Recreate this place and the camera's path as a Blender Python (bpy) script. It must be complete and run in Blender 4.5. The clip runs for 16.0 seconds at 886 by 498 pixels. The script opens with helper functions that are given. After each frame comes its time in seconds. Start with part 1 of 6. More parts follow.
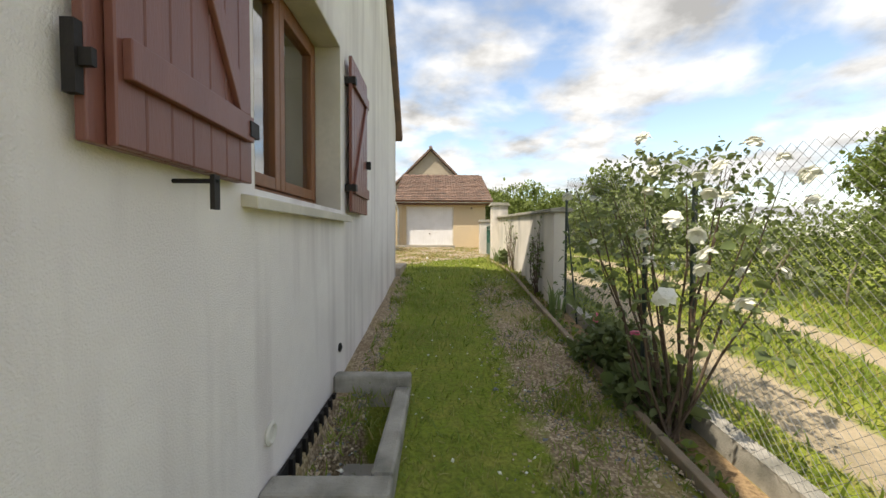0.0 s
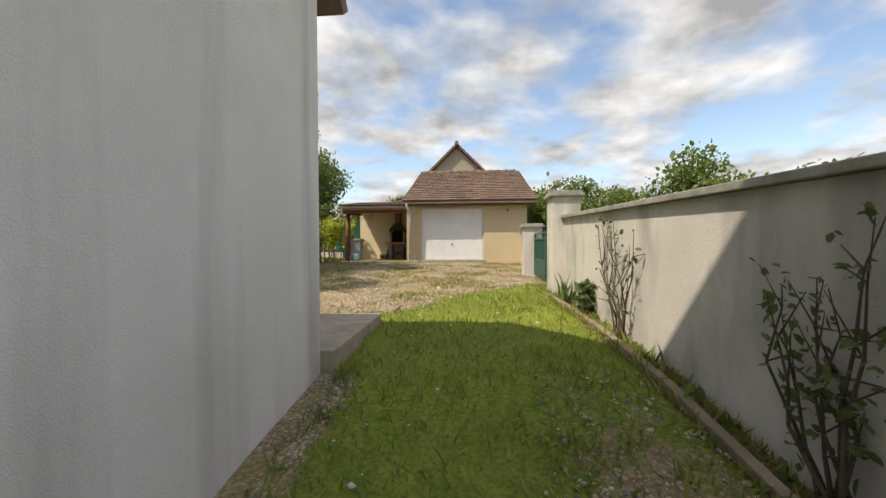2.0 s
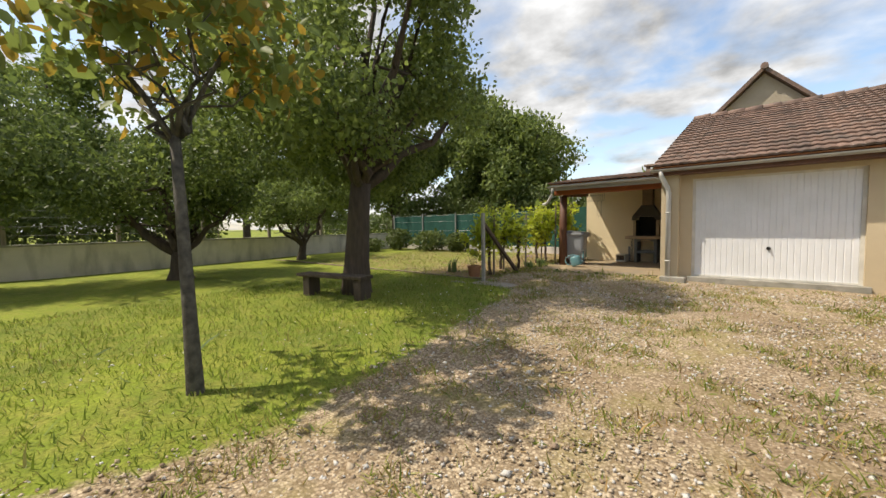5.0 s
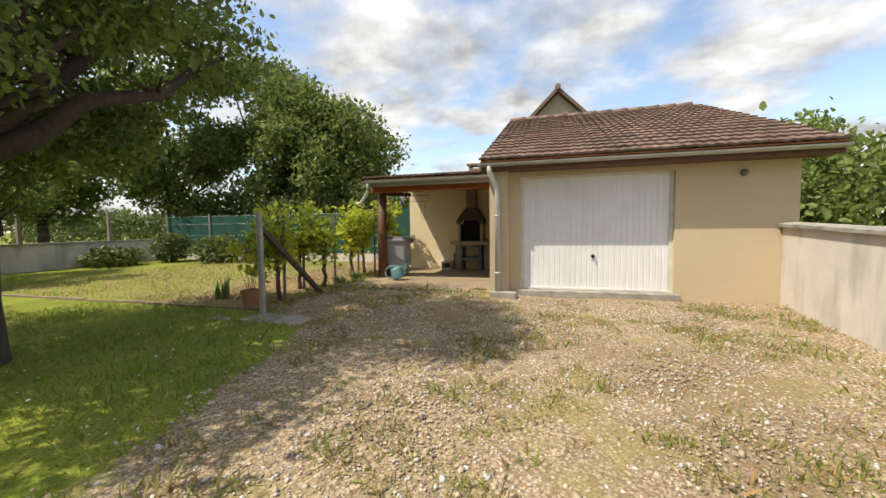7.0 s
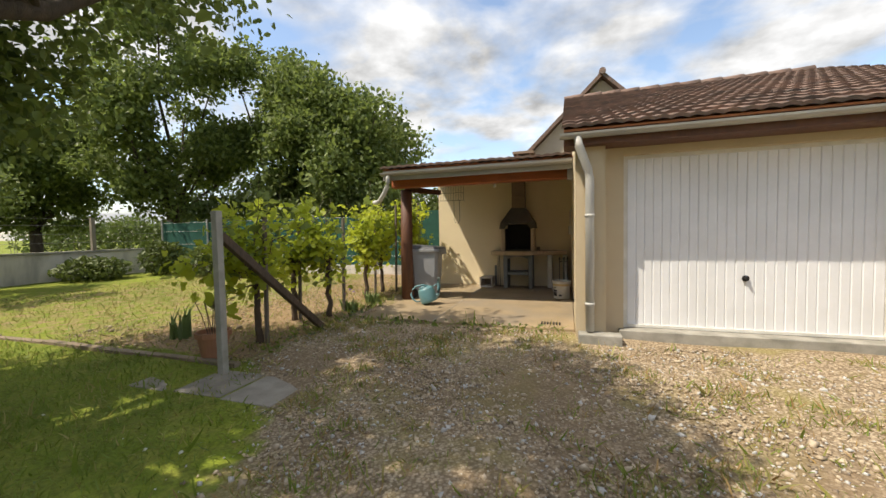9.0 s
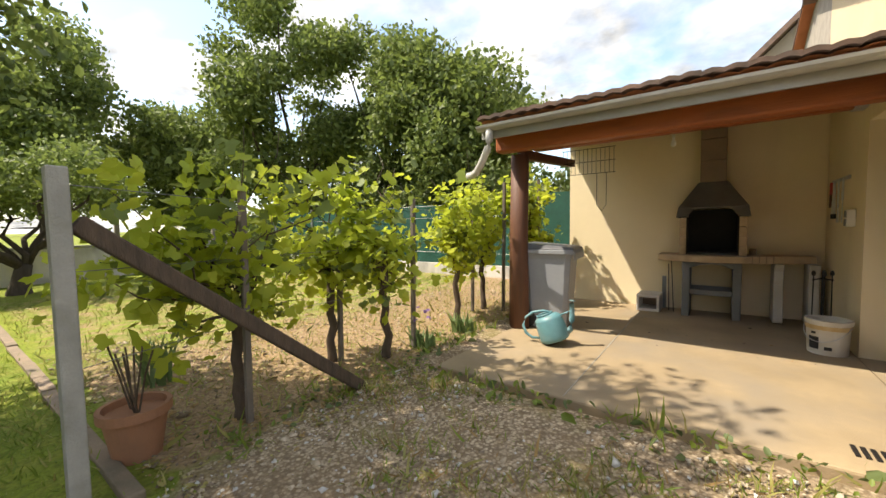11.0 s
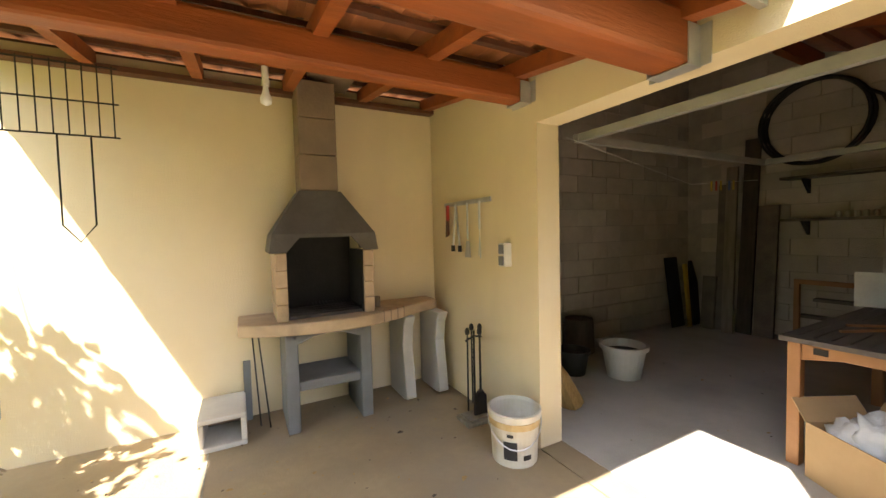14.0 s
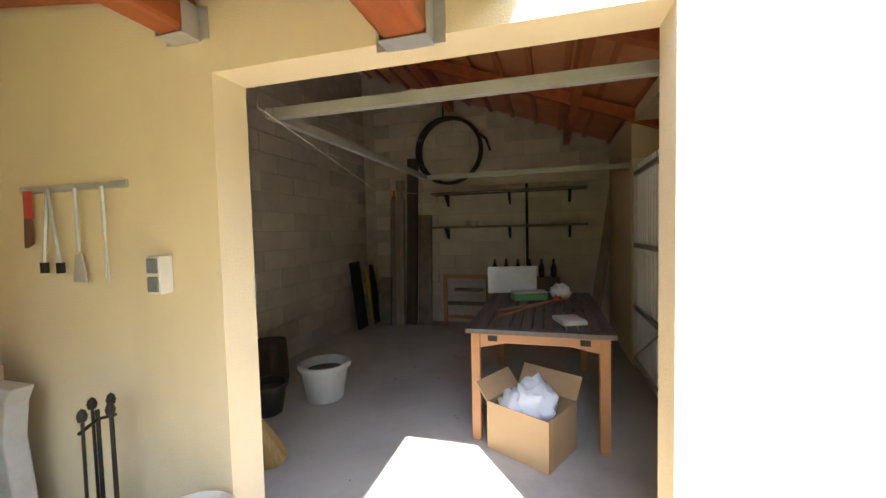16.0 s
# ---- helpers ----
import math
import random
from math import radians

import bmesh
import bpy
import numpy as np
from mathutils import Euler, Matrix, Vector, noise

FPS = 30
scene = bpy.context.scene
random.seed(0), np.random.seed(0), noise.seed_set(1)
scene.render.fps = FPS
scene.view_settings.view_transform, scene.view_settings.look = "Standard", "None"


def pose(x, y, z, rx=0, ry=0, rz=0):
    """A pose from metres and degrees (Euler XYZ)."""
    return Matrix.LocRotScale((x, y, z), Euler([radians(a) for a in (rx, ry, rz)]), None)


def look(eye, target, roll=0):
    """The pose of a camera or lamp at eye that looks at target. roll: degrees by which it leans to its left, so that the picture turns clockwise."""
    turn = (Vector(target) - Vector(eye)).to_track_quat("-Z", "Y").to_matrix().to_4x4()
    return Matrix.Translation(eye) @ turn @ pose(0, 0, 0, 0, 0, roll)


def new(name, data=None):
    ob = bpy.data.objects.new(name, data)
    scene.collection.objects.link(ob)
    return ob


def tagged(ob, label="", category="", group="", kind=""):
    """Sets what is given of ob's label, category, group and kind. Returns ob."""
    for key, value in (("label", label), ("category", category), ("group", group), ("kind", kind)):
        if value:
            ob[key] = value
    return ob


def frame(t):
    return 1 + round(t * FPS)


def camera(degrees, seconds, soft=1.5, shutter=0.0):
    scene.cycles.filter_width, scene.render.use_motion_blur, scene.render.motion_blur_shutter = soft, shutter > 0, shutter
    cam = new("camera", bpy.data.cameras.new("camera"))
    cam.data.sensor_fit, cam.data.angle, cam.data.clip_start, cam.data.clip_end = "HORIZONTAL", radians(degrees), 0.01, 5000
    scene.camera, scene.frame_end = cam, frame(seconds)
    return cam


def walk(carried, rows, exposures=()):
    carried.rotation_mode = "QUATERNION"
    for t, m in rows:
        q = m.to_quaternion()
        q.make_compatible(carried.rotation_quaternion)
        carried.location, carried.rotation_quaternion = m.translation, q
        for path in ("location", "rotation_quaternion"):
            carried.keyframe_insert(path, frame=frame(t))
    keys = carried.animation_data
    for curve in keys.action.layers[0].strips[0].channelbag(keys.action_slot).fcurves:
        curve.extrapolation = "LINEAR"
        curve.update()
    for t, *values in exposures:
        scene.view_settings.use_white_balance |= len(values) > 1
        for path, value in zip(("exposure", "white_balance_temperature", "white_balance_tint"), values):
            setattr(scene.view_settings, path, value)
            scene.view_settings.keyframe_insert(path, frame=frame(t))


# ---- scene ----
cam = camera(98.8, 16.0)
PATH = [
    (0, (0.008, 1.232, 1.452), (0.024, 3.231, 1.38), 0.3),
    (0.5, (0.142, 2.42, 1.448), (0.006, 4.415, 1.429), 0.3),
    (1, (0.283, 3.558, 1.455), (0.1, 5.55, 1.446), 0.1),
    (1.5, (0.292, 4.804, 1.498), (0.144, 6.799, 1.476), 0.2),
    (2, (0.208, 5.914, 1.559), (0.06, 7.909, 1.531), -0.3),
    (2.5, (0.193, 6.925, 1.656), (-0.001, 8.915, 1.624), -0.5),
    (3, (0.13, 7.758, 1.734), (-0.171, 9.732, 1.637), -0.6),
    (3.2, (0.11, 8.099, 1.773), (-0.336, 10.046, 1.674), -0.6),
    (5.3, (-0.624, 11.542, 2.051), (-1.94, 13.042, 1.93), -1.0),
    (5.5, (-0.677, 11.803, 2.061), (-1.871, 13.403, 1.934), -1.0),
    (6, (-0.787, 12.32, 2.059), (-1.699, 14.096, 1.936), -0.9),
    (6.5, (-0.954, 12.867, 2.047), (-1.573, 14.764, 1.915), -0.9),
    (7, (-1.193, 13.397, 2.061), (-1.731, 15.32, 1.94), -0.8),
    (7.5, (-1.426, 13.894, 2.07), (-1.956, 15.819, 1.949), -1.0),
    (8, (-1.69, 14.408, 2.083), (-2.226, 16.331, 1.964), -1.0),
    (8.5, (-1.953, 14.883, 2.061), (-2.48, 16.809, 1.954), -1.1),
    (9, (-2.25, 15.387, 2.07), (-2.872, 17.286, 1.98), -1.1),
    (9.2, (-2.347, 15.592, 2.074), (-3.121, 17.434, 1.994), -1.1),
    (11.3, (-3.276, 18.065, 2.028), (-4.453, 19.678, 1.909), -0.9),
    (11.5, (-3.343, 18.304, 2.017), (-4.441, 19.971, 1.892), -0.8),
    (12, (-3.463, 18.949, 1.983), (-4.186, 20.808, 1.832), -0.6),
    (12.5, (-3.587, 19.47, 2.044), (-3.872, 21.441, 1.862), -1.2),
    (13, (-3.706, 19.963, 2.124), (-3.33, 21.909, 1.852), -1.4),
    (13.5, (-3.784, 20.355, 2.197), (-3.084, 22.216, 1.98), -1.2),
    (14, (-3.771, 20.661, 2.226), (-2.835, 22.427, 2.136), -1.4),
    (14.5, (-3.611, 20.954, 2.227), (-2.403, 22.547, 2.179), -1.5),
    (15, (-3.502, 21.142, 2.219), (-1.945, 22.396, 2.171), -1.5),
    (15.5, (-3.424, 21.166, 2.217), (-1.605, 21.994, 2.146), -1.4),
    (16, (-3.42, 21.154, 2.218), (-1.495, 21.686, 2.122), -1.3),
]
EXPOSURES = [(0.0, 1.05, 7300, 10), (1.0, 1.02, 7300, 10), (2.0, 0.68, 7200, 10), (3.0, 0.6, 7200, 10), (5.5, 0.85, 7100, 10), (9.2, 0.92, 7100, 10), (11.5, 1.6, 7300, 10), (12.5, 1.82, 7500, 10), (13.5, 2.55, 7300, 10), (14.5, 3.85, 6100, 10), (15.0, 4.25, 5600, 10), (15.5, 4.0, 5500, 10), (16.0, 3.8, 5800, 10)]
walk(cam, [(t, look(eye, target, roll)) for t, eye, target, roll in PATH], EXPOSURES)

# ---- light ----
SUN_DIR = Vector((0.52, 0.40, -1.0)).normalized()
world = bpy.data.worlds.new("sky")
scene.world = world
world.use_nodes = True
wt = world.node_tree
wt.nodes.clear()


def wn(kind, **settings):
    n = wt.nodes.new(kind)
    for k, v in settings.items():
        n.inputs[k].default_value = v
    return n


sky = wt.nodes.new("ShaderNodeTexSky")
sky.sky_type, sky.sun_disc = "NISHITA", False
sky.sun_elevation = math.asin(-SUN_DIR.z)
sky.sun_rotation = math.atan2(-SUN_DIR.x, -SUN_DIR.y)
tc = wt.nodes.new("ShaderNodeTexCoord")
sep = wt.nodes.new("ShaderNodeSeparateXYZ")
wt.links.new(tc.outputs["Generated"], sep.inputs[0])
hz = wt.nodes.new("ShaderNodeMath")
hz.operation = "ADD"
hz.inputs[1].default_value = 0.22
wt.links.new(sep.outputs["Z"], hz.inputs[0])
comb = wt.nodes.new("ShaderNodeCombineXYZ")
for axis in "XY":
    d = wt.nodes.new("ShaderNodeMath")
    d.operation = "DIVIDE"
    wt.links.new(sep.outputs[axis], d.inputs[0])
    wt.links.new(hz.outputs[0], d.inputs[1])
    wt.links.new(d.outputs[0], comb.inputs[axis])
noise1 = wn("ShaderNodeTexNoise", Scale=2.0, Detail=8.0, Roughness=0.5, Distortion=0.2)
noise2 = wn("ShaderNodeTexNoise", Scale=3.2, Detail=6.0, Roughness=0.55)
wt.links.new(comb.outputs[0], noise1.inputs["Vector"])
wt.links.new(comb.outputs[0], noise2.inputs["Vector"])
cover = wt.nodes.new("ShaderNodeMapRange")
cover.inputs[1].default_value, cover.inputs[2].default_value = 0.41, 0.57
wt.links.new(noise1.outputs["Fac"], cover.inputs[0])
shade = wt.nodes.new("ShaderNodeMapRange")
shade.inputs[1].default_value, shade.inputs[2].default_value = 0.34, 0.66
shade.inputs[3].default_value, shade.inputs[4].default_value = 1.9, 4.6
wt.links.new(noise2.outputs["Fac"], shade.inputs[0])
cloudcol = wt.nodes.new("ShaderNodeMixRGB")
cloudcol.blend_type = "MULTIPLY"
cloudcol.inputs[0].default_value = 1.0
cloudcol.inputs[1].default_value = (0.93, 0.975, 1.05, 1)
wt.links.new(shade.outputs[0], cloudcol.inputs[2])
mixs = wt.nodes.new("ShaderNodeMixRGB")
wt.links.new(cover.outputs[0], mixs.inputs[0])
wt.links.new(sky.outputs[0], mixs.inputs[1])
wt.links.new(cloudcol.outputs[0], mixs.inputs[2])
bg = wt.nodes.new("ShaderNodeBackground")
bg.inputs["Strength"].default_value = 0.14
wt.links.new(mixs.outputs[0], bg.inputs["Color"])
wo = wt.nodes.new("ShaderNodeOutputWorld")
wt.links.new(bg.outputs[0], wo.inputs[0])

sun = new("sun", bpy.data.lights.new("sun", "SUN"))
sun.data.energy, sun.data.angle, sun.data.color = 3.0, radians(0.6), (1.0, 0.94, 0.84)
sun.matrix_world = look((0, 0, 30), Vector((0, 0, 30)) + SUN_DIR)


# ---- materials ----
def mat(name, col, col2=None, scale=6.0, rough=0.8, bump=0.3, bscale=60.0, metal=0.0, rnd=0.0, stretch=(1, 1, 1), stain=None, sscale=1.2, sstretch=(1, 1, 0.25), samount=0.6):
    m = bpy.data.materials.new(name)
    m.use_nodes = True
    t = m.node_tree
    b = t.nodes["Principled BSDF"]
    b.inputs["Roughness"].default_value, b.inputs["Metallic"].default_value = rough, metal
    geo = t.nodes.new("ShaderNodeNewGeometry")

    def mapped(s):
        mp = t.nodes.new("ShaderNodeMapping")
        mp.inputs["Scale"].default_value = s
        t.links.new(geo.outputs["Position"], mp.inputs["Vector"])
        return mp.outputs[0]

    def tex(v, sc, det=4.0):
        n = t.nodes.new("ShaderNodeTexNoise")
        n.inputs["Scale"].default_value, n.inputs["Detail"].default_value = sc, det
        t.links.new(v, n.inputs["Vector"])
        return n.outputs["Fac"]

    def ramp(v, lo, hi, a=0.0, z=1.0):
        r = t.nodes.new("ShaderNodeMapRange")
        for k, x in enumerate((lo, hi, a, z)):
            r.inputs[k + 1].default_value = x
        t.links.new(v, r.inputs[0])
        return r.outputs[0]

    def mix(f, a, c):
        x = t.nodes.new("ShaderNodeMixRGB")
        for k, v in enumerate((f, a, c)):
            if isinstance(v, tuple):
                x.inputs[k].default_value = (*v, 1)
            else:
                t.links.new(v, x.inputs[k])
        return x.outputs[0]

    col2 = col2 or tuple(c * 0.75 for c in col)
    out = mix(ramp(tex(mapped(stretch), scale), 0.3, 0.7), col, col2)
    out = mix(ramp(tex(mapped(stretch), scale * 9), 0.35, 0.75, 0.0, 0.35), out, col2)
    if stain:
        out = mix(ramp(tex(mapped(sstretch), sscale, 6.0), 0.48, 0.72, 0.0, samount), out, stain)
    if rnd:
        info = t.nodes.new("ShaderNodeObjectInfo")
        hsv = t.nodes.new("ShaderNodeHueSaturation")
        t.links.new(ramp(info.outputs["Random"], 0, 1, 1 - rnd, 1 + rnd), hsv.inputs["Value"])
        t.links.new(out, hsv.inputs["Color"])
        out = hsv.outputs[0]
    t.links.new(out, b.inputs["Base Color"])
    if bump:
        bp = t.nodes.new("ShaderNodeBump")
        bp.inputs["Strength"].default_value, bp.inputs["Distance"].default_value = bump, 0.01
        t.links.new(tex(mapped(stretch), bscale), bp.inputs["Height"])
        t.links.new(bp.outputs[0], b.inputs["Normal"])
    return m


def leafmat(name, col, col2, trans=0.35):
    m = mat(name, col, col2, scale=1.3, rough=0.55, bump=0)
    t = m.node_tree
    b = t.nodes["Principled BSDF"]
    src = b.inputs["Base Color"].links[0].from_socket
    tr = t.nodes.new("ShaderNodeBsdfTranslucent")
    t.links.new(src, tr.inputs["Color"])
    mx = t.nodes.new("ShaderNodeMixShader")
    mx.inputs[0].default_value = trans
    t.links.new(b.outputs[0], mx.inputs[1])
    t.links.new(tr.outputs[0], mx.inputs[2])
    t.links.new(mx.outputs[0], t.nodes["Material Output"].inputs["Surface"])
    return m


M_STUCCO = mat("house_render", (0.83, 0.785, 0.755), (0.72, 0.67, 0.65), 1.5, 0.9, 0.5, 160, stain=(0.36, 0.30, 0.295), sscale=2.8, sstretch=(1, 1.3, 0.11), samount=0.5)
M_REVEAL = mat("window_reveal", (0.62, 0.57, 0.48), None, 3, 0.9, 0.3, 120)
M_WALLG = mat("boundary_render", (0.68, 0.63, 0.57), (0.57, 0.53, 0.475), 1.8, 0.92, 0.5, 120, stain=(0.26, 0.245, 0.225), sscale=2.6, sstretch=(1, 1, 0.3), samount=0.8)
M_CAP = mat("coping_concrete", (0.42, 0.39, 0.34), (0.26, 0.25, 0.21), 4, 0.95, 0.6, 80, stain=(0.10, 0.10, 0.08), sscale=5, sstretch=(1, 1, 1))
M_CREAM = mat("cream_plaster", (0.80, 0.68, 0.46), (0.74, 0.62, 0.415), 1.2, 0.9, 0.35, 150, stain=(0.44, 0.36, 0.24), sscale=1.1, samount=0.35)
# same plaster as M_CREAM, with the front's shade put into a darker colour
M_CREAM_SHADED = mat("cream_plaster_front_shaded", (0.58, 0.47, 0.31), (0.52, 0.42, 0.28), 1.0, 0.9, 0.4, 150, stain=(0.40, 0.33, 0.24), sscale=1.0, samount=0.4)
M_BLOCK = mat("concrete_block", (0.56, 0.50, 0.43), (0.46, 0.41, 0.35), 5, 0.95, 0.8, 90, rnd=0.10)
M_MORTAR = mat("mortar", (0.47, 0.42, 0.36), None, 8, 0.95, 0.5)
M_SLAB = mat("concrete_floor", (0.36, 0.27, 0.16), (0.25, 0.19, 0.115), 2.2, 0.85, 0.3, 90, stain=(0.24, 0.20, 0.15), sscale=1.5, sstretch=(1, 1, 1), samount=0.75)
M_GSLAB = mat("garage_floor", (0.47, 0.445, 0.405), (0.385, 0.365, 0.33), 1.6, 0.85, 0.3, 90, stain=(0.24, 0.22, 0.2), sscale=1.8, sstretch=(1, 1, 1), samount=0.5)
M_TERR = mat("terrace_concrete", (0.48, 0.40, 0.30), (0.33, 0.28, 0.205), 9, 0.9, 0.7, 110, stain=(0.15, 0.13, 0.11), sscale=1.5, sstretch=(1, 1, 1))
M_TILE = mat("roof_tile", (0.22, 0.135, 0.10), (0.14, 0.095, 0.075), 6, 0.85, 0.5, 70, rnd=0.22, stain=(0.09, 0.08, 0.07), sscale=3, sstretch=(1, 1, 1))
M_TERRA = mat("terracotta_underside", (0.55, 0.22, 0.10), (0.42, 0.16, 0.07), 5, 0.85, 0.3, 60, rnd=0.15)
M_BEAM = mat("stained_beam", (0.37, 0.10, 0.022), (0.26, 0.068, 0.016), 4, 0.55, 0.3, 40, stretch=(0.4, 3, 3), stain=(0.15, 0.05, 0.02), sscale=5, sstretch=(0.5, 2, 2), samount=0.5)
M_POST = mat("dark_stained_post", (0.15, 0.06, 0.03), (0.09, 0.04, 0.025), 4, 0.6, 0.4, 40, stretch=(4, 4, 0.4))
M_SHUT = mat("shutter_paint", (0.20, 0.075, 0.055), (0.165, 0.06, 0.045), 3, 0.42, 0.15, 50, stretch=(4, 4, 0.5))
M_CPOST = mat("grey_concrete_post", (0.40, 0.385, 0.34), (0.29, 0.28, 0.245), 7, 0.95, 0.5, 90, stain=(0.16, 0.16, 0.11), sscale=5, sstretch=(1, 1, 1))
M_FRAME = mat("window_wood", (0.25, 0.10, 0.035), (0.17, 0.065, 0.025), 5, 0.4, 0.2, 50, stretch=(4, 4, 0.5))
M_IRON = mat("black_iron", (0.02, 0.02, 0.02), (0.035, 0.03, 0.028), 8, 0.6, 0.2, metal=0.6)
M_STEEL = mat("steel", (0.6, 0.6, 0.6), (0.46, 0.46, 0.47), 12, 0.4, 0.05, metal=0.55)
M_ZINC = mat("zinc_gutter", (0.42, 0.41, 0.38), (0.33, 0.32, 0.30), 4, 0.5, 0.1, metal=0.4)
M_PIPE = mat("grey_pipe", (0.55, 0.53, 0.49), (0.46, 0.45, 0.42), 4, 0.5, 0.05)
M_WHITE = mat("white_door_paint", (0.78, 0.78, 0.79), (0.70, 0.70, 0.70), 3, 0.4, 0.05, 60)
M_WHITED = mat("old_white_paint", (0.70, 0.68, 0.62), (0.55, 0.53, 0.48), 6, 0.6, 0.2)
M_BINB = mat("bin_grey_plastic", (0.30, 0.31, 0.33), (0.25, 0.26, 0.28), 4, 0.45, 0.05)
M_BIND = mat("bin_lid_plastic", (0.13, 0.135, 0.14), (0.10, 0.10, 0.11), 4, 0.45, 0.05)
M_TEAL = mat("teal_plastic", (0.12, 0.275, 0.30), (0.09, 0.21, 0.24), 6, 0.45, 0.05, stain=(0.3, 0.3, 0.26), sscale=6, sstretch=(1, 1, 1), samount=0.4)
M_GREEN = mat("green_mesh_screen", (0.006, 0.080, 0.055), (0.004, 0.055, 0.038), 9, 0.7, 0.5, 200)
M_GATE = mat("green_gate_paint", (0.02, 0.10, 0.07), (0.015, 0.075, 0.055), 4, 0.45, 0.1)
M_GPOST = mat("dark_green_post", (0.02, 0.035, 0.03), None, 6, 0.6, 0.1)
M_WIRE = mat("galvanised_wire", (0.22, 0.22, 0.21), None, 8, 0.5, 0, metal=0.5)
M_BARK = mat("bark", (0.10, 0.075, 0.055), (0.055, 0.042, 0.033), 7, 0.95, 0.9, 40, stretch=(3, 3, 0.6))
M_BARKL = mat("lichen_bark", (0.14, 0.13, 0.10), (0.045, 0.04, 0.033), 14, 0.95, 0.8, 40)
M_VINE = mat("vine_wood", (0.13, 0.09, 0.06), (0.07, 0.05, 0.035), 9, 0.95, 0.9, 50, stretch=(3, 3, 0.7))
M_STAKE = mat("weathered_stake", (0.30, 0.26, 0.20), (0.19, 0.16, 0.12), 6, 0.9, 0.5, 50, stretch=(4, 4, 0.5))
M_GREYW = mat("grey_weathered_wood", (0.20, 0.165, 0.13), (0.12, 0.10, 0.08), 6, 0.85, 0.5, 50)
M_TABLE = mat("teak_wood", (0.40, 0.19, 0.075), (0.32, 0.145, 0.055), 5, 0.5, 0.2, 50)
M_TOP = mat("weathered_table_slats", (0.13, 0.105, 0.09), (0.085, 0.07, 0.062), 7, 0.7, 0.3, 50, stretch=(0.5, 4, 4))
M_CARD = mat("cardboard", (0.45, 0.30, 0.155), (0.40, 0.26, 0.13), 4, 0.85, 0.1)
M_TAPE = mat("brown_tape", (0.50, 0.29, 0.10), None, 4, 0.3, 0.0)
M_FILM = mat("plastic_film", (0.88, 0.89, 0.9), (0.78, 0.8, 0.83), 14, 0.25, 0.5, 30)
M_BRICKB = mat("barbecue_cream_stone", (0.50, 0.37, 0.24), (0.42, 0.31, 0.20), 9, 0.9, 0.5, 80, stain=(0.2, 0.16, 0.12), sscale=5, sstretch=(1, 1, 1))
M_GREYC = mat("barbecue_grey_concrete", (0.20, 0.21, 0.215), (0.15, 0.155, 0.16), 4, 0.9, 0.4, 80)
M_HOOD = mat("sooty_hood", (0.125, 0.115, 0.10), (0.07, 0.062, 0.055), 3, 0.85, 0.3, 60)
M_FLUE = mat("chimney_concrete", (0.26, 0.19, 0.135), (0.19, 0.14, 0.10), 4, 0.9, 0.4, 60)
# soot of the firebox; also the painted darkness of the light well opening
M_SOOT_DARK = mat("soot_and_painted_dark", (0.012, 0.011, 0.010), (0.02, 0.018, 0.016), 8, 0.95, 0.4)
M_ASH = mat("ash", (0.10, 0.09, 0.08), (0.05, 0.045, 0.04), 12, 1.0, 0.8)
M_WLEG = mat("white_stone_leg", (0.56, 0.54, 0.50), (0.47, 0.45, 0.42), 5, 0.9, 0.4)
M_POTW = mat("pale_grey_plastic", (0.55, 0.54, 0.50), (0.47, 0.46, 0.43), 5, 0.55, 0.1)
M_BLACK = mat("black_plastic", (0.018, 0.018, 0.018), None, 5, 0.5, 0.05)
M_BUCKET = mat("bucket_white", (0.66, 0.62, 0.54), (0.58, 0.54, 0.46), 6, 0.45, 0.05, stain=(0.45, 0.33, 0.18), sscale=3, sstretch=(1, 1, 1), samount=0.5)
M_BUCKTOP = mat("dried_paint_rim", (0.50, 0.33, 0.13), (0.60, 0.45, 0.25), 14, 0.6, 0.2)
M_INK = mat("label_dark", (0.03, 0.03, 0.035), None, 5, 0.5, 0)
M_STRAW = mat("broom_straw", (0.40, 0.26, 0.10), (0.28, 0.18, 0.07), 20, 0.9, 0.6, 60, stretch=(4, 4, 0.6))
M_YELLOW = mat("yellow_paint", (0.62, 0.44, 0.05), None, 5, 0.6, 0.1)
M_RED = mat("red_plastic", (0.50, 0.05, 0.04), None, 5, 0.5, 0)
M_BLUE = mat("blue_plastic", (0.08, 0.16, 0.42), None, 5, 0.5, 0)
M_GPLAST = mat("green_plastic", (0.14, 0.33, 0.12), None, 5, 0.5, 0)
M_STONE = mat("pebble", (0.60, 0.50, 0.37), (0.34, 0.26, 0.17), 25, 0.9, 0.2)
M_POTT = mat("terracotta_pot", (0.36, 0.17, 0.09), (0.28, 0.14, 0.08), 8, 0.9, 0.3)
M_PAVER = mat("worn_paver", (0.36, 0.32, 0.26), (0.25, 0.22, 0.18), 5, 0.95, 0.7, 90, rnd=0.1, stain=(0.13, 0.12, 0.09), sscale=4, sstretch=(1, 1, 1))
M_EDGE = mat("garden_edging", (0.33, 0.24, 0.17), (0.22, 0.17, 0.12), 5, 0.95, 0.6, 90, stain=(0.10, 0.10, 0.06), sscale=3, sstretch=(1, 1, 1))
M_FARW = mat("far_house_render", (0.45, 0.38, 0.29), None, 1, 0.9, 0.2)
M_DARKIN = mat("room_painted_dim", (0.16, 0.14, 0.11), None, 2, 0.9, 0.1)
M_PINK = mat("pink_petal", (0.72, 0.16, 0.26), (0.62, 0.10, 0.2), 20, 0.6, 0)
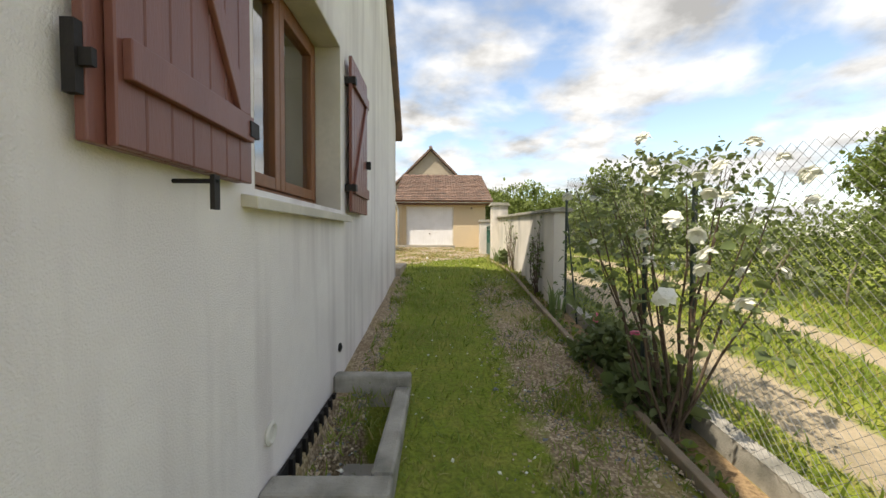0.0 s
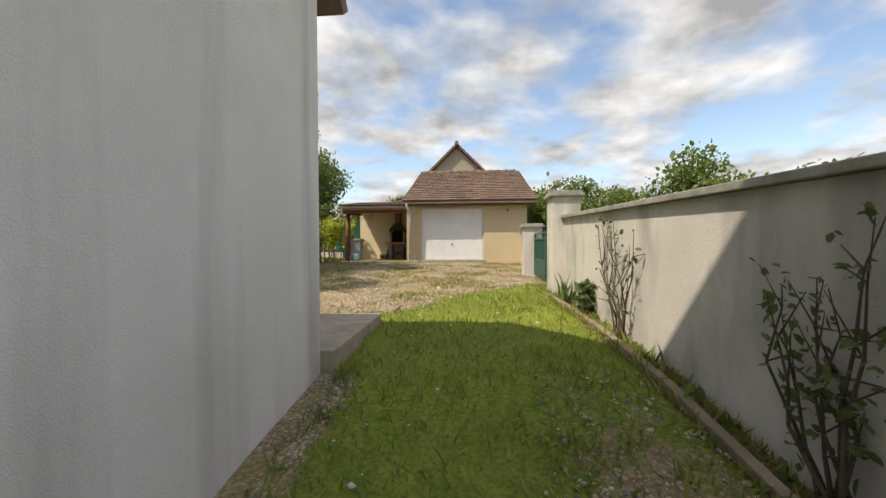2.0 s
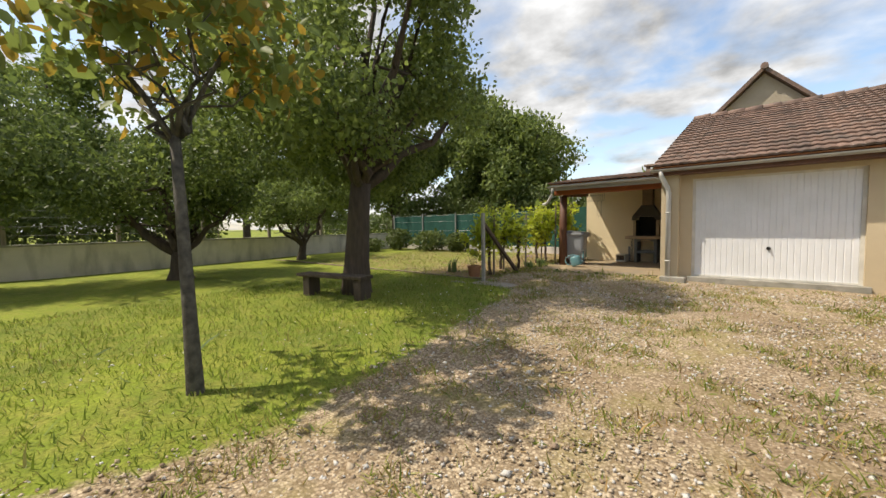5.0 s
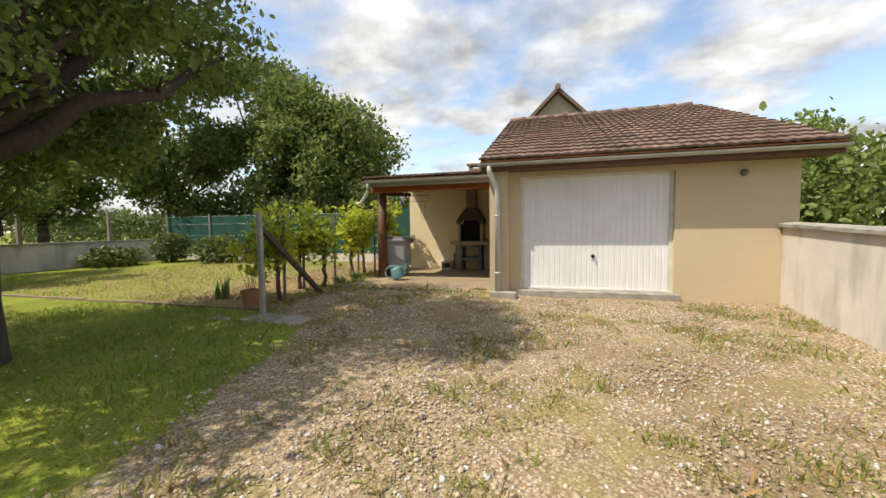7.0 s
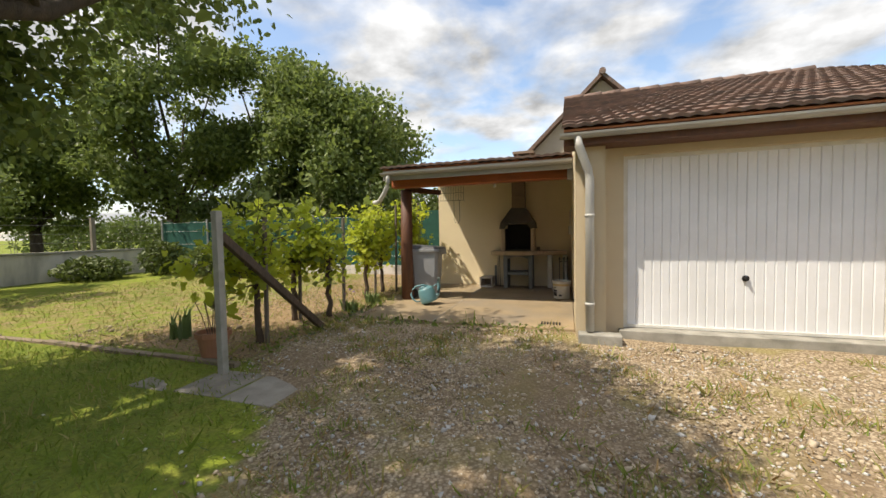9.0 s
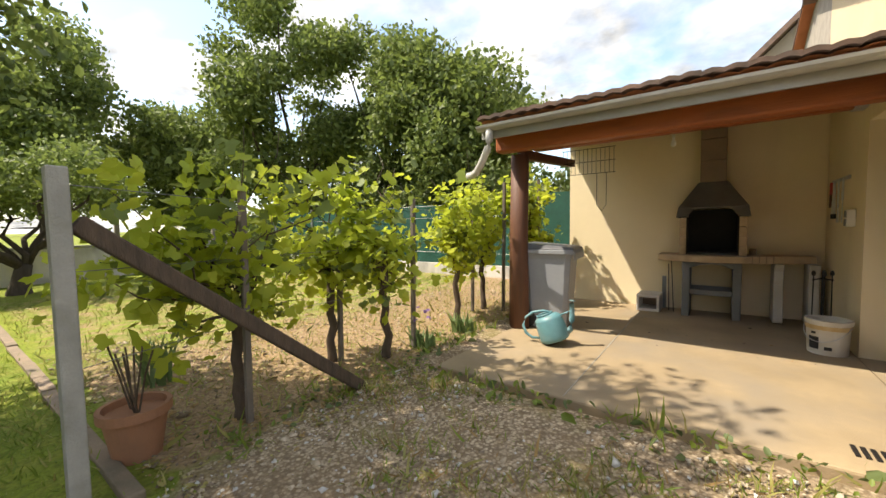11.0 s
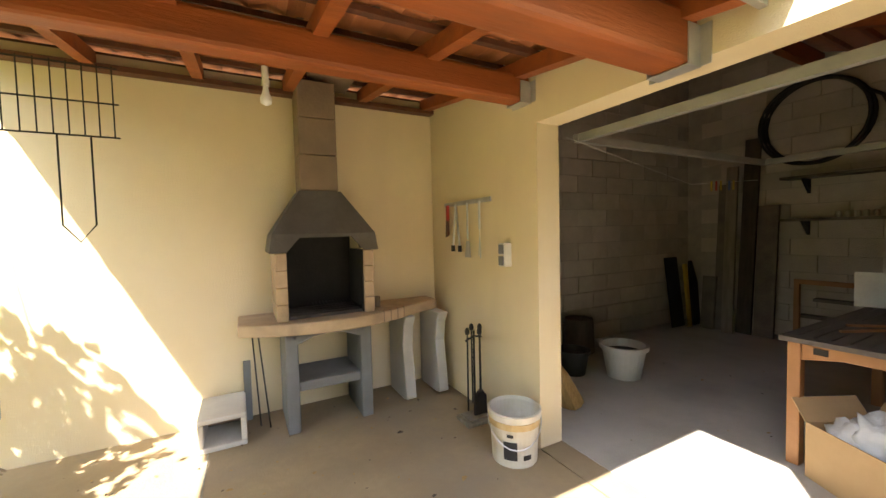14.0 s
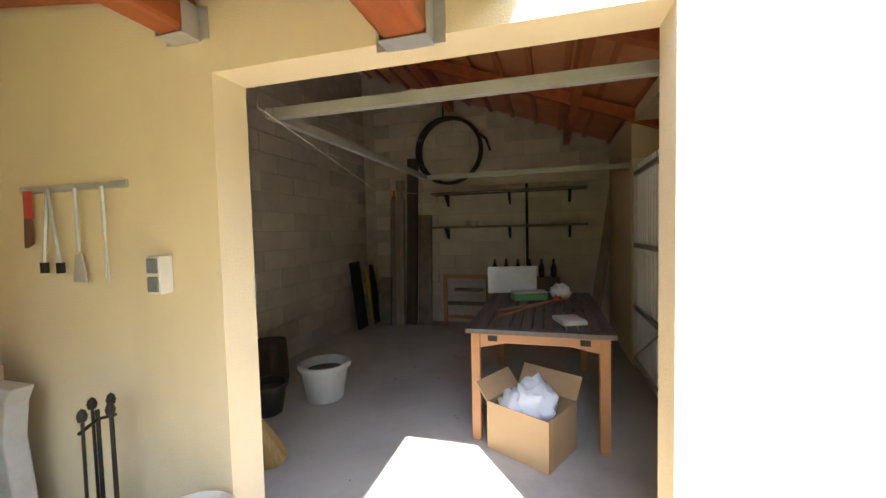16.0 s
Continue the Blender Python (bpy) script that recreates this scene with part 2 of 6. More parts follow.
M_ROSE = leafmat("white_petal", (0.80, 0.80, 0.74), (0.72, 0.72, 0.64), 0.25)
M_PURPLE = mat("purple_petal", (0.24, 0.12, 0.36), None, 20, 0.6, 0)
L_OAK = leafmat("broad_leaf", (0.25, 0.31, 0.08), (0.16, 0.21, 0.05), 0.48)
L_DARK = leafmat("dark_leaf", (0.15, 0.20, 0.055), (0.09, 0.13, 0.035), 0.45)
L_HEDGE = leafmat("hedge_leaf", (0.15, 0.19, 0.045), (0.09, 0.12, 0.03))
L_VINE = leafmat("vine_leaf", (0.55, 0.58, 0.06), (0.38, 0.46, 0.05), 0.58)
L_YELL = leafmat("turning_leaf", (0.26, 0.25, 0.05), (0.50, 0.28, 0.04), 0.5)
L_ROSE = leafmat("rose_leaf", (0.10, 0.145, 0.045), (0.16, 0.19, 0.07), 0.35)
L_IRIS = leafmat("iris_leaf", (0.20, 0.28, 0.09), (0.13, 0.19, 0.07), 0.35)
L_GRASS = leafmat("grass_blade", (0.24, 0.31, 0.04), (0.145, 0.205, 0.03), 0.4)
L_DRY = leafmat("dry_grass_blade", (0.40, 0.34, 0.13), (0.26, 0.26, 0.06), 0.3)
M_GLASS = bpy.data.materials.new("window_glass")
M_GLASS.use_nodes = True
gb = M_GLASS.node_tree.nodes["Principled BSDF"]
gb.inputs["Base Color"].default_value = (0.9, 0.93, 0.92, 1)
gb.inputs["Roughness"].default_value, gb.inputs["Transmission Weight"].default_value, gb.inputs["IOR"].default_value = 0.02, 1.0, 1.5
gb.inputs["Coat Weight"].default_value = 1.0
gb.inputs["Specular IOR Level"].default_value = 1.0


# ---- mesh helpers ----
class B:
    """Gathers vertices and faces for one mesh."""

    def __init__(self):
        self.v, self.f, self.m = [], [], []

    def add(self, vs, fs, mi=0):
        n = len(self.v)
        self.v += [tuple(p) for p in vs]
        self.f += [tuple(n + i for i in f) for f in fs]
        self.m += [mi] * len(fs)
        return self

    def box(self, x0, x1, y0, y1, z0, z1, mi=0, m=None):
        vs = [Vector((x, y, z)) for z in (z0, z1) for y in (y0, y1) for x in (x0, x1)]
        if m:
            vs = [m @ p for p in vs]
        return self.add(vs, [(0, 2, 3, 1), (4, 5, 7, 6), (0, 1, 5, 4), (2, 6, 7, 3), (0, 4, 6, 2), (1, 3, 7, 5)], mi)

    def prism(self, poly, a0, a1, axis="x", mi=0):
        """A flat outline swept along an axis; poly is counterclockwise in the other two."""
        def at(p, a):
            return {"x": (a, p[0], p[1]), "y": (p[0], a, p[1]), "z": (p[0], p[1], a)}[axis]
        n = len(poly)
        vs = [at(p, a0) for p in poly] + [at(p, a1) for p in poly]
        fs = [tuple(range(n))[::-1], tuple(range(n, 2 * n))] + [(i, (i + 1) % n, n + (i + 1) % n, n + i) for i in range(n)]
        return self.add(vs, fs, mi)

    def tube(self, pts, radii, n=8, mi=0, caps=True):
        pts = [Vector(p) for p in pts]
        radii = radii if isinstance(radii, (list, tuple)) else [radii] * len(pts)
        vs = []
        for i, p in enumerate(pts):
            d = (pts[min(i + 1, len(pts) - 1)] - pts[max(i - 1, 0)]).normalized()
            u = d.cross(Vector((0, 0, 1)) if abs(d.z) < 0.9 else Vector((1, 0, 0))).normalized()
            w = u.cross(d)
            vs += [p + radii[i] * (math.cos(a) * u + math.sin(a) * w) for a in (2 * math.pi * k / n for k in range(n))]
        fs = [(i * n + k, i * n + (k + 1) % n, (i + 1) * n + (k + 1) % n, (i + 1) * n + k) for i in range(len(pts) - 1) for k in range(n)]
        if caps:
            fs += [tuple(range(n))[::-1], tuple(range((len(pts) - 1) * n, len(pts) * n))]
        return self.add(vs, fs, mi)

    def lathe(self, prof, c=(0, 0, 0), n=24, mi=0):
        """A profile of (radius, height) turned round an upright axis."""
        vs = [(c[0] + r * math.cos(2 * math.pi * k / n), c[1] + r * math.sin(2 * math.pi * k / n), c[2] + z) for r, z in prof for k in range(n)]
        fs = [(i * n + k, i * n + (k + 1) % n, (i + 1) * n + (k + 1) % n, (i + 1) * n + k) for i in range(len(prof) - 1) for k in range(n)]
        return self.add(vs, fs, mi)

    def ob(self, name, mats, parent=None, loc=None, bevel=0.0, smooth=False, **tags):
        me = bpy.data.meshes.new(name)
        me.from_pydata(self.v, [], self.f)
        mats = mats if isinstance(mats, (list, tuple)) else [mats]
        for x in mats:
            me.materials.append(x)
        if len(mats) > 1:
            me.polygons.foreach_set("material_index", self.m)
        if smooth:
            me.polygons.foreach_set("use_smooth", [True] * len(self.f))
        o = new(name, me)
        if loc is not None:
            o.location = loc
        if parent:
            o.parent = parent
        if bevel:
            md = o.modifiers.new("bevel", "BEVEL")
            md.width, md.segments, md.limit_method = bevel, 2, "ANGLE"
        return tagged(o, **tags)


def thing(name, loc, label, category, group="", kind="", rz=0.0):
    o = new(name)
    o.location = loc
    o.rotation_euler = (0, 0, radians(rz))
    o.empty_display_size = 0.1
    return tagged(o, label, category, group, kind)


def piece(name, me, parent, m):
    """One more object on a shared mesh, as a part of its parent."""
    o = new(name, me)
    o.parent = parent
    o.matrix_basis = m
    return o


def scatter(name, tv, tf, rots, pos, mats, parent=None, mi=None, **tags):
    """Many copies of a small template joined into one mesh; rots are 3x3 with scale."""
    tv, tf = np.array(tv, float), np.array(tf, int)
    n, k = len(pos), len(tv)
    verts = (np.einsum("nij,kj->nki", rots, tv) + np.asarray(pos)[:, None, :]).reshape(-1, 3)
    faces = (tf[None] + (np.arange(n) * k)[:, None, None]).reshape(-1, tf.shape[1])
    me = bpy.data.meshes.new(name)
    me.vertices.add(len(verts))
    me.vertices.foreach_set("co", verts.ravel())
    me.loops.add(faces.size)
    me.loops.foreach_set("vertex_index", faces.ravel())
    me.polygons.add(len(faces))
    me.polygons.foreach_set("loop_start", np.arange(len(faces)) * faces.shape[1])
    for x in mats if isinstance(mats, (list, tuple)) else [mats]:
        me.materials.append(x)
    if mi is not None:
        me.polygons.foreach_set("material_index", np.repeat(mi, len(tf)))
    me.update(calc_edges=True)
    me.validate()
    o = new(name, me)
    if parent:
        o.parent = parent
    return tagged(o, **tags)


RNG = np.random.default_rng(7)


def turns(n, size, tilt=1.0, spread=0.3):
    """Random turns and sizes for scattered pieces."""
    yaw = RNG.uniform(0, 2 * np.pi, n)
    a, b = RNG.normal(0, tilt, n), RNG.normal(0, tilt, n)
    s = size * np.exp(RNG.normal(0, spread, n))
    cy, sy, ca, sa, cb, sb = np.cos(yaw), np.sin(yaw), np.cos(a), np.sin(a), np.cos(b), np.sin(b)
    z, o = np.zeros(n), np.ones(n)
    ry = np.stack([np.stack([cy, -sy, z], -1), np.stack([sy, cy, z], -1), np.stack([z, z, o], -1)], 1)
    rx = np.stack([np.stack([o, z, z], -1), np.stack([z, ca, -sa], -1), np.stack([z, sa, ca], -1)], 1)
    rb = np.stack([np.stack([cb, z, sb], -1), np.stack([z, o, z], -1), np.stack([-sb, z, cb], -1)], 1)
    return ry @ rx @ rb * s[:, None, None]


LEAF = ([(0, 0, 0), (0.3, 0.35, 0.08), (0.22, 0.75, 0.05), (0, 1, -0.08), (-0.22, 0.75, 0.05), (-0.3, 0.35, 0.08)], [(0, 1, 2, 3), (0, 3, 4, 5)])
LOBED = ([(0, 0, 0), (0.38, -0.12, 0.05), (0.5, 0.3, 0.02), (0.3, 0.42, 0.0), (0.36, 0.8, -0.06), (0, 1, -0.1), (-0.36, 0.8, -0.06), (-0.3, 0.42, 0.0), (-0.5, 0.3, 0.02), (-0.38, -0.12, 0.05)],
         [(0, 1, 2, 3), (0, 3, 4, 5), (0, 5, 6, 7), (0, 7, 8, 9)])
BLADE = ([(-0.07, 0, 0), (0.07, 0, 0), (0.05, 0.12, 0.55), (-0.05, 0.12, 0.55), (0.0, 0.38, 1.0)], [(0, 1, 2), (0, 2, 3), (3, 2, 4)])
PEBBLE = ([(1, 0, 0), (0, 0.8, 0), (-0.9, 0.1, 0), (0.1, -0.8, 0), (0.1, 0, 0.5), (0, 0, -0.4)], [(0, 1, 4), (1, 2, 4), (2, 3, 4), (3, 0, 4), (1, 0, 5), (2, 1, 5), (3, 2, 5), (0, 3, 5)])


def gz(y):
    return np.interp(y, [-40, -5, 1, 4, 6, 7, 8.5, 10, 12, 18, 20, 24, 60], [-0.6, -0.28, -0.03, 0.17, 0.38, 0.48, 0.67, 0.74, 0.72, 0.80, 0.86, 0.88, 0.9])


def ground_z(x, y):
    """The height of the ground; the flower bed beside the kerb lies lower."""
    z = gz(y)
    bed = np.clip((x - 1.42) / 0.05, 0, 1) * np.clip((11.6 - y) / 0.3, 0, 1)
    return z - 0.09 * bed


def smooth(x, a, b):
    u = np.clip((x - a) / (b - a), 0, 1)
    return u * u * (3 - 2 * u)


def gravel_at(x, y):
    """How far the ground is gravel at a place, 0 to 1."""
    left = np.interp(y, [8, 10.4, 11.2, 12.2, 13.5, 14.9, 17.3, 18.5, 30], [-4.3, -3.8, -3.2, -2.9, -3.2, -3.5, -4.1, -5.4, -5.4])
    right = np.interp(y, [9.8, 10.4, 12.2, 13.7, 14.2, 30], [-2.5, -0.7, 0.0, 1.4, 2.3, 2.3])
    yard = smooth(x - left, -0.35, 0.35) * smooth(right - x, -0.3, 0.3) * smooth(y, 9.8, 10.4)
    strip = smooth(x, 0.35, 0.85) * smooth(-x, -1.45, -1.40) * smooth(-y, -9.0, -7.0) * 0.75
    drip = smooth(-x, 0.45, 0.68) * smooth(-y, -8.6, -8.4) * smooth(x, -1.2, -1.0) * 0.9
    return np.maximum(np.maximum(yard, strip), drip)


def soil_at(x, y):
    bed = smooth(x, 1.45, 1.5) * smooth(-x, -1.85, -1.75) * smooth(-y, -11.5, -10.5)
    garden = smooth(-x, 5.2, 5.5) * smooth(y, 18.25, 18.5) * smooth(-y, -27, -26) * smooth(x, -16.5, -12) * (0.95 - 0.5 * smooth(-x, 6.3, 8.0))
    return np.maximum(bed, garden)


def track_at(x, y):
    return np.maximum(smooth(0.45 - np.abs(x - 2.75), 0, 0.3), smooth(0.5 - np.abs(x - 4.6), 0, 0.35)) * smooth(-y, -40, -30)


# ---- ground ----
def ground():
    xs = np.unique(np.concatenate([[-900, -300, -120, -60, -35], np.arange(-25, -8, 1.0), np.arange(-8, 3.0, 0.16), np.arange(3, 8, 0.4), [9, 12, 18, 30, 60, 150, 400, 900]]))
    ys = np.unique(np.concatenate([[-900, -300, -100, -40, -20, -10], np.arange(-6, 21, 0.16), np.arange(21, 30, 0.6), [34, 40, 60, 100, 300, 900]]))
    X, Y = np.meshgrid(xs, ys)
    fine = (np.abs(X + 2.5) < 6.5) & (Y > -6) & (Y < 20)
    Z = ground_z(X, Y) + np.where(fine, 0.012 * np.sin(X * 3.1 + 2 * np.sin(Y * 1.7)) * np.sin(Y * 2.3), 0)
    inside = (X > -5.0) & (X < 2.2) & (Y > 20.1) & (Y < 24.2)
    Z = np.where(inside, Z - 0.12, Z)
    inhouse = (X < -1.1) & (X > -12) & (Y < 9.0) & (Y > 1.0)
    Z = np.where(inhouse, Z - 0.3, Z)
    well = (X > -0.74) & (X < -0.34) & (Y > 3.02) & (Y < 4.2)
    Z = np.where(well, Z - 0.9, Z)
    nx, ny = len(xs), len(ys)
    b = B()
    b.v = list(map(tuple, np.stack([X, Y, Z], -1).reshape(-1, 3)))
    b.f = [(j * nx + i, j * nx + i + 1, (j + 1) * nx + i + 1, (j + 1) * nx + i) for j in range(ny - 1) for i in range(nx - 1)]
    b.m = [0] * len(b.f)
    m = bpy.data.materials.new("garden_ground")
    m.use_nodes = True
    t = m.node_tree
    bs = t.nodes["Principled BSDF"]
    bs.inputs["Roughness"].default_value = 0.95
    bs.inputs["Specular IOR Level"].default_value = 0.2
    geo = t.nodes.new("ShaderNodeNewGeometry")

    def tex(sc, det=5.0, kind="ShaderNodeTexNoise", out="Fac"):
        n = t.nodes.new(kind)
        n.inputs["Scale"].default_value = sc
        if kind == "ShaderNodeTexNoise":
            n.inputs["Detail"].default_value = det
        t.links.new(geo.outputs["Position"], n.inputs["Vector"])
        return n.outputs[out]

    def mr(v, lo, hi, a=0.0, z=1.0):
        r = t.nodes.new("ShaderNodeMapRange")
        for k, x in enumerate((lo, hi, a, z)):
            r.inputs[k + 1].default_value = x
        t.links.new(v, r.inputs[0])
        return r.outputs[0]

    def op(kind, a, c):
        n = t.nodes.new("ShaderNodeMath")
        n.operation = kind
        for k, v in enumerate((a, c)):
            if isinstance(v, (int, float)):
                n.inputs[k].default_value = v
            else:
                t.links.new(v, n.inputs[k])
        return n.outputs[0]

    def mix(f, a, c):
        x = t.nodes.new("ShaderNodeMixRGB")
        for k, v in enumerate((f, a, c)):
            if isinstance(v, tuple):
                x.inputs[k].default_value = (*v, 1)
            else:
                t.links.new(v, x.inputs[k])
        return x.outputs[0]

    big, mid, fine_n = tex(0.9), tex(6.0), tex(38.0)
    grass = mix(mr(big, 0.35, 0.65), (0.245, 0.30, 0.034), (0.15, 0.20, 0.027))
    grass = mix(mr(mid, 0.4, 0.75, 0, 0.7), grass, (0.33, 0.30, 0.07))
    grass = mix(mr(fine_n, 0.35, 0.7, 0, 0.6), grass, (0.07, 0.085, 0.016))
    vor = tex(52.0, kind="ShaderNodeTexVoronoi", out="Color")
    dist = tex(52.0, kind="ShaderNodeTexVoronoi", out="Distance")
    bw = t.nodes.new("ShaderNodeRGBToBW")
    t.links.new(vor, bw.inputs[0])
    gravel = mix(mr(bw.outputs[0], 0.15, 0.85), (0.22, 0.16, 0.10), (0.56, 0.45, 0.31))
    gravel = mix(mr(dist, 0.35, 0.75, 0, 0.75), gravel, (0.16, 0.115, 0.07))
    gravel = mix(mr(mid, 0.5, 0.75, 0, 0.55), gravel, (0.24, 0.17, 0.095))
    gravel = mix(mr(tex(1.7), 0.52, 0.68, 0, 0.6), gravel, (0.26, 0.225, 0.07))
    gravel = mix(mr(tex(0.7), 0.5, 0.66, 0, 0.55), gravel, (0.21, 0.145, 0.085))
    soil = mix(mr(fine_n, 0.3, 0.7), (0.20, 0.135, 0.078), (0.38, 0.27, 0.155))
    track = mix(mr(mid, 0.3, 0.7), (0.42, 0.34, 0.23), (0.30, 0.25, 0.16))
    col = grass

    def zone(name):
        a = t.nodes.new("ShaderNodeAttribute")
        a.attribute_name = name
        return mr(op("ADD", a.outputs["Fac"], op("MULTIPLY", op("SUBTRACT", mid, 0.5), 0.9)), 0.36, 0.62)

    for name, c in (("gravel", gravel), ("soil", soil), ("track", track)):
        col = mix(zone(name), col, c)
    t.links.new(col, bs.inputs["Base Color"])
    bp = t.nodes.new("ShaderNodeBump")
    bp.inputs["Strength"].default_value, bp.inputs["Distance"].default_value = 0.7, 0.03
    t.links.new(fine_n, bp.inputs["Height"])
    t.links.new(bp.outputs[0], bs.inputs["Normal"])
    o = b.ob("ground", m, smooth=True, label="lawn, beige gravel yard and dry soil on a gentle rise", category="ground", kind="structure")
    for name, fn in (("gravel", gravel_at), ("soil", soil_at), ("track", track_at)):
        at = o.data.attributes.new(name, "FLOAT", "POINT")
        at.data.foreach_set("value", np.ravel(fn(X, Y)).astype(np.float32))


ground()


# ---- the house beside the path ----
HX, HY = -0.84, 8.47
WY0, WY1, WZ0, WZ1 = 2.98, 4.50, 1.66, 3.04   # window opening
EAVE, RAKE = 3.52, 1.15


def house():
    h = thing("house", (HX, HY, 0), "pale rendered house with a steep tiled roof and brown shutters", "house")
    YR = 4.55   # ridge
    zr = EAVE + RAKE * (HY - YR)
    b = B()
    th = 0.3

    def slab(y0, y1, z0, z1):
        b.box(-th, 0, y0 - HY, y1 - HY, z0, z1)
    slab(0.6, WY0, -0.8, EAVE)
    slab(WY1, HY, -0.8, EAVE)
    slab(WY0, WY1, -0.8, WZ0)
    slab(WY0, WY1, WZ1, EAVE)
    b.prism([(0.6 - HY, EAVE), (0, EAVE), (YR - HY, zr)], -th, 0, "x")
    b.box(-9, -th, -th, 0, -0.8, EAVE)
    b.box(-9, -th, 0.6 - HY, 0.6 - HY + th, -0.8, EAVE)
    b.box(-9, -9 + th, 0.6 - HY + th, -th, -0.8, EAVE)
    b.ob("wall", M_STUCCO, h)
    # reveals
    r = B()
    r.box(-0.21, -0.003, WY1 - 0.012 - HY, WY1 - HY, WZ0, WZ1)
    r.box(-0.21, -0.003, WY0 - HY, WY0 + 0.012 - HY, WZ0, WZ1)
    r.box(-0.21, -0.003, WY0 + 0.012 - HY, WY1 - 0.012 - HY, WZ1 - 0.012, WZ1)
    r.ob("reveal", M_REVEAL, h)
    # roof with its verge
    f = B()
    for s, ye in ((1, HY + 0.26), (-1, 0.34)):
        ze = EAVE - 0.26 * RAKE + 0.06
        n = Vector((0, s * RAKE, 1)).normalized()
        p = [Vector((x, y, z)) - Vector((HX, HY, 0)) for x, y, z in ((HX - 9.2, ye, ze), (HX + 0.10, ye, ze), (HX + 0.10, YR, zr + 0.06), (HX - 9.2, YR, zr + 0.06))]
        q = [x + n * 0.14 for x in p]
        fs = [(0, 1, 2, 3), (7, 6, 5, 4), (0, 4, 5, 1), (1, 5, 6, 2), (2, 6, 7, 3), (3, 7, 4, 0)]
        f.add(p + q, fs)
    f.ob("roof", M_TILE, h)
    # sill
    B().prism([(-0.2, 1.655), (-0.2, 1.60), (0.075, 1.56), (0.075, 1.615)], WY0 - 0.12 - HY, WY1 + 0.085 - HY, "y").ob("sill", M_REVEAL, h, bevel=0.006)
    # window
    w = B()
    y0, y1, z0, z1 = WY0 + 0.012 - HY, WY1 - 0.012 - HY, WZ0 + 0.01, WZ1 - 0.012
    ym = (y0 + y1) / 2
    w.box(-0.29, -0.21, y0, y0 + 0.06, z0, z1).box(-0.29, -0.21, y1 - 0.06, y1, z0, z1)
    w.box(-0.29, -0.21, y0 + 0.06, y1 - 0.06, z0, z0 + 0.06).box(-0.29, -0.21, y0 + 0.06, y1 - 0.06, z1 - 0.06, z1)
    for a, c in ((y0 + 0.064, ym - 0.003), (ym + 0.003, y1 - 0.064)):
        w.box(-0.275, -0.195, a, a + 0.075, z0 + 0.064, z1 - 0.064).box(-0.275, -0.195, c - 0.075, c, z0 + 0.064, z1 - 0.064)
        w.box(-0.275, -0.195, a + 0.075, c - 0.075, z0 + 0.064, z0 + 0.14).box(-0.275, -0.195, a + 0.075, c - 0.075, z1 - 0.14, z1 - 0.064)
    w.ob("window_frame", M_FRAME, h, bevel=0.006, label="varnished brown wooden window frame")
    for a, c in ((y0 + 0.139, ym - 0.078), (ym + 0.078, y1 - 0.139)):
        g = B().box(-0.24, -0.234, a - 0.004, c + 0.004, z0 + 0.136, z1 - 0.136).ob("window_pane", M_GLASS, h)
        g.visible_shadow = False
    # room added behind the window, its dimness put into the dark wall colour
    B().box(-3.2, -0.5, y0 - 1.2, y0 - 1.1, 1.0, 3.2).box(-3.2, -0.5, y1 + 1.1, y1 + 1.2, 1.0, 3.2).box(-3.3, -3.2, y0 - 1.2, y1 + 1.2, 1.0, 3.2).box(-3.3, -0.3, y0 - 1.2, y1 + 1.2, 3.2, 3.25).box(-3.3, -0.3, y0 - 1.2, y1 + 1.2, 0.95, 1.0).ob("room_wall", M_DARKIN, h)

    # shutters: boards, two ledges, a diagonal and iron straps
    def shutter(hinge_y, side, angle, width):
        s = new("shutter")
        s.parent = h
        s.location = (0.055, hinge_y - HY, 1.66)
        s.rotation_euler = (0, 0, radians(angle))
        W, H, n = width, 1.36, round(width * 10)
        bw = W / n
        me = B().box(-0.014, 0.014, 0.0015, bw - 0.0015, 0, H).ob("board", M_SHUT, s, bevel=0.004)
        for k in range(1, n):
            piece("board", me.data, s, Matrix.Translation((0, k * bw, 0))).modifiers.new("bevel", "BEVEL").width = 0.004
        if side < 0:
            for c in s.children:
                c.location.y = -c.location.y - bw
        q = B()
        e = 1 if side > 0 else -1
        for z in (0.16, 1.10):
            q.box(0.014, 0.04, min(e * 0.03, e * (W - 0.02)), max(e * 0.03, e * (W - 0.02)), z, z + 0.10)
        q.prism([(e * 0.05, 0.26), (e * 0.13, 0.26), (e * (W - 0.05), 1.10), (e * (W - 0.13), 1.10)][::int(e)], 0.014, 0.036, "x")
        q.ob("ledge", M_SHUT, s, bevel=0.004)
        for z in (0.18, 1.12):
            B().box(-0.05, 0.046, min(0, e * 0.07), max(0, e * 0.07), z, z + 0.06).ob("strap_hinge", M_IRON, s, label="black iron strap hinge")
        B().box(0.014, 0.06, min(e * (W - 0.06), e * (W - 0.03)), max(e * (W - 0.06), e * (W - 0.03)), 0.48, 0.56).ob("catch", M_IRON, s, label="black iron catch")
        return s
    shutter(WY1 + 0.115, 1, 0, 0.7)
    near = shutter(WY0 - 0.16, -1, 1.5, 0.68)
    # the second leaf folded behind it
    B().box(-0.046, -0.018, -0.722, -0.02, 0.0, 1.36).ob("folded_leaf", M_SHUT, near, bevel=0.004)
    B().box(-0.045, 0.01, -0.738, -0.724, 0.16, 0.20).box(-0.05, -0.02, -0.745, -0.724, 0.10, 0.26).ob("stay", M_IRON, near)
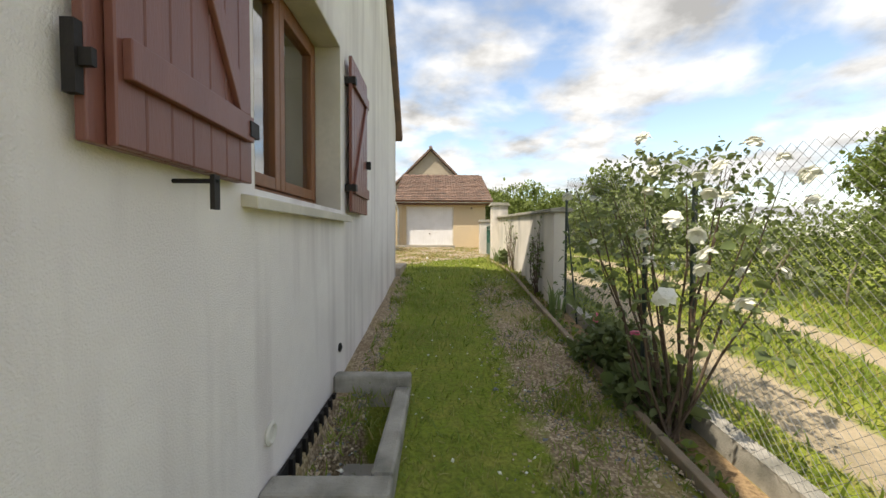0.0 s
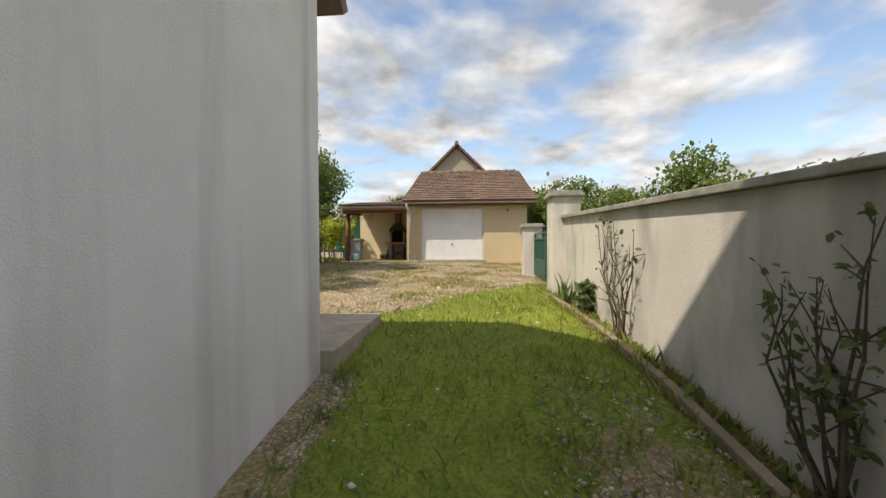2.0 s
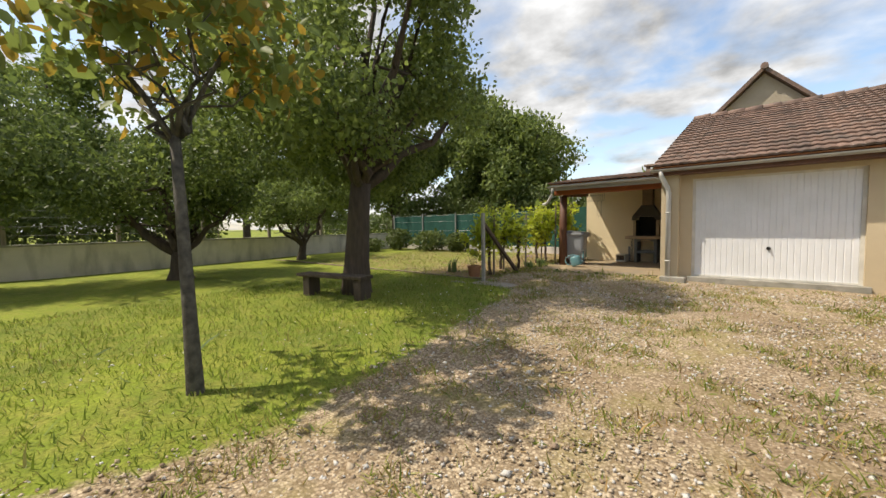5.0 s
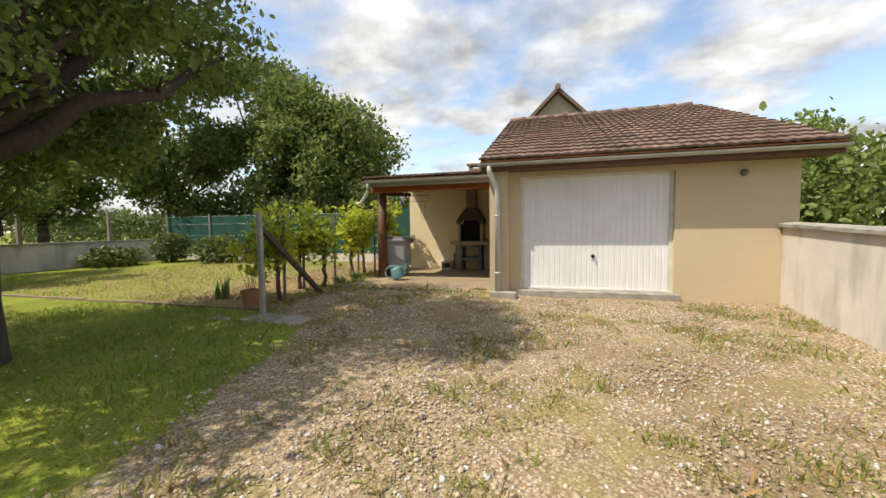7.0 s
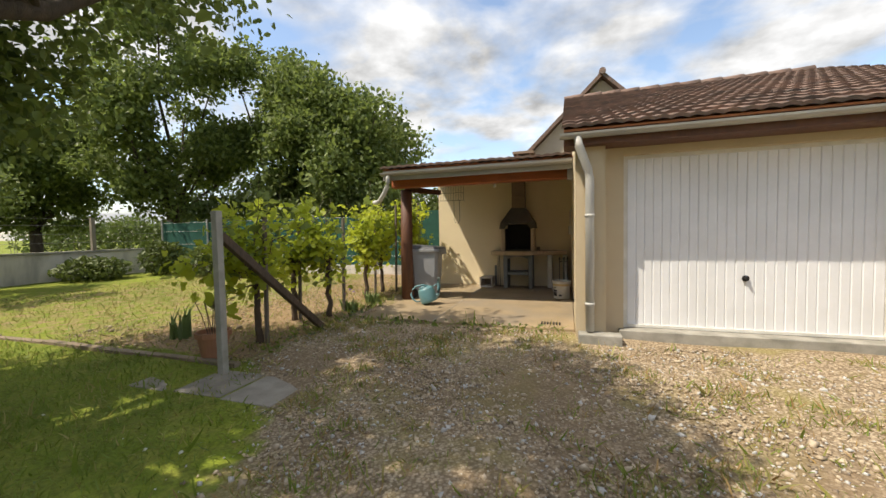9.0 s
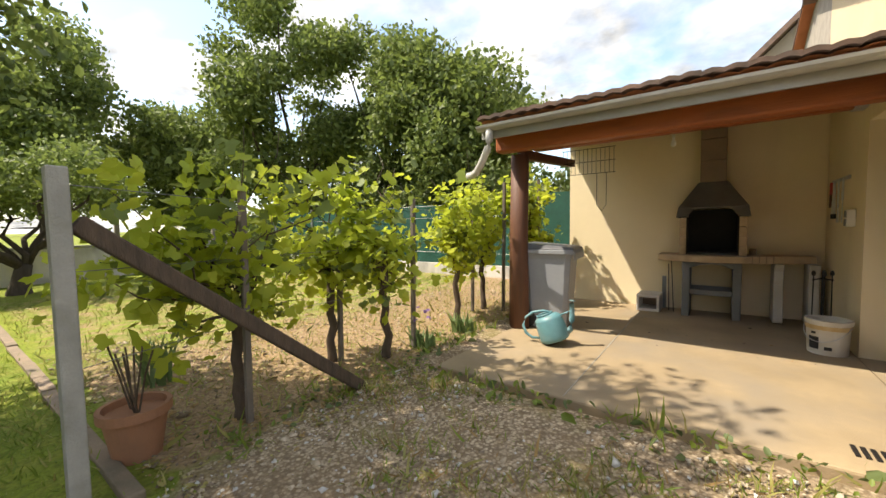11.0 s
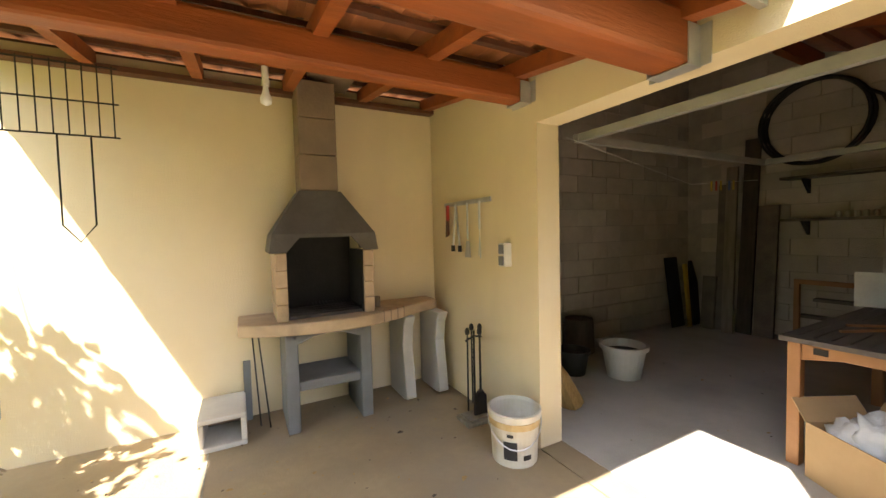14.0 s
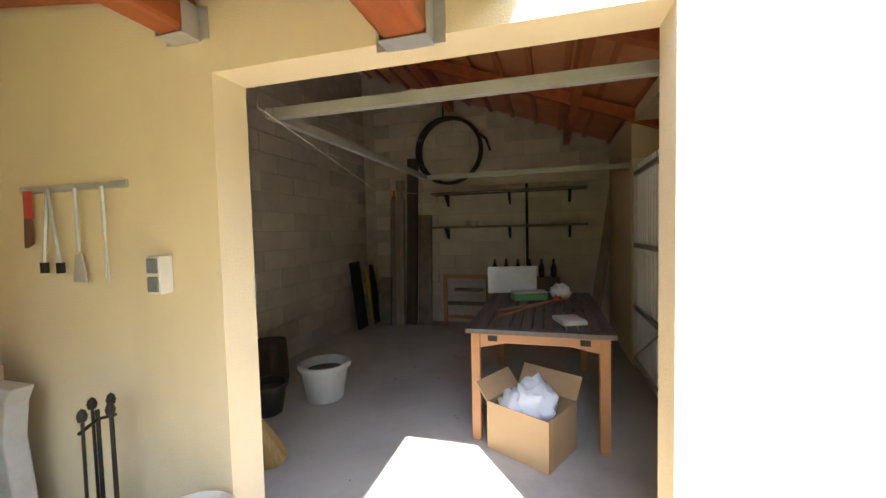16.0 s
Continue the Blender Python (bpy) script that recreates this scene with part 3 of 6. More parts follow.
    B().tube([(0.0, 2.45 - HY, 1.62), (0.14, 2.45 - HY, 1.62)], 0.008, 6).box(0.125, 0.14, 2.435 - HY, 2.465 - HY, 1.53, 1.64).ob("shutter_catch", M_IRON, h)
    v = B().lathe([(0.02, 0), (0.055, 0.0), (0.06, 0.012), (0.045, 0.02), (0.03, 0.012), (0.0, 0.01)], n=20).ob("vent_cap", M_WHITED, h, (0.0, 3.1 - HY, 0.46))
    v.rotation_euler = (0, radians(90), 0)
    v2 = B().lathe([(0.015, 0), (0.035, 0.0), (0.04, 0.012), (0.02, 0.02), (0.0, 0.01)], n=16).ob("vent_cap", M_IRON, h, (0.0, 4.42 - HY, 0.50))
    v2.rotation_euler = (0, radians(90), 0)


house()


def light_well():
    w = thing("light_well", (HX, 3.1, 0), "concrete basement light well against the house wall", "light well")
    b = B()
    b.box(0.002, 0.62, -0.14, 0.02, -0.7, 0.24).box(0.002, 0.62, 1.12, 1.24, -0.7, 0.33)
    b.box(0.50, 0.62, 0.02, 1.12, -0.7, 0.25)
    b.box(0.002, 0.50, 0.02, 1.12, -0.72, -0.45)
    b.ob("box", M_CAP, w, bevel=0.02)
    # black sheet on the solid wall paints the shade inside the basement opening
    B().box(0.003, 0.02, 0.06, 1.10, -0.3, 0.20).ob("opening", M_SOOT_DARK, w)
    g = B()
    for k in range(9):
        g.box(0.022, 0.045, 0.18 + k * 0.105, 0.22 + k * 0.105, -0.3, 0.22)
    g.ob("grille", M_IRON, w)
    B().box(0.08, 0.30, 0.3, 0.42, -0.45, -0.05).box(0.1, 0.42, 0.5, 1.0, -0.45, -0.3).ob("rubble", M_WLEG, w, bevel=0.02)


light_well()

# terrace beside the house
B().box(-8.0, -0.75, 8.475, 9.9, 0.4, 0.82).ob("terrace", M_TERR, bevel=0.012, label="low concrete terrace slab at the house corner", category="terrace", kind="structure")

# kerb along the bed
kerb = thing("kerb", (1.42, 0, 0), "brown weathered edging boards along the flower bed", "edging", kind="structure")
for k in range(12):
    y0 = -2.4 + k * 1.2
    if y0 > 11.3:
        break
    b = B()
    z0, z1 = float(gz(y0)), float(gz(y0 + 1.2))
    b.add([(-0.03, y0, z0 - 0.2), (0.03, y0, z0 - 0.2), (0.03, y0 + 1.18, z1 - 0.2), (-0.03, y0 + 1.18, z1 - 0.2), (-0.03, y0, z0 + 0.05), (0.03, y0, z0 + 0.05), (0.03, y0 + 1.18, z1 + 0.05), (-0.03, y0 + 1.18, z1 + 0.05)],
          [(3, 2, 1, 0), (4, 5, 6, 7), (0, 1, 5, 4), (1, 2, 6, 5), (2, 3, 7, 6), (3, 0, 4, 7)])
    b.ob("edging_board", M_EDGE, kerb, bevel=0.008)

# ---- boundary wall, pillar, gate ----
WX = 1.68


def boundary():
    w = thing("wall_boundary", (WX, 6.8, 0), "stained pale rendered garden wall with a concrete coping", "garden wall", kind="structure")

    def run(y0, y1, t0, t1, s0=0.0, s1=0.0):
        a, c = y0 - 6.8, y1 - 6.8
        B().add([(s0, a, -0.3), (s0 + 0.2, a, -0.3), (s1 + 0.2, c, -0.3), (s1, c, -0.3), (s0, a, t0), (s0 + 0.2, a, t0), (s1 + 0.2, c, t1), (s1, c, t1)],
                [(3, 2, 1, 0), (4, 5, 6, 7), (0, 1, 5, 4), (1, 2, 6, 5), (2, 3, 7, 6), (3, 0, 4, 7)]).ob("wall", M_WALLG, w)
        a -= 0.06 if y0 < 8 else 0
        B().add([(s0 - 0.06, a, t0 + .002), (s0 + 0.26, a, t0 + .002), (s1 + 0.26, c, t1 + .002), (s1 - 0.06, c, t1 + .002), (s0 - 0.06, a, t0 + 0.05), (s0 + 0.1, a, t0 + 0.075), (s0 + 0.26, a, t0 + 0.05), (s1 + 0.26, c, t1 + 0.05), (s1 + 0.1, c, t1 + 0.075), (s1 - 0.06, c, t1 + 0.05)],
                [(3, 2, 1, 0), (0, 1, 6, 5, 4), (2, 3, 9, 8, 7), (4, 5, 8, 9), (5, 6, 7, 8), (1, 2, 7, 6), (3, 0, 4, 9)]).ob("coping", M_CAP, w, bevel=0.006)
    run(6.8, 12.05, 1.80, 1.95)
    run(15.75, 19.97, 1.84, 1.98, 0.03, 0.36)
    for y in (12.05, 15.30):
        p = thing("gate_pillar", (1.495, y, 0), "square rendered gate pillar with a flat stepped cap", "pillar", "gate pillars", "structure")
        t = 2.30 if y < 13 else 1.95
        B().box(0, 0.44, 0, 0.44, 0.4, t).ob("shaft", M_WALLG, p, bevel=0.008)
        B().box(-0.05, 0.49, -0.05, 0.49, t, t + 0.05).box(-0.02, 0.46, -0.02, 0.46, t + 0.05, t + 0.09).ob("cap", M_CAP, p, bevel=0.006)


boundary()


def gate():
    g = thing("garden_gate", (1.75, 12.5, 0.80), "dark green metal double gate with bars and solid lower panels", "gate")
    for k in range(2):
        a = 0.02 + k * 1.39
        leaf = new("gate_leaf")
        leaf.parent = g
        leaf.location = (0, a, 0)
        b = B()
        W = 1.36
        b.box(-0.02, 0.02, 0, 0.05, 0, 1.0).box(-0.02, 0.02, W - 0.05, W, 0, 1.0)
        for z in (0.0, 0.36, 0.84, 0.96):
            b.box(-0.02, 0.02, 0.05, W - 0.05, z, z + 0.04)
        b.ob("frame", M_GATE, leaf)
        B().box(-0.008, 0.008, 0.05, W - 0.05, 0.04, 0.36).ob("panel", M_GATE, leaf)
        me = B().box(-0.009, 0.009, -0.009, 0.009, 0.40, 0.84).ob("bar", M_GATE, leaf, (0, 0.13, 0))
        for j in range(1, 11):
            piece("bar", me.data, leaf, Matrix.Translation((0, 0.13 + j * 0.11, 0)))
        r = B()
        for j in range(5):
            c = 0.18 + j * 0.25
            r.tube([(0, c + 0.05 * math.cos(u), 0.92 + 0.035 * math.sin(u)) for u in (x * math.pi / 6 for x in range(13))], 0.006, 4)
        r.ob("scroll", M_GATE, leaf)


gate()


def chain_link():
    f = thing("chain_link_fence", (1.80, 6.6, 0), "sagging galvanised chain-link fence on dark green posts", "fence")
    y0, y1, step = -3.4, 6.62, 0.062
    rows = 28
    vs, fs = [], []
    r = 0.0012
    ncol = int((y1 - y0) / step)
    for c in range(ncol):
        for k in range(rows):
            a = (y0 + (c + (k % 2)) * step, k * step)
            d = (y0 + (c + ((k + 1) % 2)) * step, (k + 1) * step)
            for s in (1, -1):
                ya, yd = (a[0], d[0]) if s > 0 else (d[0], a[0])
                za, zd = float(gz(ya)) + 0.08 + a[1], float(gz(yd)) + 0.08 + d[1]
                xa = 0.012 * math.sin(ya * 1.9 + za * 2)
                n = len(vs)
                vs += [(xa + r, ya - 6.6, za - r), (xa + r, ya - 6.6, za + r), (xa - r, ya - 6.6, za), (xa + r, yd - 6.6, zd - r), (xa + r, yd - 6.6, zd + r), (xa - r, yd - 6.6, zd)]
                fs += [(n, n + 3, n + 4, n + 1), (n + 1, n + 4, n + 5, n + 2), (n + 2, n + 5, n + 3, n)]
    B().add(vs, fs).ob("mesh_wire", M_WIRE, f, kind="stuff")
    for y in (6.62, 3.9, 1.2, -1.6):
        z = float(gz(y))
        B().box(-0.014, 0.014, y - 6.614, y - 6.586, z - 0.2, z + 1.68).ob("post", M_GPOST, f, bevel=0.004)
    B().tube([(0.0, 0.0, 1.78), (0.0, -0.46, 0.30)], 0.012, 8).ob("brace", M_GPOST, f)
    lo = B()
    for k in range(5):
        a = -9.9 + k * 2
        za, zb = float(gz(a + 6.6)), float(gz(a + 8.6))
        lo.add([(0.03, a, za - 0.3), (0.15, a, za - 0.3), (0.15, a + 2, zb - 0.3), (0.03, a + 2, zb - 0.3), (0.03, a, za + 0.05), (0.15, a, za + 0.05), (0.15, a + 2, zb + 0.05), (0.03, a + 2, zb + 0.05)],
               [(3, 2, 1, 0), (4, 5, 6, 7), (0, 1, 5, 4), (1, 2, 6, 5), (2, 3, 7, 6), (3, 0, 4, 7)])
    lo.ob("footing", M_CAP, f)


chain_link()

# ---- garage ----
GX0, GX1, GY0, GY1 = -2.16, 2.24, 19.80, 24.10
DX0, DX1, DZ0, DZ1 = -1.66, 0.665, 0.962, 2.87
OY0, OY1, OZ1 = 20.79, 22.45, 2.875
FLOOR = 0.85
RIDGE_Y, RIDGE_Z, EAVE_Z = 25.0, 5.08, 3.07
PITCH = (RIDGE_Z - EAVE_Z) / (RIDGE_Y - 19.62)

ROOF_TILE = None


def tile_mesh():
    """One interlocking tile: a shallow double wave with a thick front edge."""
    W, L, n = 0.30, 0.36, 9
    vs, fs = [], []
    for j, (y, dz) in enumerate(((0, 0.045), (L, 0.012))):
        for i in range(n):
            u = i / (n - 1)
            vs.append((u * W, y, dz + 0.018 * abs(math.sin(u * math.pi * 2)) ** 1.4 + (0.008 if i == n - 1 else 0)))
    for i in range(n):
        vs.append((i / (n - 1) * W, 0.0, 0.012 + 0.018 * abs(math.sin(i / (n - 1) * math.pi * 2)) ** 1.4))
    for i in range(n):
        vs.append((i / (n - 1) * W, L, -0.008))
    fs = [(i, i + 1, n + i + 1, n + i) for i in range(n - 1)]
    fs += [(2 * n + i, 2 * n + i + 1, i + 1, i) for i in range(n - 1)]
    fs += [(3 * n + i, 3 * n + i + 1, 2 * n + i + 1, 2 * n + i) for i in range(n - 1)]
    me = bpy.data.meshes.new("roof_tile")
    me.from_pydata(vs, [], fs)
    me.materials.append(M_TILE)
    me.polygons.foreach_set("use_smooth", [True] * (n - 1) + [False] * (2 * n - 2))
    return me


def tiles(parent, x0, x1, y_e, z_e, pitch, length, off, turn=0.0):
    global ROOF_TILE
    ROOF_TILE = ROOF_TILE or tile_mesh()
    rnd = random.Random(5)
    ang = math.degrees(math.atan(pitch))
    cols, rows = int(round((x1 - x0) / 0.29)), int(length / 0.32) + 1
    w = (x1 - x0) / cols
    ca, sa = math.cos(radians(ang)), math.sin(radians(ang))
    for r in range(rows):
        for c in range(cols):
            s = min(r * 0.32, length - 0.34)
            m = pose(x0 + c * w - off[0], y_e + s * ca - off[1], z_e + s * sa - off[2] + rnd.uniform(-0.003, 0.004), ang + rnd.uniform(-0.6, 0.6), rnd.uniform(-0.6, 0.6), rnd.uniform(-0.5, 0.5))
            piece("roof_tile", ROOF_TILE, parent, m @ Matrix.Diagonal((w / 0.30 * 1.02, 1, 1, 1)))


def garage():
    g = thing("garage", (0, GY0, 0), "cream rendered garage with a brown tiled roof", "garage")
    o = -GY0
    th = 0.18
    b = B()
    top = EAVE_Z + PITCH * (GY0 - 19.62) - 0.005

    # front wall with the door opening
    fd = 0.56
    px = -1.86
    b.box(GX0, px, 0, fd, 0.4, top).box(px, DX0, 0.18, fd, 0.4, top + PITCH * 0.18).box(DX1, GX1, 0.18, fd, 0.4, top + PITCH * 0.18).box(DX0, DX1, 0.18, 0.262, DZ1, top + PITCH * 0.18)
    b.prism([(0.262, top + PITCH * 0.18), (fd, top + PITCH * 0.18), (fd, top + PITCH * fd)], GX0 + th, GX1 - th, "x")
    b.ob("front_wall", M_CREAM_SHADED, g)
    s = B()

    def gable(x0, x1, ya, yb, zlo):
        def zt(y):
            return RIDGE_Z - 0.004 - PITCH * abs(y - RIDGE_Y)
        mid = [(RIDGE_Y + o, zt(RIDGE_Y))] if ya < RIDGE_Y < yb else []
        s.prism([(ya + o, zlo), (yb + o, zlo), (yb + o, zt(yb))] + mid + [(ya + o, zt(ya))], x0, x1, "x")
    gable(GX0, GX0 + th, GY0 + fd, OY0, 0.4)
    gable(GX0, GX0 + th, OY1, GY1, 0.4)
    gable(GX0, GX0 + th, OY0, OY1, OZ1)
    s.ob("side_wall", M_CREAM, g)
    s = B()
    gable(GX1 - th, GX1, GY0 + fd, GY1 - th, 0.4)
    s.box(GX0 + th, GX1 - th, GY1 - th + o, GY1 + o, 0.4, RIDGE_Z - PITCH * (RIDGE_Y - GY1 + th) - 0.03)
    for x in (GX0, GX1 - th):
        gable(x, x + th, GY1 - th if x > 0 else GY1, 30.2, 0.4)
    s.box(GX0 + th, GX1 - th, 30.02 + o, 30.2 + o, 0.4, EAVE_Z)
    s.ob("rear_wall", M_MORTAR, g)
    B().box(GX0 + th, GX1 - th, GY0 + 0.47 + o, GY1 - th + o, 0.5, FLOOR).ob("garage_floor", M_GSLAB, g)
    B().box(GX0, GX0 + th, OY0 + o, OY1 + o, 0.5, FLOOR - 0.004).ob("threshold", M_SLAB, g)

    # roof: rafters, battens, underside, tiles, ridge, verge
    r = B()
    for sgn in (-1, 1):
        ye = RIDGE_Y + sgn * (RIDGE_Y - 19.62)
        n = Vector((0, sgn * PITCH, 1)).normalized()
        p = [Vector((x, y + o, z)) for x, y, z in ((GX0 - 0.12, ye, EAVE_Z + 0.02), (GX1 + 0.30, ye, EAVE_Z + 0.02), (GX1 + 0.30, RIDGE_Y, RIDGE_Z + 0.02), (GX0 - 0.12, RIDGE_Y, RIDGE_Z + 0.02))]
        q = [v + n * 0.02 for v in p]
        r.add(p + q, [(0, 1, 2, 3), (7, 6, 5, 4), (0, 4, 5, 1), (1, 5, 6, 2), (2, 6, 7, 3), (3, 7, 4, 0)])
    r.ob("roof_underside", M_TERRA, g)
    ang = math.degrees(math.atan(PITCH))
    bt = B()
    for k in range(13):
        for sgn in (-1,):
            y = 20.05 + k * 0.31
            z = RIDGE_Z - PITCH * abs(y - RIDGE_Y)
            bt.box(GX0 + th, GX1 - th, -0.025, 0.025, -0.035, 0.0, m=pose(0, y + o, z, -sgn * ang))
    bt.ob("batten", M_BEAM, g)
    rf = B()
    for sgn in (-1,):
        for y in (20.9, 22.5):
            yy = y
            z = RIDGE_Z - PITCH * abs(yy - RIDGE_Y)
            rf.box(GX0 + th, GX1 - th, -0.04, 0.04, -0.2, -0.036, m=pose(0, yy + o, z))
    for x in (-0.9, 0.55):
        rf.box(-0.04, 0.04, 0, 4.2, -0.14, -0.036, m=pose(x, 20.0 + o, RIDGE_Z - PITCH * (RIDGE_Y - 20.0), ang))
    rf.ob("purlin", M_BEAM, g)
    L = math.hypot(RIDGE_Y - 19.62, RIDGE_Z - EAVE_Z)
    tiles(g, GX0 - 0.14, GX1 + 0.32, 19.58, EAVE_Z + 0.03, PITCH, L + 0.04, (0, GY0, 0))
    back = B()
    ye = 2 * RIDGE_Y - 19.6
    n = Vector((0, PITCH, 1)).normalized()
    p = [Vector((x, y + o, z)) for x, y, z in ((GX0 - 0.13, ye, EAVE_Z + 0.05), (GX1 + 0.31, ye, EAVE_Z + 0.05), (GX1 + 0.31, RIDGE_Y, RIDGE_Z + 0.05), (GX0 - 0.13, RIDGE_Y, RIDGE_Z + 0.05))]
    back.add(p + [v + n * 0.04 for v in p], [(0, 1, 2, 3), (7, 6, 5, 4), (0, 4, 5, 1), (1, 5, 6, 2), (2, 6, 7, 3), (3, 7, 4, 0)])
    back.ob("rear_roof", M_TILE, g)
    me = B().tube([(0, 0, 0), (0.42, 0, 0.012)], [0.105, 0.12], 10).ob("ridge_tile", M_TILE, g, (GX0 - 0.14, RIDGE_Y + o, RIDGE_Z + 0.02), smooth=True)
    for k in range(1, 12):
        piece("ridge_tile", me.data, g, Matrix.Translation((GX0 - 0.14 + k * 0.39, RIDGE_Y + o, RIDGE_Z + 0.02)))
    # fascia, gutter, downpipe
    B().box(GX0 - 0.12, GX1 + 0.30, 19.66 + o, 19.69 + o, EAVE_Z - 0.12, EAVE_Z + 0.03).box(GX0 - 0.12, GX1 + 0.30, 19.69 + o, 19.978 + o, EAVE_Z - 0.12, EAVE_Z - 0.10).ob("fascia", M_POST, g)
    gu = B()
    prof = [(19.60 + 0.055 * math.cos(a) + o, EAVE_Z - 0.01 + 0.055 * math.sin(a)) for a in (math.pi + k * math.pi / 8 for k in range(9))]
    inner = [(19.60 + 0.05 * math.cos(a) + o, EAVE_Z - 0.01 + 0.05 * math.sin(a)) for a in (2 * math.pi - k * math.pi / 8 for k in range(9))]
    gu.prism(prof + inner, GX0 - 0.16, GX1 + 0.32, "x")
    gu.ob("gutter", M_ZINC, g)
    dp = [(GX0 + 0.02, 19.60, 3.02), (GX0 + 0.03, 19.60, 2.93), (GX0 + 0.12, 19.72, 2.70), (GX0 + 0.14, 19.735, 2.6), (GX0 + 0.14, 19.735, 0.97)]
    B().tube([(x, y + o, z) for x, y, z in dp], 0.045, 12).tube([(GX0 + 0.14, 19.735 + o, 1.25), (GX0 + 0.14, 19.735 + o, 1.28)], 0.052, 12).tube([(GX0 + 0.14, 19.735 + o, 2.2), (GX0 + 0.14, 19.735 + o, 2.23)], 0.052, 12).ob("downpipe", M_PIPE, g, smooth=True)
    B().box(GX0 + 0.02, DX0 - 0.05, 19.62 + o, 19.797 + o, 0.6, 0.955).box(DX0 - 0.05, DX1 + 0.08, 19.90 + o, 20.26 + o, 0.6, 0.957).ob("door_step", M_CAP, g, bevel=0.01)

    # up-and-over door with pressed ribs
    d = new("garage_door")
    d.parent = g
    d.location = (0, 20.09 - GY0, 0)
    n = 26
    wv = (DX1 - DX0 - 0.1) / n
    poly = []
    for k in range(n):
        x = DX0 + 0.05 + k * wv
        poly += [(x, 0.0), (x + wv * 0.12, -0.008), (x + wv * 0.88, -0.008), (x + wv, 0.0)]
    poly += [(DX1 - 0.05, 0.012), (DX0 + 0.05, 0.012)]
    B().prism(poly, DZ0 + 0.03, DZ1 - 0.04, "z").ob("door_skin", M_WHITE, d)
    B().box(DX0 + 0.05, DX1 - 0.05, 0.20, 0.21, DZ0 - 0.08, DZ1 - 0.05).ob("inner_sheet", M_WHITE, d)
    rib = B().prism([(0, 0.2102), (0.012, 0.235), (0.038, 0.235), (0.05, 0.2102)][::-1], DZ0 - 0.07, DZ1 - 0.06, "z").ob("door_rib", M_WHITE, d, (DX0 + 0.06, 0, 0))
    for k in range(1, n):
        piece("door_rib", rib.data, d, Matrix.Translation((DX0 + 0.06 + k * wv, 0, 0)))
    fr = B().box(DX0, DX0 + 0.05, -0.03, 0.26, DZ0 - 0.1, DZ1).box(DX1 - 0.05, DX1, -0.03, 0.26, DZ0 - 0.1, DZ1).box(DX0 + 0.05, DX1 - 0.05, -0.03, 0.05, DZ1 - 0.04, DZ1).box(DX0 + 0.05, DX1 - 0.05, -0.03, 0.05, DZ0, DZ0 + 0.03)
    fr.ob("door_frame", M_WHITED, d)
    br = B()
    for z in (0.90, 1.42, 2.02, 2.70):
        br.box(DX0 + 0.05, DX1 - 0.05, 0.236, 0.262, z, z + 0.04)
    br.tube([(-0.5, 0.275, 1.5), (-1.5, 0.275, 0.98)], 0.008, 6).tube([(-0.5, 0.275, 1.5), (0.5, 0.275, 0.98)], 0.008, 6).tube([(-0.5, 0.24, 1.5), (-0.5, 0.30, 1.5)], 0.05, 10)
    br.ob("door_brace", M_ZINC, d)
    B().lathe([(0, 0), (0.03, 0), (0.032, 0.015), (0.015, 0.02), (0.013, 0.05), (0.0, 0.05)], n=16).ob("lock", M_IRON, d, (-0.5, -0.014, 1.53)).rotation_euler = (radians(90), 0, 0)
    # ceiling tracks of the door
    t = B()
    for x, y0 in ((DX0 - 0.1, 0.28), (DX1 + 0.1, 0.28)):
        t.box(x - 0.022, x + 0.022, y0, 2.38, 2.80, 2.808).box(x - 0.022, x - 0.018, y0, 2.38, 2.808, 2.85).box(x + 0.018, x + 0.022, y0, 2.38, 2.808, 2.85)
    t.box(DX0 - 0.13, DX1 + 0.13, 2.38, 2.42, 2.80, 2.85)
    t.ob("door_track", M_ZINC, d)
    B().lathe([(0, 0), (0.05, 0.0), (0.045, 0.05), (0.02, 0.07), (0, 0.07)], n=14).ob("floodlight", M_GREYW, g, (1.55, 0.18, 2.78)).rotation_euler = (radians(90), 0, 0)

    # blocks of the inside walls
    bm_ = B().box(0.004, 0.496, -0.02, 0.0, 0.004, 0.196).ob("block", M_BLOCK, g, (GX0 + th, GY1 - th + o, FLOOR), bevel=0.006)
    for r in range(15):
        for c in range(9):
            x = GX0 + th + c * 0.5 - (0.25 if r % 2 else 0)
            if (r, c) == (0, 0) or x < GX0 + th or x + 0.5 > GX1 - th + 0.02:
                continue
            piece("block", bm_.data, g, Matrix.Translation((x, GY1 - th + o, FLOOR + r * 0.2)))
    for r in range(17):
        for c in range(9):
            y = GY0 + th + c * 0.5 - (0.25 if r % 2 else 0)
            zt = RIDGE_Z - 0.06 - PITCH * max(abs(y - RIDGE_Y), abs(y + 0.5 - RIDGE_Y))
            if y < GY0 + th or y + 0.5 > GY1 - th or FLOOR + r * 0.2 + 0.2 > zt:
                continue
            piece("block", bm_.data, g, pose(GX1 - th, y + 0.5 + o, FLOOR + r * 0.2, 0, 0, -90))


garage()

# ---- covered barbecue corner ----
B().box(-5.15, GX0 - 0.002, 20.25, 24.0, 0.55, FLOOR).ob("floor", M_SLAB, bevel=0.015, label="worn beige concrete slab under the lean-to", category="floor", kind="structure")
slab_joint = B().box(-4.02, -4.012, 20.27, 23.88, 0.852, 0.8535).ob("joint", M_CAP)
slab_joint.parent = bpy.data.objects["floor"]
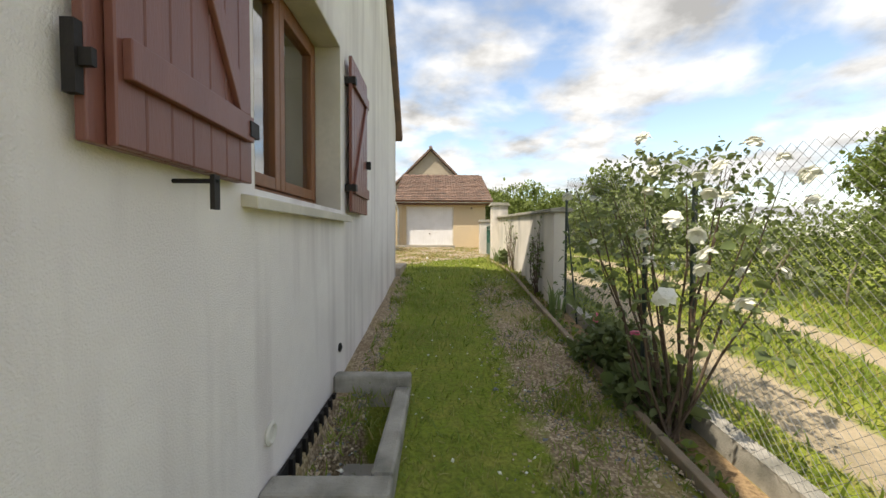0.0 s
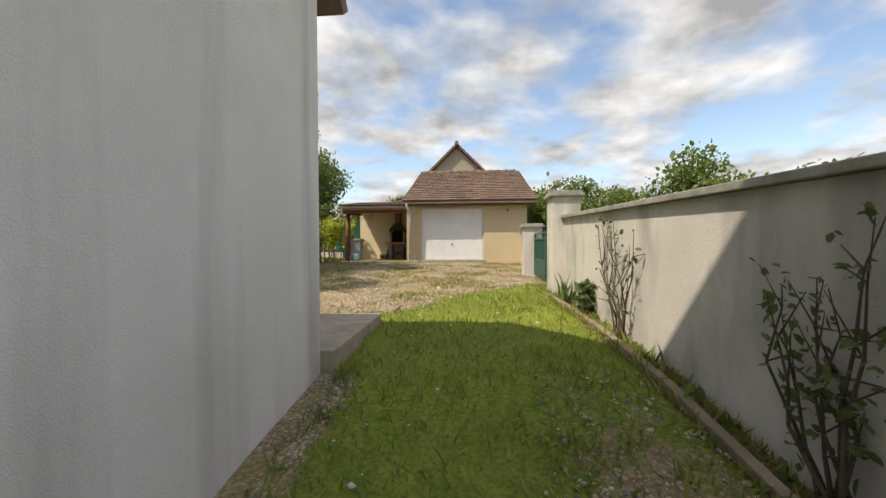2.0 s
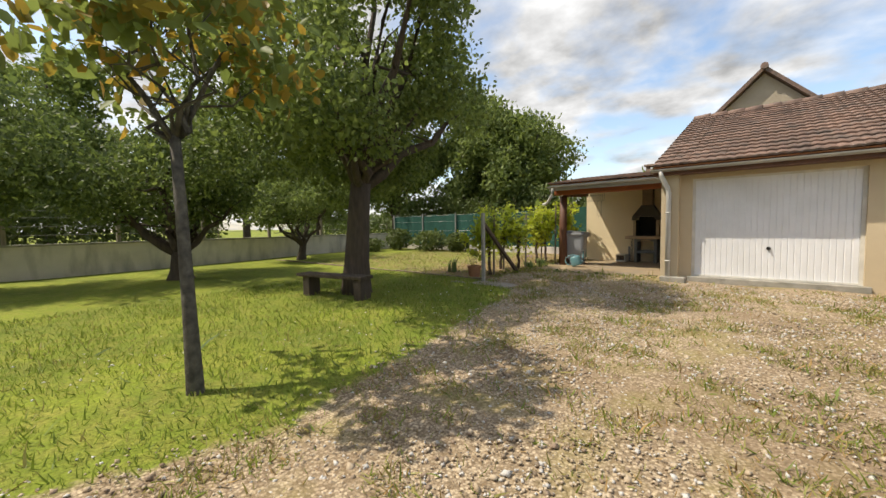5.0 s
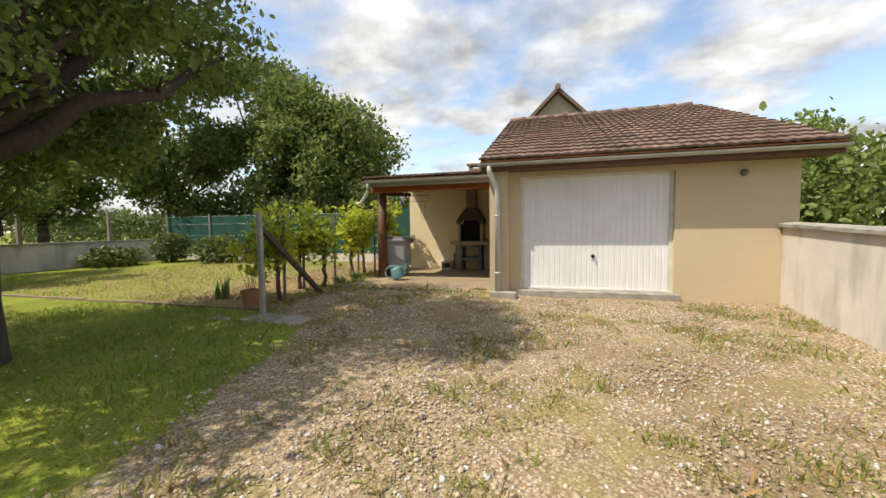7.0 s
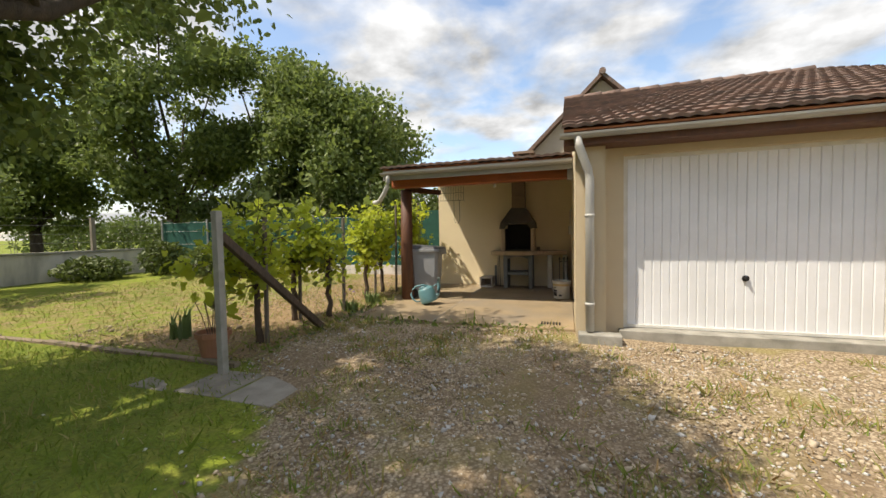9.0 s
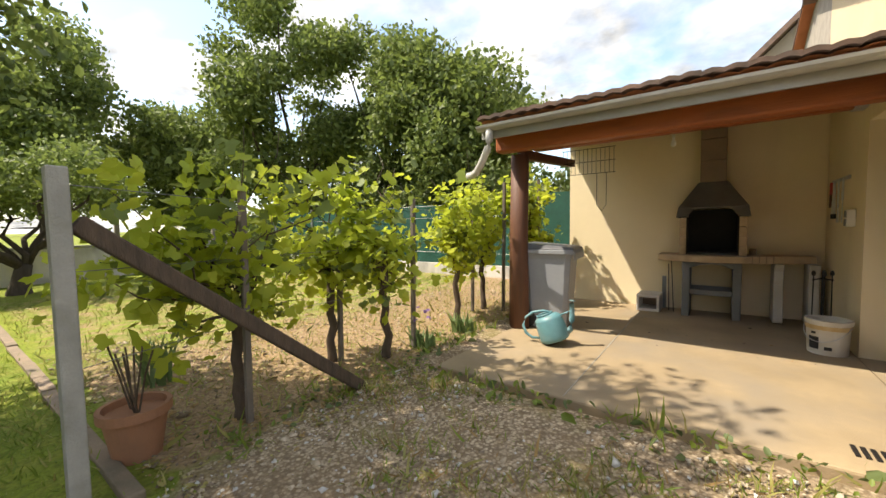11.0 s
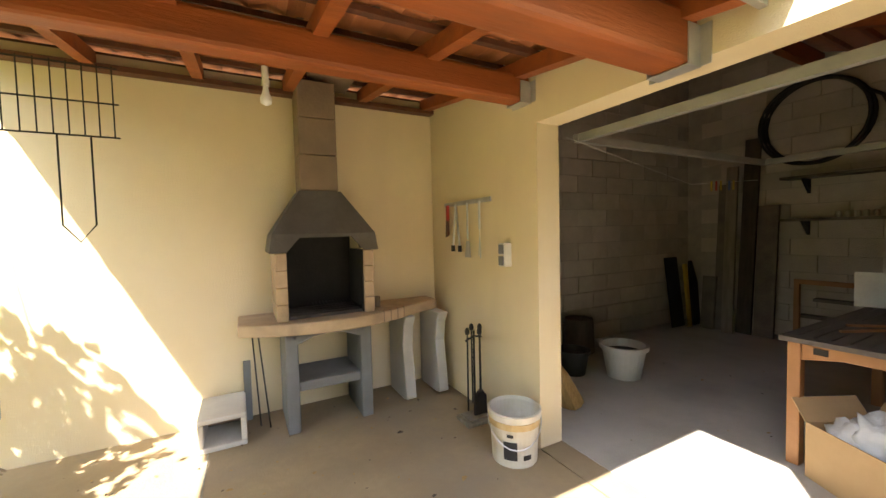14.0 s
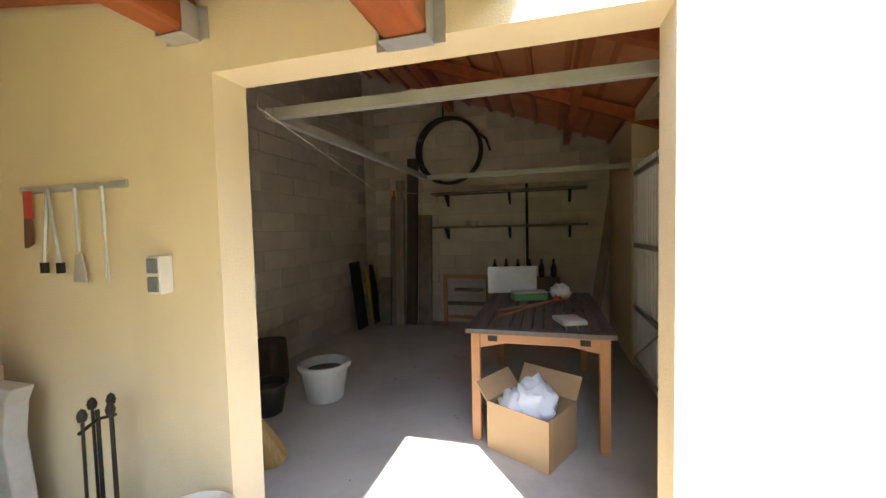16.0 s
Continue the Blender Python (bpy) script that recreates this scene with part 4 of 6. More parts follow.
B().box(-5.12, GX0 - 0.002, 23.89, 24.07, 0.5, 3.42).ob("wall_rear", M_CREAM, label="cream plastered rear wall of the lean-to", category="wall", kind="structure")


def lean_to():
    s = thing("lean_to_roof", (-5.05, 21.80, FLOOR), "open lean-to roof on stained beams with terracotta tiles", "lean-to")
    o = (-5.05, 21.80, FLOOR)

    def W(x, y, z):
        return (x - o[0], y - o[1], z - o[2])
    P = 0.14
    ze, ye, yr = 3.10, 21.30, 24.15
    B().tube([W(-5.05, 21.80, FLOOR), W(-5.05, 21.80, 1.9), W(-5.03, 21.80, 2.84)], [0.115, 0.105, 0.10], 16).ob("post", M_POST, s, smooth=True)

    def beam(y, z, r, x0=-5.2):
        a, c = W(x0, y - r * 0.8, z - r), W(GX0 - 0.003, y + r * 0.8, z + r)
        B().box(a[0], c[0], a[1], c[1], a[2], c[2]).ob("beam", M_BEAM, s, bevel=0.022)
    beam(21.60, 2.95, 0.10)
    beam(22.56, 3.09, 0.08, -5.17)
    bx = B()
    for y, z, r in ((21.60, 2.95, 0.10), (22.56, 3.09, 0.08)):
        w, xa, xb = r * 0.8, GX0 - 0.085 - o[0], GX0 - 0.003 - o[0]
        for e in (-1, 1):
            ya, yb = sorted((y + e * (w + 0.001), y + e * (w + 0.005)))
            bx.box(xa, xb, ya - o[1], yb - o[1], z - r - 0.005 - o[2], z + r * 0.5 - o[2])
            yc, yd = sorted((y + e * (w + 0.005), y + e * (w + 0.045)))
            bx.box(xb - 0.004, xb, yc - o[1], yd - o[1], z - r - 0.005 - o[2], z + r * 0.5 - o[2])
        bx.box(xa, xb, y - w - 0.005 - o[1], y + w + 0.005 - o[1], z - r - 0.009 - o[2], z - r - 0.005 - o[2])
    bx.ob("joist_hanger", M_STEEL, s, label="galvanised joist hanger")
    rf = B()
    for k in range(6):
        x = -5.15 + k * 0.58
        rf.box(-0.035, 0.035, 0, 2.55, -0.09, 0, m=pose(*W(x, ye + 0.02, ze - 0.035), math.degrees(math.atan(P))))
    rf.ob("rafter", M_BEAM, s)
    bt = B()
    for k in range(9):
        y = ye + 0.08 + k * 0.33
        bt.box(-5.24 - o[0], GX0 - 0.01 - o[0], y - 0.02 - o[1], y + 0.02 - o[1], ze - 0.034 + P * (y - ye) - o[2], ze - 0.004 + P * (y - ye) - o[2])
    bt.box(-5.1 - o[0], GX0 - 0.01 - o[0], 23.80 - o[1], 23.888 - o[1], 3.30 - o[2], 3.335 - o[2])
    bt.ob("batten", M_POST, s)
    # tiles seen from below and above
    me = bpy.data.meshes.new("under_tile")
    vs = [(0.30 * i / 8, y, z0 + 0.02 * abs(math.sin(i / 8 * math.pi * 2))) for y, z0 in ((0, 0.03), (0.36, 0.0)) for i in range(9)]
    me.from_pydata(vs, [], [(9 + i, 10 + i, i + 1, i) for i in range(8)])
    me.materials.append(M_TERRA)
    rnd = random.Random(3)
    for r in range(8):
        for c in range(10):
            piece("under_tile", me, s, pose(*W(-5.25 + c * 0.310, ye + r * 0.35, ze + 0.004 + P * r * 0.35), math.degrees(math.atan(P)), rnd.uniform(-1, 1), rnd.uniform(-0.8, 0.8)) @ Matrix.Diagonal((1.09, 1.05, 1, 1)))
    tiles(s, -5.27, GX0 - 0.02, ye - 0.04, ze + 0.04, P, 2.9, o)
    # gutter and crooked spout
    gu = B()
    prof = [(ye - 0.06 + 0.055 * math.cos(a) - o[1], ze - 0.02 + 0.055 * math.sin(a) - o[2]) for a in (math.pi + k * math.pi / 8 for k in range(9))]
    inner = [(ye - 0.06 + 0.05 * math.cos(a) - o[1], ze - 0.02 + 0.05 * math.sin(a) - o[2]) for a in (2 * math.pi - k * math.pi / 8 for k in range(9))]
    gu.prism(prof + inner, -5.25 - o[0], GX0 - 0.01 - o[0], "x")
    gu.box(-5.24 - o[0], GX0 - 0.01 - o[0], ye - 0.0 - o[1], ye + 0.025 - o[1], ze - 0.14 - o[2], ze + 0.02 - o[2])
    gu.ob("gutter", M_ZINC, s)
    B().tube([W(*p) for p in ((-5.12, 21.24, 3.06), (-5.12, 21.24, 2.92), (-5.14, 21.25, 2.86), (-5.22, 21.28, 2.74), (-5.33, 21.33, 2.63), (-5.41, 21.36, 2.60), (-5.47, 21.38, 2.605))], 0.038, 12).ob("spout", M_PIPE, s, smooth=True)
    B().box(-0.045, 0.045, 0, 1.62, -0.05, 0.05, m=pose(*W(-5.04, 21.85, 2.86), 3, 0, -3)).ob("brace", M_POST, s)
    # wire rack hung under the rafters
    k = B()
    for i in range(13):
        x = -4.95 + i * 0.055
        k.tube([W(x, 23.05, 2.72), W(x, 23.05, 3.06)], 0.003, 4)
    for z in (2.72, 2.88, 3.05):
        k.tube([W(-4.96, 23.05, z), W(-4.27, 23.05, z)], 0.004, 4)
    k.tube([W(-4.5, 23.05, 2.72), W(-4.5, 23.05, 2.3), W(-4.44, 23.05, 2.22), W(-4.38, 23.05, 2.3), W(-4.38, 23.05, 2.72)], 0.004, 4)
    k.ob("wire_rack", M_IRON, s)
    # bulb
    B().tube([W(-3.62, 22.95, 3.14), W(-3.62, 22.95, 3.04)], 0.018, 10).ob("lamp_holder", M_WHITED, s)
    B().lathe([(0.012, 0.0), (0.016, -0.03), (0.03, -0.07), (0.028, -0.095), (0.0, -0.11)], W(-3.62, 22.95, 3.04), 14).ob("light_bulb", M_WHITE, s, smooth=True)


lean_to()


# ---- trees, hedges and plants ----
def limb_points(p0, p1, n, wobble, rnd):
    p0, p1 = Vector(p0), Vector(p1)
    out = []
    for i in range(n):
        u = i / (n - 1)
        w = wobble * math.sin(math.pi * u)
        out.append(p0.lerp(p1, u) + Vector((rnd.uniform(-w, w), rnd.uniform(-w, w), rnd.uniform(-w, w) * 0.5)))
    return out


def crown_points(clumps, n):
    """Leaf places: thick towards the skin of each clump, with gaps between."""
    c = np.array([k[:3] for k in clumps])
    r = np.array([k[3] for k in clumps])
    i = RNG.choice(len(clumps), n, p=r ** 2 / (r ** 2).sum())
    d = RNG.normal(0, 1, (n, 3))
    d /= np.linalg.norm(d, axis=1)[:, None]
    rad = r[i] * RNG.uniform(0.25, 1, n) ** 0.45 * (1 + 0.22 * np.clip(RNG.normal(0, 1, n), -1.8, 1.8))
    return c[i] + d * rad[:, None] * np.array([1, 1, 0.75])


def tree(name, x, y, h, trunk_h, trunk_r, centre, radii, clumps, clump_r, leaves, leaf, lmat, bark, label, lean=(0, 0), seed=1, group="", limbs=9, low=0.0, base=None):
    rnd = random.Random(seed)
    z = float(ground_z(x, y)) if base is None else base
    t = thing(name, (x, y, z), label, "tree", group)
    b = B()
    top = Vector((lean[0], lean[1], trunk_h))
    b.tube([(0, 0, -0.15), (0, 0, 0.05), (lean[0] * 0.2, lean[1] * 0.2, 0.3 * trunk_h), (lean[0] * 0.6, lean[1] * 0.6, 0.7 * trunk_h), top], [trunk_r * 1.5, trunk_r * 1.25, trunk_r, trunk_r * 0.88, trunk_r * 0.8], 14)
    cl = []
    for k in range(clumps):
        while True:
            u = Vector((rnd.uniform(-1, 1), rnd.uniform(-1, 1), rnd.uniform(-1, 1)))
            if 0.25 < u.length < 1:
                break
        cl.append((centre[0] + u.x * radii[0], centre[1] + u.y * radii[1], max(low, centre[2] + u.z * radii[2]), clump_r * rnd.uniform(0.7, 1.3)))
    for k in range(min(limbs, clumps)):
        c = cl[k]
        pts = limb_points(top - Vector((0, 0, 0.1)), c[:3], 6, 0.22, rnd)
        r0 = trunk_r * rnd.uniform(0.35, 0.6)
        b.tube(pts, [r0 * (1 - 0.8 * i / 5) for i in range(6)], 7)
        for j in range(2):
            e = Vector(pts[3]) + Vector((rnd.uniform(-1, 1), rnd.uniform(-1, 1), rnd.uniform(-0.2, 0.8))) * clump_r
            b.tube(limb_points(pts[3], e, 4, 0.1, rnd), [r0 * 0.35, r0 * 0.25, r0 * 0.15, r0 * 0.06], 5)
    b.ob("trunk", bark, t, smooth=True)
    pos = crown_points(cl, leaves)
    mats = lmat if isinstance(lmat, list) else [lmat]
    mi = RNG.choice(len(mats), leaves, p=[0.7, 0.3][:len(mats)] if len(mats) == 2 else [1.0])
    scatter("foliage", *LEAF, turns(leaves, leaf, 0.9, 0.25), pos, mats, t, mi, kind="stuff")
    return t


# the large tree with a bench at its foot
tree("shade_tree", -6.6, 15.6, 9, 2.1, 0.24, (-0.55, 0.1, 4.4), (2.8, 3.0, 2.4), 60, 0.70, 50000, 0.088, [L_OAK, L_DARK], M_BARK, "large broad-leaved tree with a stout grey trunk on the lawn", (0.1, 0.1), 3, limbs=16, low=1.9)
# young tree with turning leaves
tree("young_tree", -3.98, 12.07, 4.6, 2.15, 0.052, (-0.55, 0.1, 3.1), (0.9, 0.95, 0.95), 18, 0.36, 1300, 0.14, [L_OAK, L_YELL], M_BARKL, "slender young tree with lichen bark and yellowing leaves", (-0.42, 0.07), 5, limbs=11, low=2.25)
# fruit trees by the low wall
tree("fruit_tree", -12.3, 14.2, 4, 0.75, 0.25, (0, 0, 2.6), (2.6, 2.4, 1.1), 22, 0.75, 19000, 0.10, [L_DARK, L_OAK], M_BARK, "low spreading fruit tree with dark forked branches", (0.1, 0), 11, "fruit trees", limbs=10, low=1.7)
tree("fruit_tree", -14.4, 18.8, 4, 0.6, 0.15, (0, 0, 2.2), (1.9, 1.9, 1.0), 18, 0.65, 12000, 0.095, [L_OAK, L_DARK], M_BARK, "low spreading fruit tree with dark forked branches", (0.0, 0.1), 12, "fruit trees", limbs=10, low=1.2)
tree("fruit_tree", -13.5, 9.5, 5, 1.4, 0.2, (0, 0, 3.4), (2.8, 2.6, 1.6), 24, 0.85, 18000, 0.11, [L_DARK, L_OAK], M_BARK, "low spreading fruit tree with dark forked branches", (0.0, 0.1), 13, "fruit trees", limbs=10, low=2.2)
# tall trees behind the green screen
for k, (x, y, h, r) in enumerate(((-11.2, 29.5, 4.7, 2.7), (-14.4, 29.8, 5.7, 3.0), (-18.6, 27.6, 6.7, 3.2), (-23.5, 20.5, 5.6, 3.2), (-24.0, 25.5, 4.3, 2.6), (-23.0, 12.5, 5.0, 3.4))):
    tree("garden_tree", x, y, 8, 1.8, 0.22, (0, 0, h), (r, r, h - 1.9), 42, 0.95, 28000, 0.17, [L_OAK, L_DARK], M_BARK, "dense dark green tree behind the screened fence", (0, 0), 20 + k, "trees behind the fence", limbs=10, low=1.4)
# distant trees
for k, (x, y, h, r) in enumerate(((-6.5, 46, 4.6, 2.6), (-3.0, 40, 5.2, 1.6), (8.9, 21.2, 2.9, 1.5), (7.0, 27.0, 3.2, 1.6), (5.0, 33.0, 3.6, 1.6), (15.0, 13.0, 3.2, 1.8), (4.4, 24.6, 2.6, 1.0))):
    tree("distant_tree", x, y, 6, 1.5, 0.16, (0, 0, h - 1.0), (r, r, 1.9), 20, 0.8, 6500, 0.17, [L_OAK, L_HEDGE], M_BARK, "rounded green tree beyond the boundary", (0, 0), 40 + k, "distant trees", limbs=6, low=1.0)


def hedge(x0, x1, y0, y1, h, n, leaf, label, lmat=None):
    cx, cy = (x0 + x1) / 2, (y0 + y1) / 2
    z = float(gz(cy))
    t = thing("hedge", (cx, cy, z), label, "hedge")
    rnd = random.Random(9)
    b = B()
    L = max(x1 - x0, y1 - y0)
    for k in range(int(L * 2.2)):
        p = Vector((rnd.uniform(x0, x1) - cx, rnd.uniform(y0, y1) - cy, -0.2))
        b.tube([p, p + Vector((rnd.uniform(-0.2, 0.2), rnd.uniform(-0.2, 0.2), h * 0.5)), p + Vector((rnd.uniform(-0.4, 0.4), rnd.uniform(-0.4, 0.4), h * rnd.uniform(0.8, 1.02)))], [0.022, 0.014, 0.004], 5)
    b.ob("stems", M_STAKE, t, kind="stuff")
    px, py = RNG.uniform(x0, x1, n) - cx, RNG.uniform(y0, y1, n) - cy
    pz = h * RNG.uniform(0.02, 1, n) ** 0.6 * (0.90 + 0.10 * np.sin(py * 2.1 + px) + 0.06 * RNG.normal(0, 1, n))
    out = np.clip(RNG.normal(0, 0.12, n), -0.35, 0.35)
    scatter("foliage", *LEAF, turns(n, leaf, 0.9, 0.3), np.stack([px + out, py + out, pz], -1), lmat or [L_HEDGE, L_DARK], t, RNG.integers(0, 2, n), kind="stuff")


hedge(6.0, 7.2, -4, 11, 1.85, 32000, 0.062, "tall twiggy green hedge along the lane", [L_OAK, L_HEDGE])
hedge(5.4, 6.8, 11, 18, 1.92, 12000, 0.12, "bright feathery green hedge behind the garden wall", [L_OAK, L_HEDGE])
hedge(-44, -24, 33, 36, 2.6, 9000, 0.22, "wild green hedge beyond the low wall")
hedge(-20.5, -18.3, 0, 17.6, 2.5, 20000, 0.14, "wild green hedge beyond the low wall")


hedge(-17.5, -5.0, 27, 28.5, 2.9, 16000, 0.15, "dense green growth behind the screened fence", [L_DARK, L_HEDGE])


def shrub(name, x, y, r, h, n, leaf, mats, label, stems=14, seed=1, base=None, upright=False):
    rnd = random.Random(seed)
    z = float(ground_z(x, y)) if base is None else base
    t = thing(name, (x, y, z), label, "shrub" if "rose" not in name else "rose bush")
    b = B()
    for k in range(stems):
        a, q = rnd.uniform(0, 6.28), r * rnd.uniform(0.3, 0.9)
        e = Vector((q * math.cos(a), q * math.sin(a), h * rnd.uniform(0.65, 0.98)))
        pts = limb_points((rnd.uniform(-0.06, 0.06), rnd.uniform(-0.06, 0.06), -0.05), e, 5, 0.06, rnd)
        b.tube(pts, [0.012, 0.010, 0.008, 0.005, 0.002], 5)
    b.ob("stems", M_VINE, t)
    a, q = RNG.uniform(0, 6.28, n), r * RNG.uniform(0, 1, n) ** 0.5
    zz = h * (RNG.uniform(0.35 if upright else 0.1, 1.0, n))
    q = q * (0.45 + 0.55 * np.sin(np.pi * np.clip(zz / h, 0.1, 0.95)))
    scatter("foliage", *LEAF, turns(n, leaf, 0.7, 0.3), np.stack([q * np.cos(a), q * np.sin(a), zz], -1), mats, t, kind="stuff")
    return t


def flowers(t, places, r, m, petals=14, name="flower"):
    me = None
    b = B()
    rnd = random.Random(2)
    for k in range(petals):
        a, e = k * 2.4, 0.2 + 1.2 * k / petals
        d = Vector((math.cos(a) * math.cos(e), math.sin(a) * math.cos(e), math.sin(e)))
        s = Vector((-math.sin(a), math.cos(a), 0))
        c = d * r * 0.55
        up = s.cross(d)
        b.add([c - s * r * 0.35 - up * r * 0.4, c + s * r * 0.35 - up * r * 0.4, c + s * r * 0.42 + up * r * 0.3 + d * r * 0.2, c + up * r * 0.55 + d * r * 0.35, c - s * r * 0.42 + up * r * 0.3 + d * r * 0.2], [(0, 1, 2, 3, 4)])
    me = b.ob(name, m, t, places[0], smooth=True)
    for p in places[1:]:
        piece(name, me.data, t, pose(*p, rnd.uniform(-40, 40), rnd.uniform(-40, 40), rnd.uniform(0, 360)) @ Matrix.Scale(rnd.uniform(0.75, 1.15), 4))


rose = shrub("white_rose_bush", 1.60, 3.80, 0.80, 1.95, 1900, 0.046, [L_ROSE], "tall white rose bush in bloom by the chain-link fence", 20, 4, upright=True)
rr = random.Random(8)
flowers(rose, [(rr.uniform(-0.55, 0.5), rr.uniform(-0.75, 0.7), rr.uniform(0.95, 1.95)) for _ in range(38)], 0.05, M_ROSE)
B().tube([(0.06, 0.47, -0.1), (0.06, 0.47, 1.6)], 0.02, 8).ob("support_stake", M_GPOST, rose)
peony = shrub("peony_plant", 1.62, 4.72, 0.36, 0.46, 1300, 0.075, [L_ROSE], "low dark green peony with pink flowers in the bed", 10, 5)
flowers(peony, [(0.05, -0.3, 0.46), (0.02, 0.42, 0.47), (-0.1, 0.12, 0.5)], 0.05, M_PINK)
shrub("bed_plant", 1.60, 4.05, 0.32, 0.36, 800, 0.08, [L_ROSE], "low leafy plant in the flower bed", 8, 6)


def wall_climber(x, y, h, seed, leaves):
    rnd = random.Random(seed)
    z = float(ground_z(x, y))
    t = thing("climbing_rose", (x, y, z), "sparse dark-leaved climbing rose against the garden wall", "climber", "climbing roses")
    b = B()
    ends = []
    for k in range(9):
        e = Vector((rnd.uniform(-0.05, 0.06), rnd.uniform(-0.45, 0.45), h * rnd.uniform(0.6, 1.0)))
        pts = limb_points((0.02, rnd.uniform(-0.05, 0.05), -0.05), e, 6, 0.07, rnd)
        b.tube(pts, [0.012, 0.010, 0.008, 0.006, 0.004, 0.002], 5)
        ends += pts[2:]
        for p in pts[2:5]:
            q = Vector(p) + Vector((rnd.uniform(-0.06, 0.04), rnd.uniform(-0.2, 0.2), rnd.uniform(0, 0.25)))
            b.tube([p, (Vector(p) + q) / 2, q], [0.005, 0.004, 0.002], 4)
            ends.append(q)
    b.ob("stems", M_VINE, t)
    e = np.array(ends)
    pos = e[RNG.integers(0, len(e), leaves)] + RNG.normal(0, 0.03, (leaves, 3)) * (0.5, 1, 1)
    scatter("foliage", *LEAF, turns(leaves, 0.045, 0.8), pos, [L_DARK, L_ROSE], t, RNG.integers(0, 2, leaves), kind="stuff")


wall_climber(1.57, 7.45, 1.30, 3, 230)
wall_climber(1.58, 9.62, 1.20, 4, 90)


def sword_leaves(name, x, y, n, h, label, m=L_IRIS, group="", base=None):
    z = float(ground_z(x, y)) if base is None else base
    t = thing(name, (x, y, z), label, "plant", group)
    rnd = random.Random(n)
    b = B()
    for k in range(n):
        a = rnd.uniform(0, 6.28)
        L = h * rnd.uniform(0.6, 1.1)
        o = Vector((rnd.uniform(-0.09, 0.09), rnd.uniform(-0.09, 0.09), -0.02))
        out = Vector((math.cos(a), math.sin(a), 0)) * L * rnd.uniform(0.1, 0.5)
        s = Vector((-math.sin(a), math.cos(a), 0)) * 0.017
        p = [o, o + out * 0.25 + Vector((0, 0, L * 0.5)), o + out + Vector((0, 0, L * rnd.uniform(0.75, 0.98)))]
        b.add([p[0] - s, p[0] + s, p[1] + s, p[1] - s, p[2]], [(0, 1, 2, 3), (3, 2, 4)])
    b.ob("leaves", m, t)
    return t


sword_leaves("iris_clump", 1.58, 11.45, 26, 0.55, "clump of pale green iris leaves by the gate pillar", group="iris clumps")
sword_leaves("iris_clump", 1.62, 6.45, 16, 0.6, "clump of pale green iris leaves by the wall end", group="iris clumps")
sword_leaves("iris_clump", 1.55, 2.55, 16, 0.6, "clump of pale green iris leaves in the bed", group="iris clumps")
sword_leaves("iris_clump", -6.75, 18.75, 22, 0.5, "clump of iris leaves behind the edging", group="iris clumps")
sword_leaves("iris_clump", -5.45, 21.2, 40, 0.28, "grassy clump beside the concrete slab", group="iris clumps")
ch = sword_leaves("chive_clump", -5.5, 20.55, 40, 0.26, "clump of chives with purple flowers by the slab")
flowers(ch, [(0.08, 0.0, 0.3), (-0.06, 0.12, 0.32), (0.0, -0.1, 0.28), (-0.3, 0.3, 0.3), (-0.2, 0.35, 0.27)], 0.025, M_PURPLE, 10)
shrub("bed_plant", 1.60, 10.6, 0.16, 0.42, 300, 0.07, [L_ROSE], "low leafy plant in the flower bed", 6, 9)
for k, (x, y, r, h) in enumerate(((-14.6, 24.2, 0.7, 1.0), (-12.6, 24.3, 0.9, 0.9), (-11.0, 24.4, 0.6, 0.8), (-15.2, 22.6, 0.9, 0.6))):
    shrub("garden_shrub", x, y, r, h, 1500, 0.11, [L_HEDGE], "leafy pale green shrub in front of the fence", 10, 30 + k)


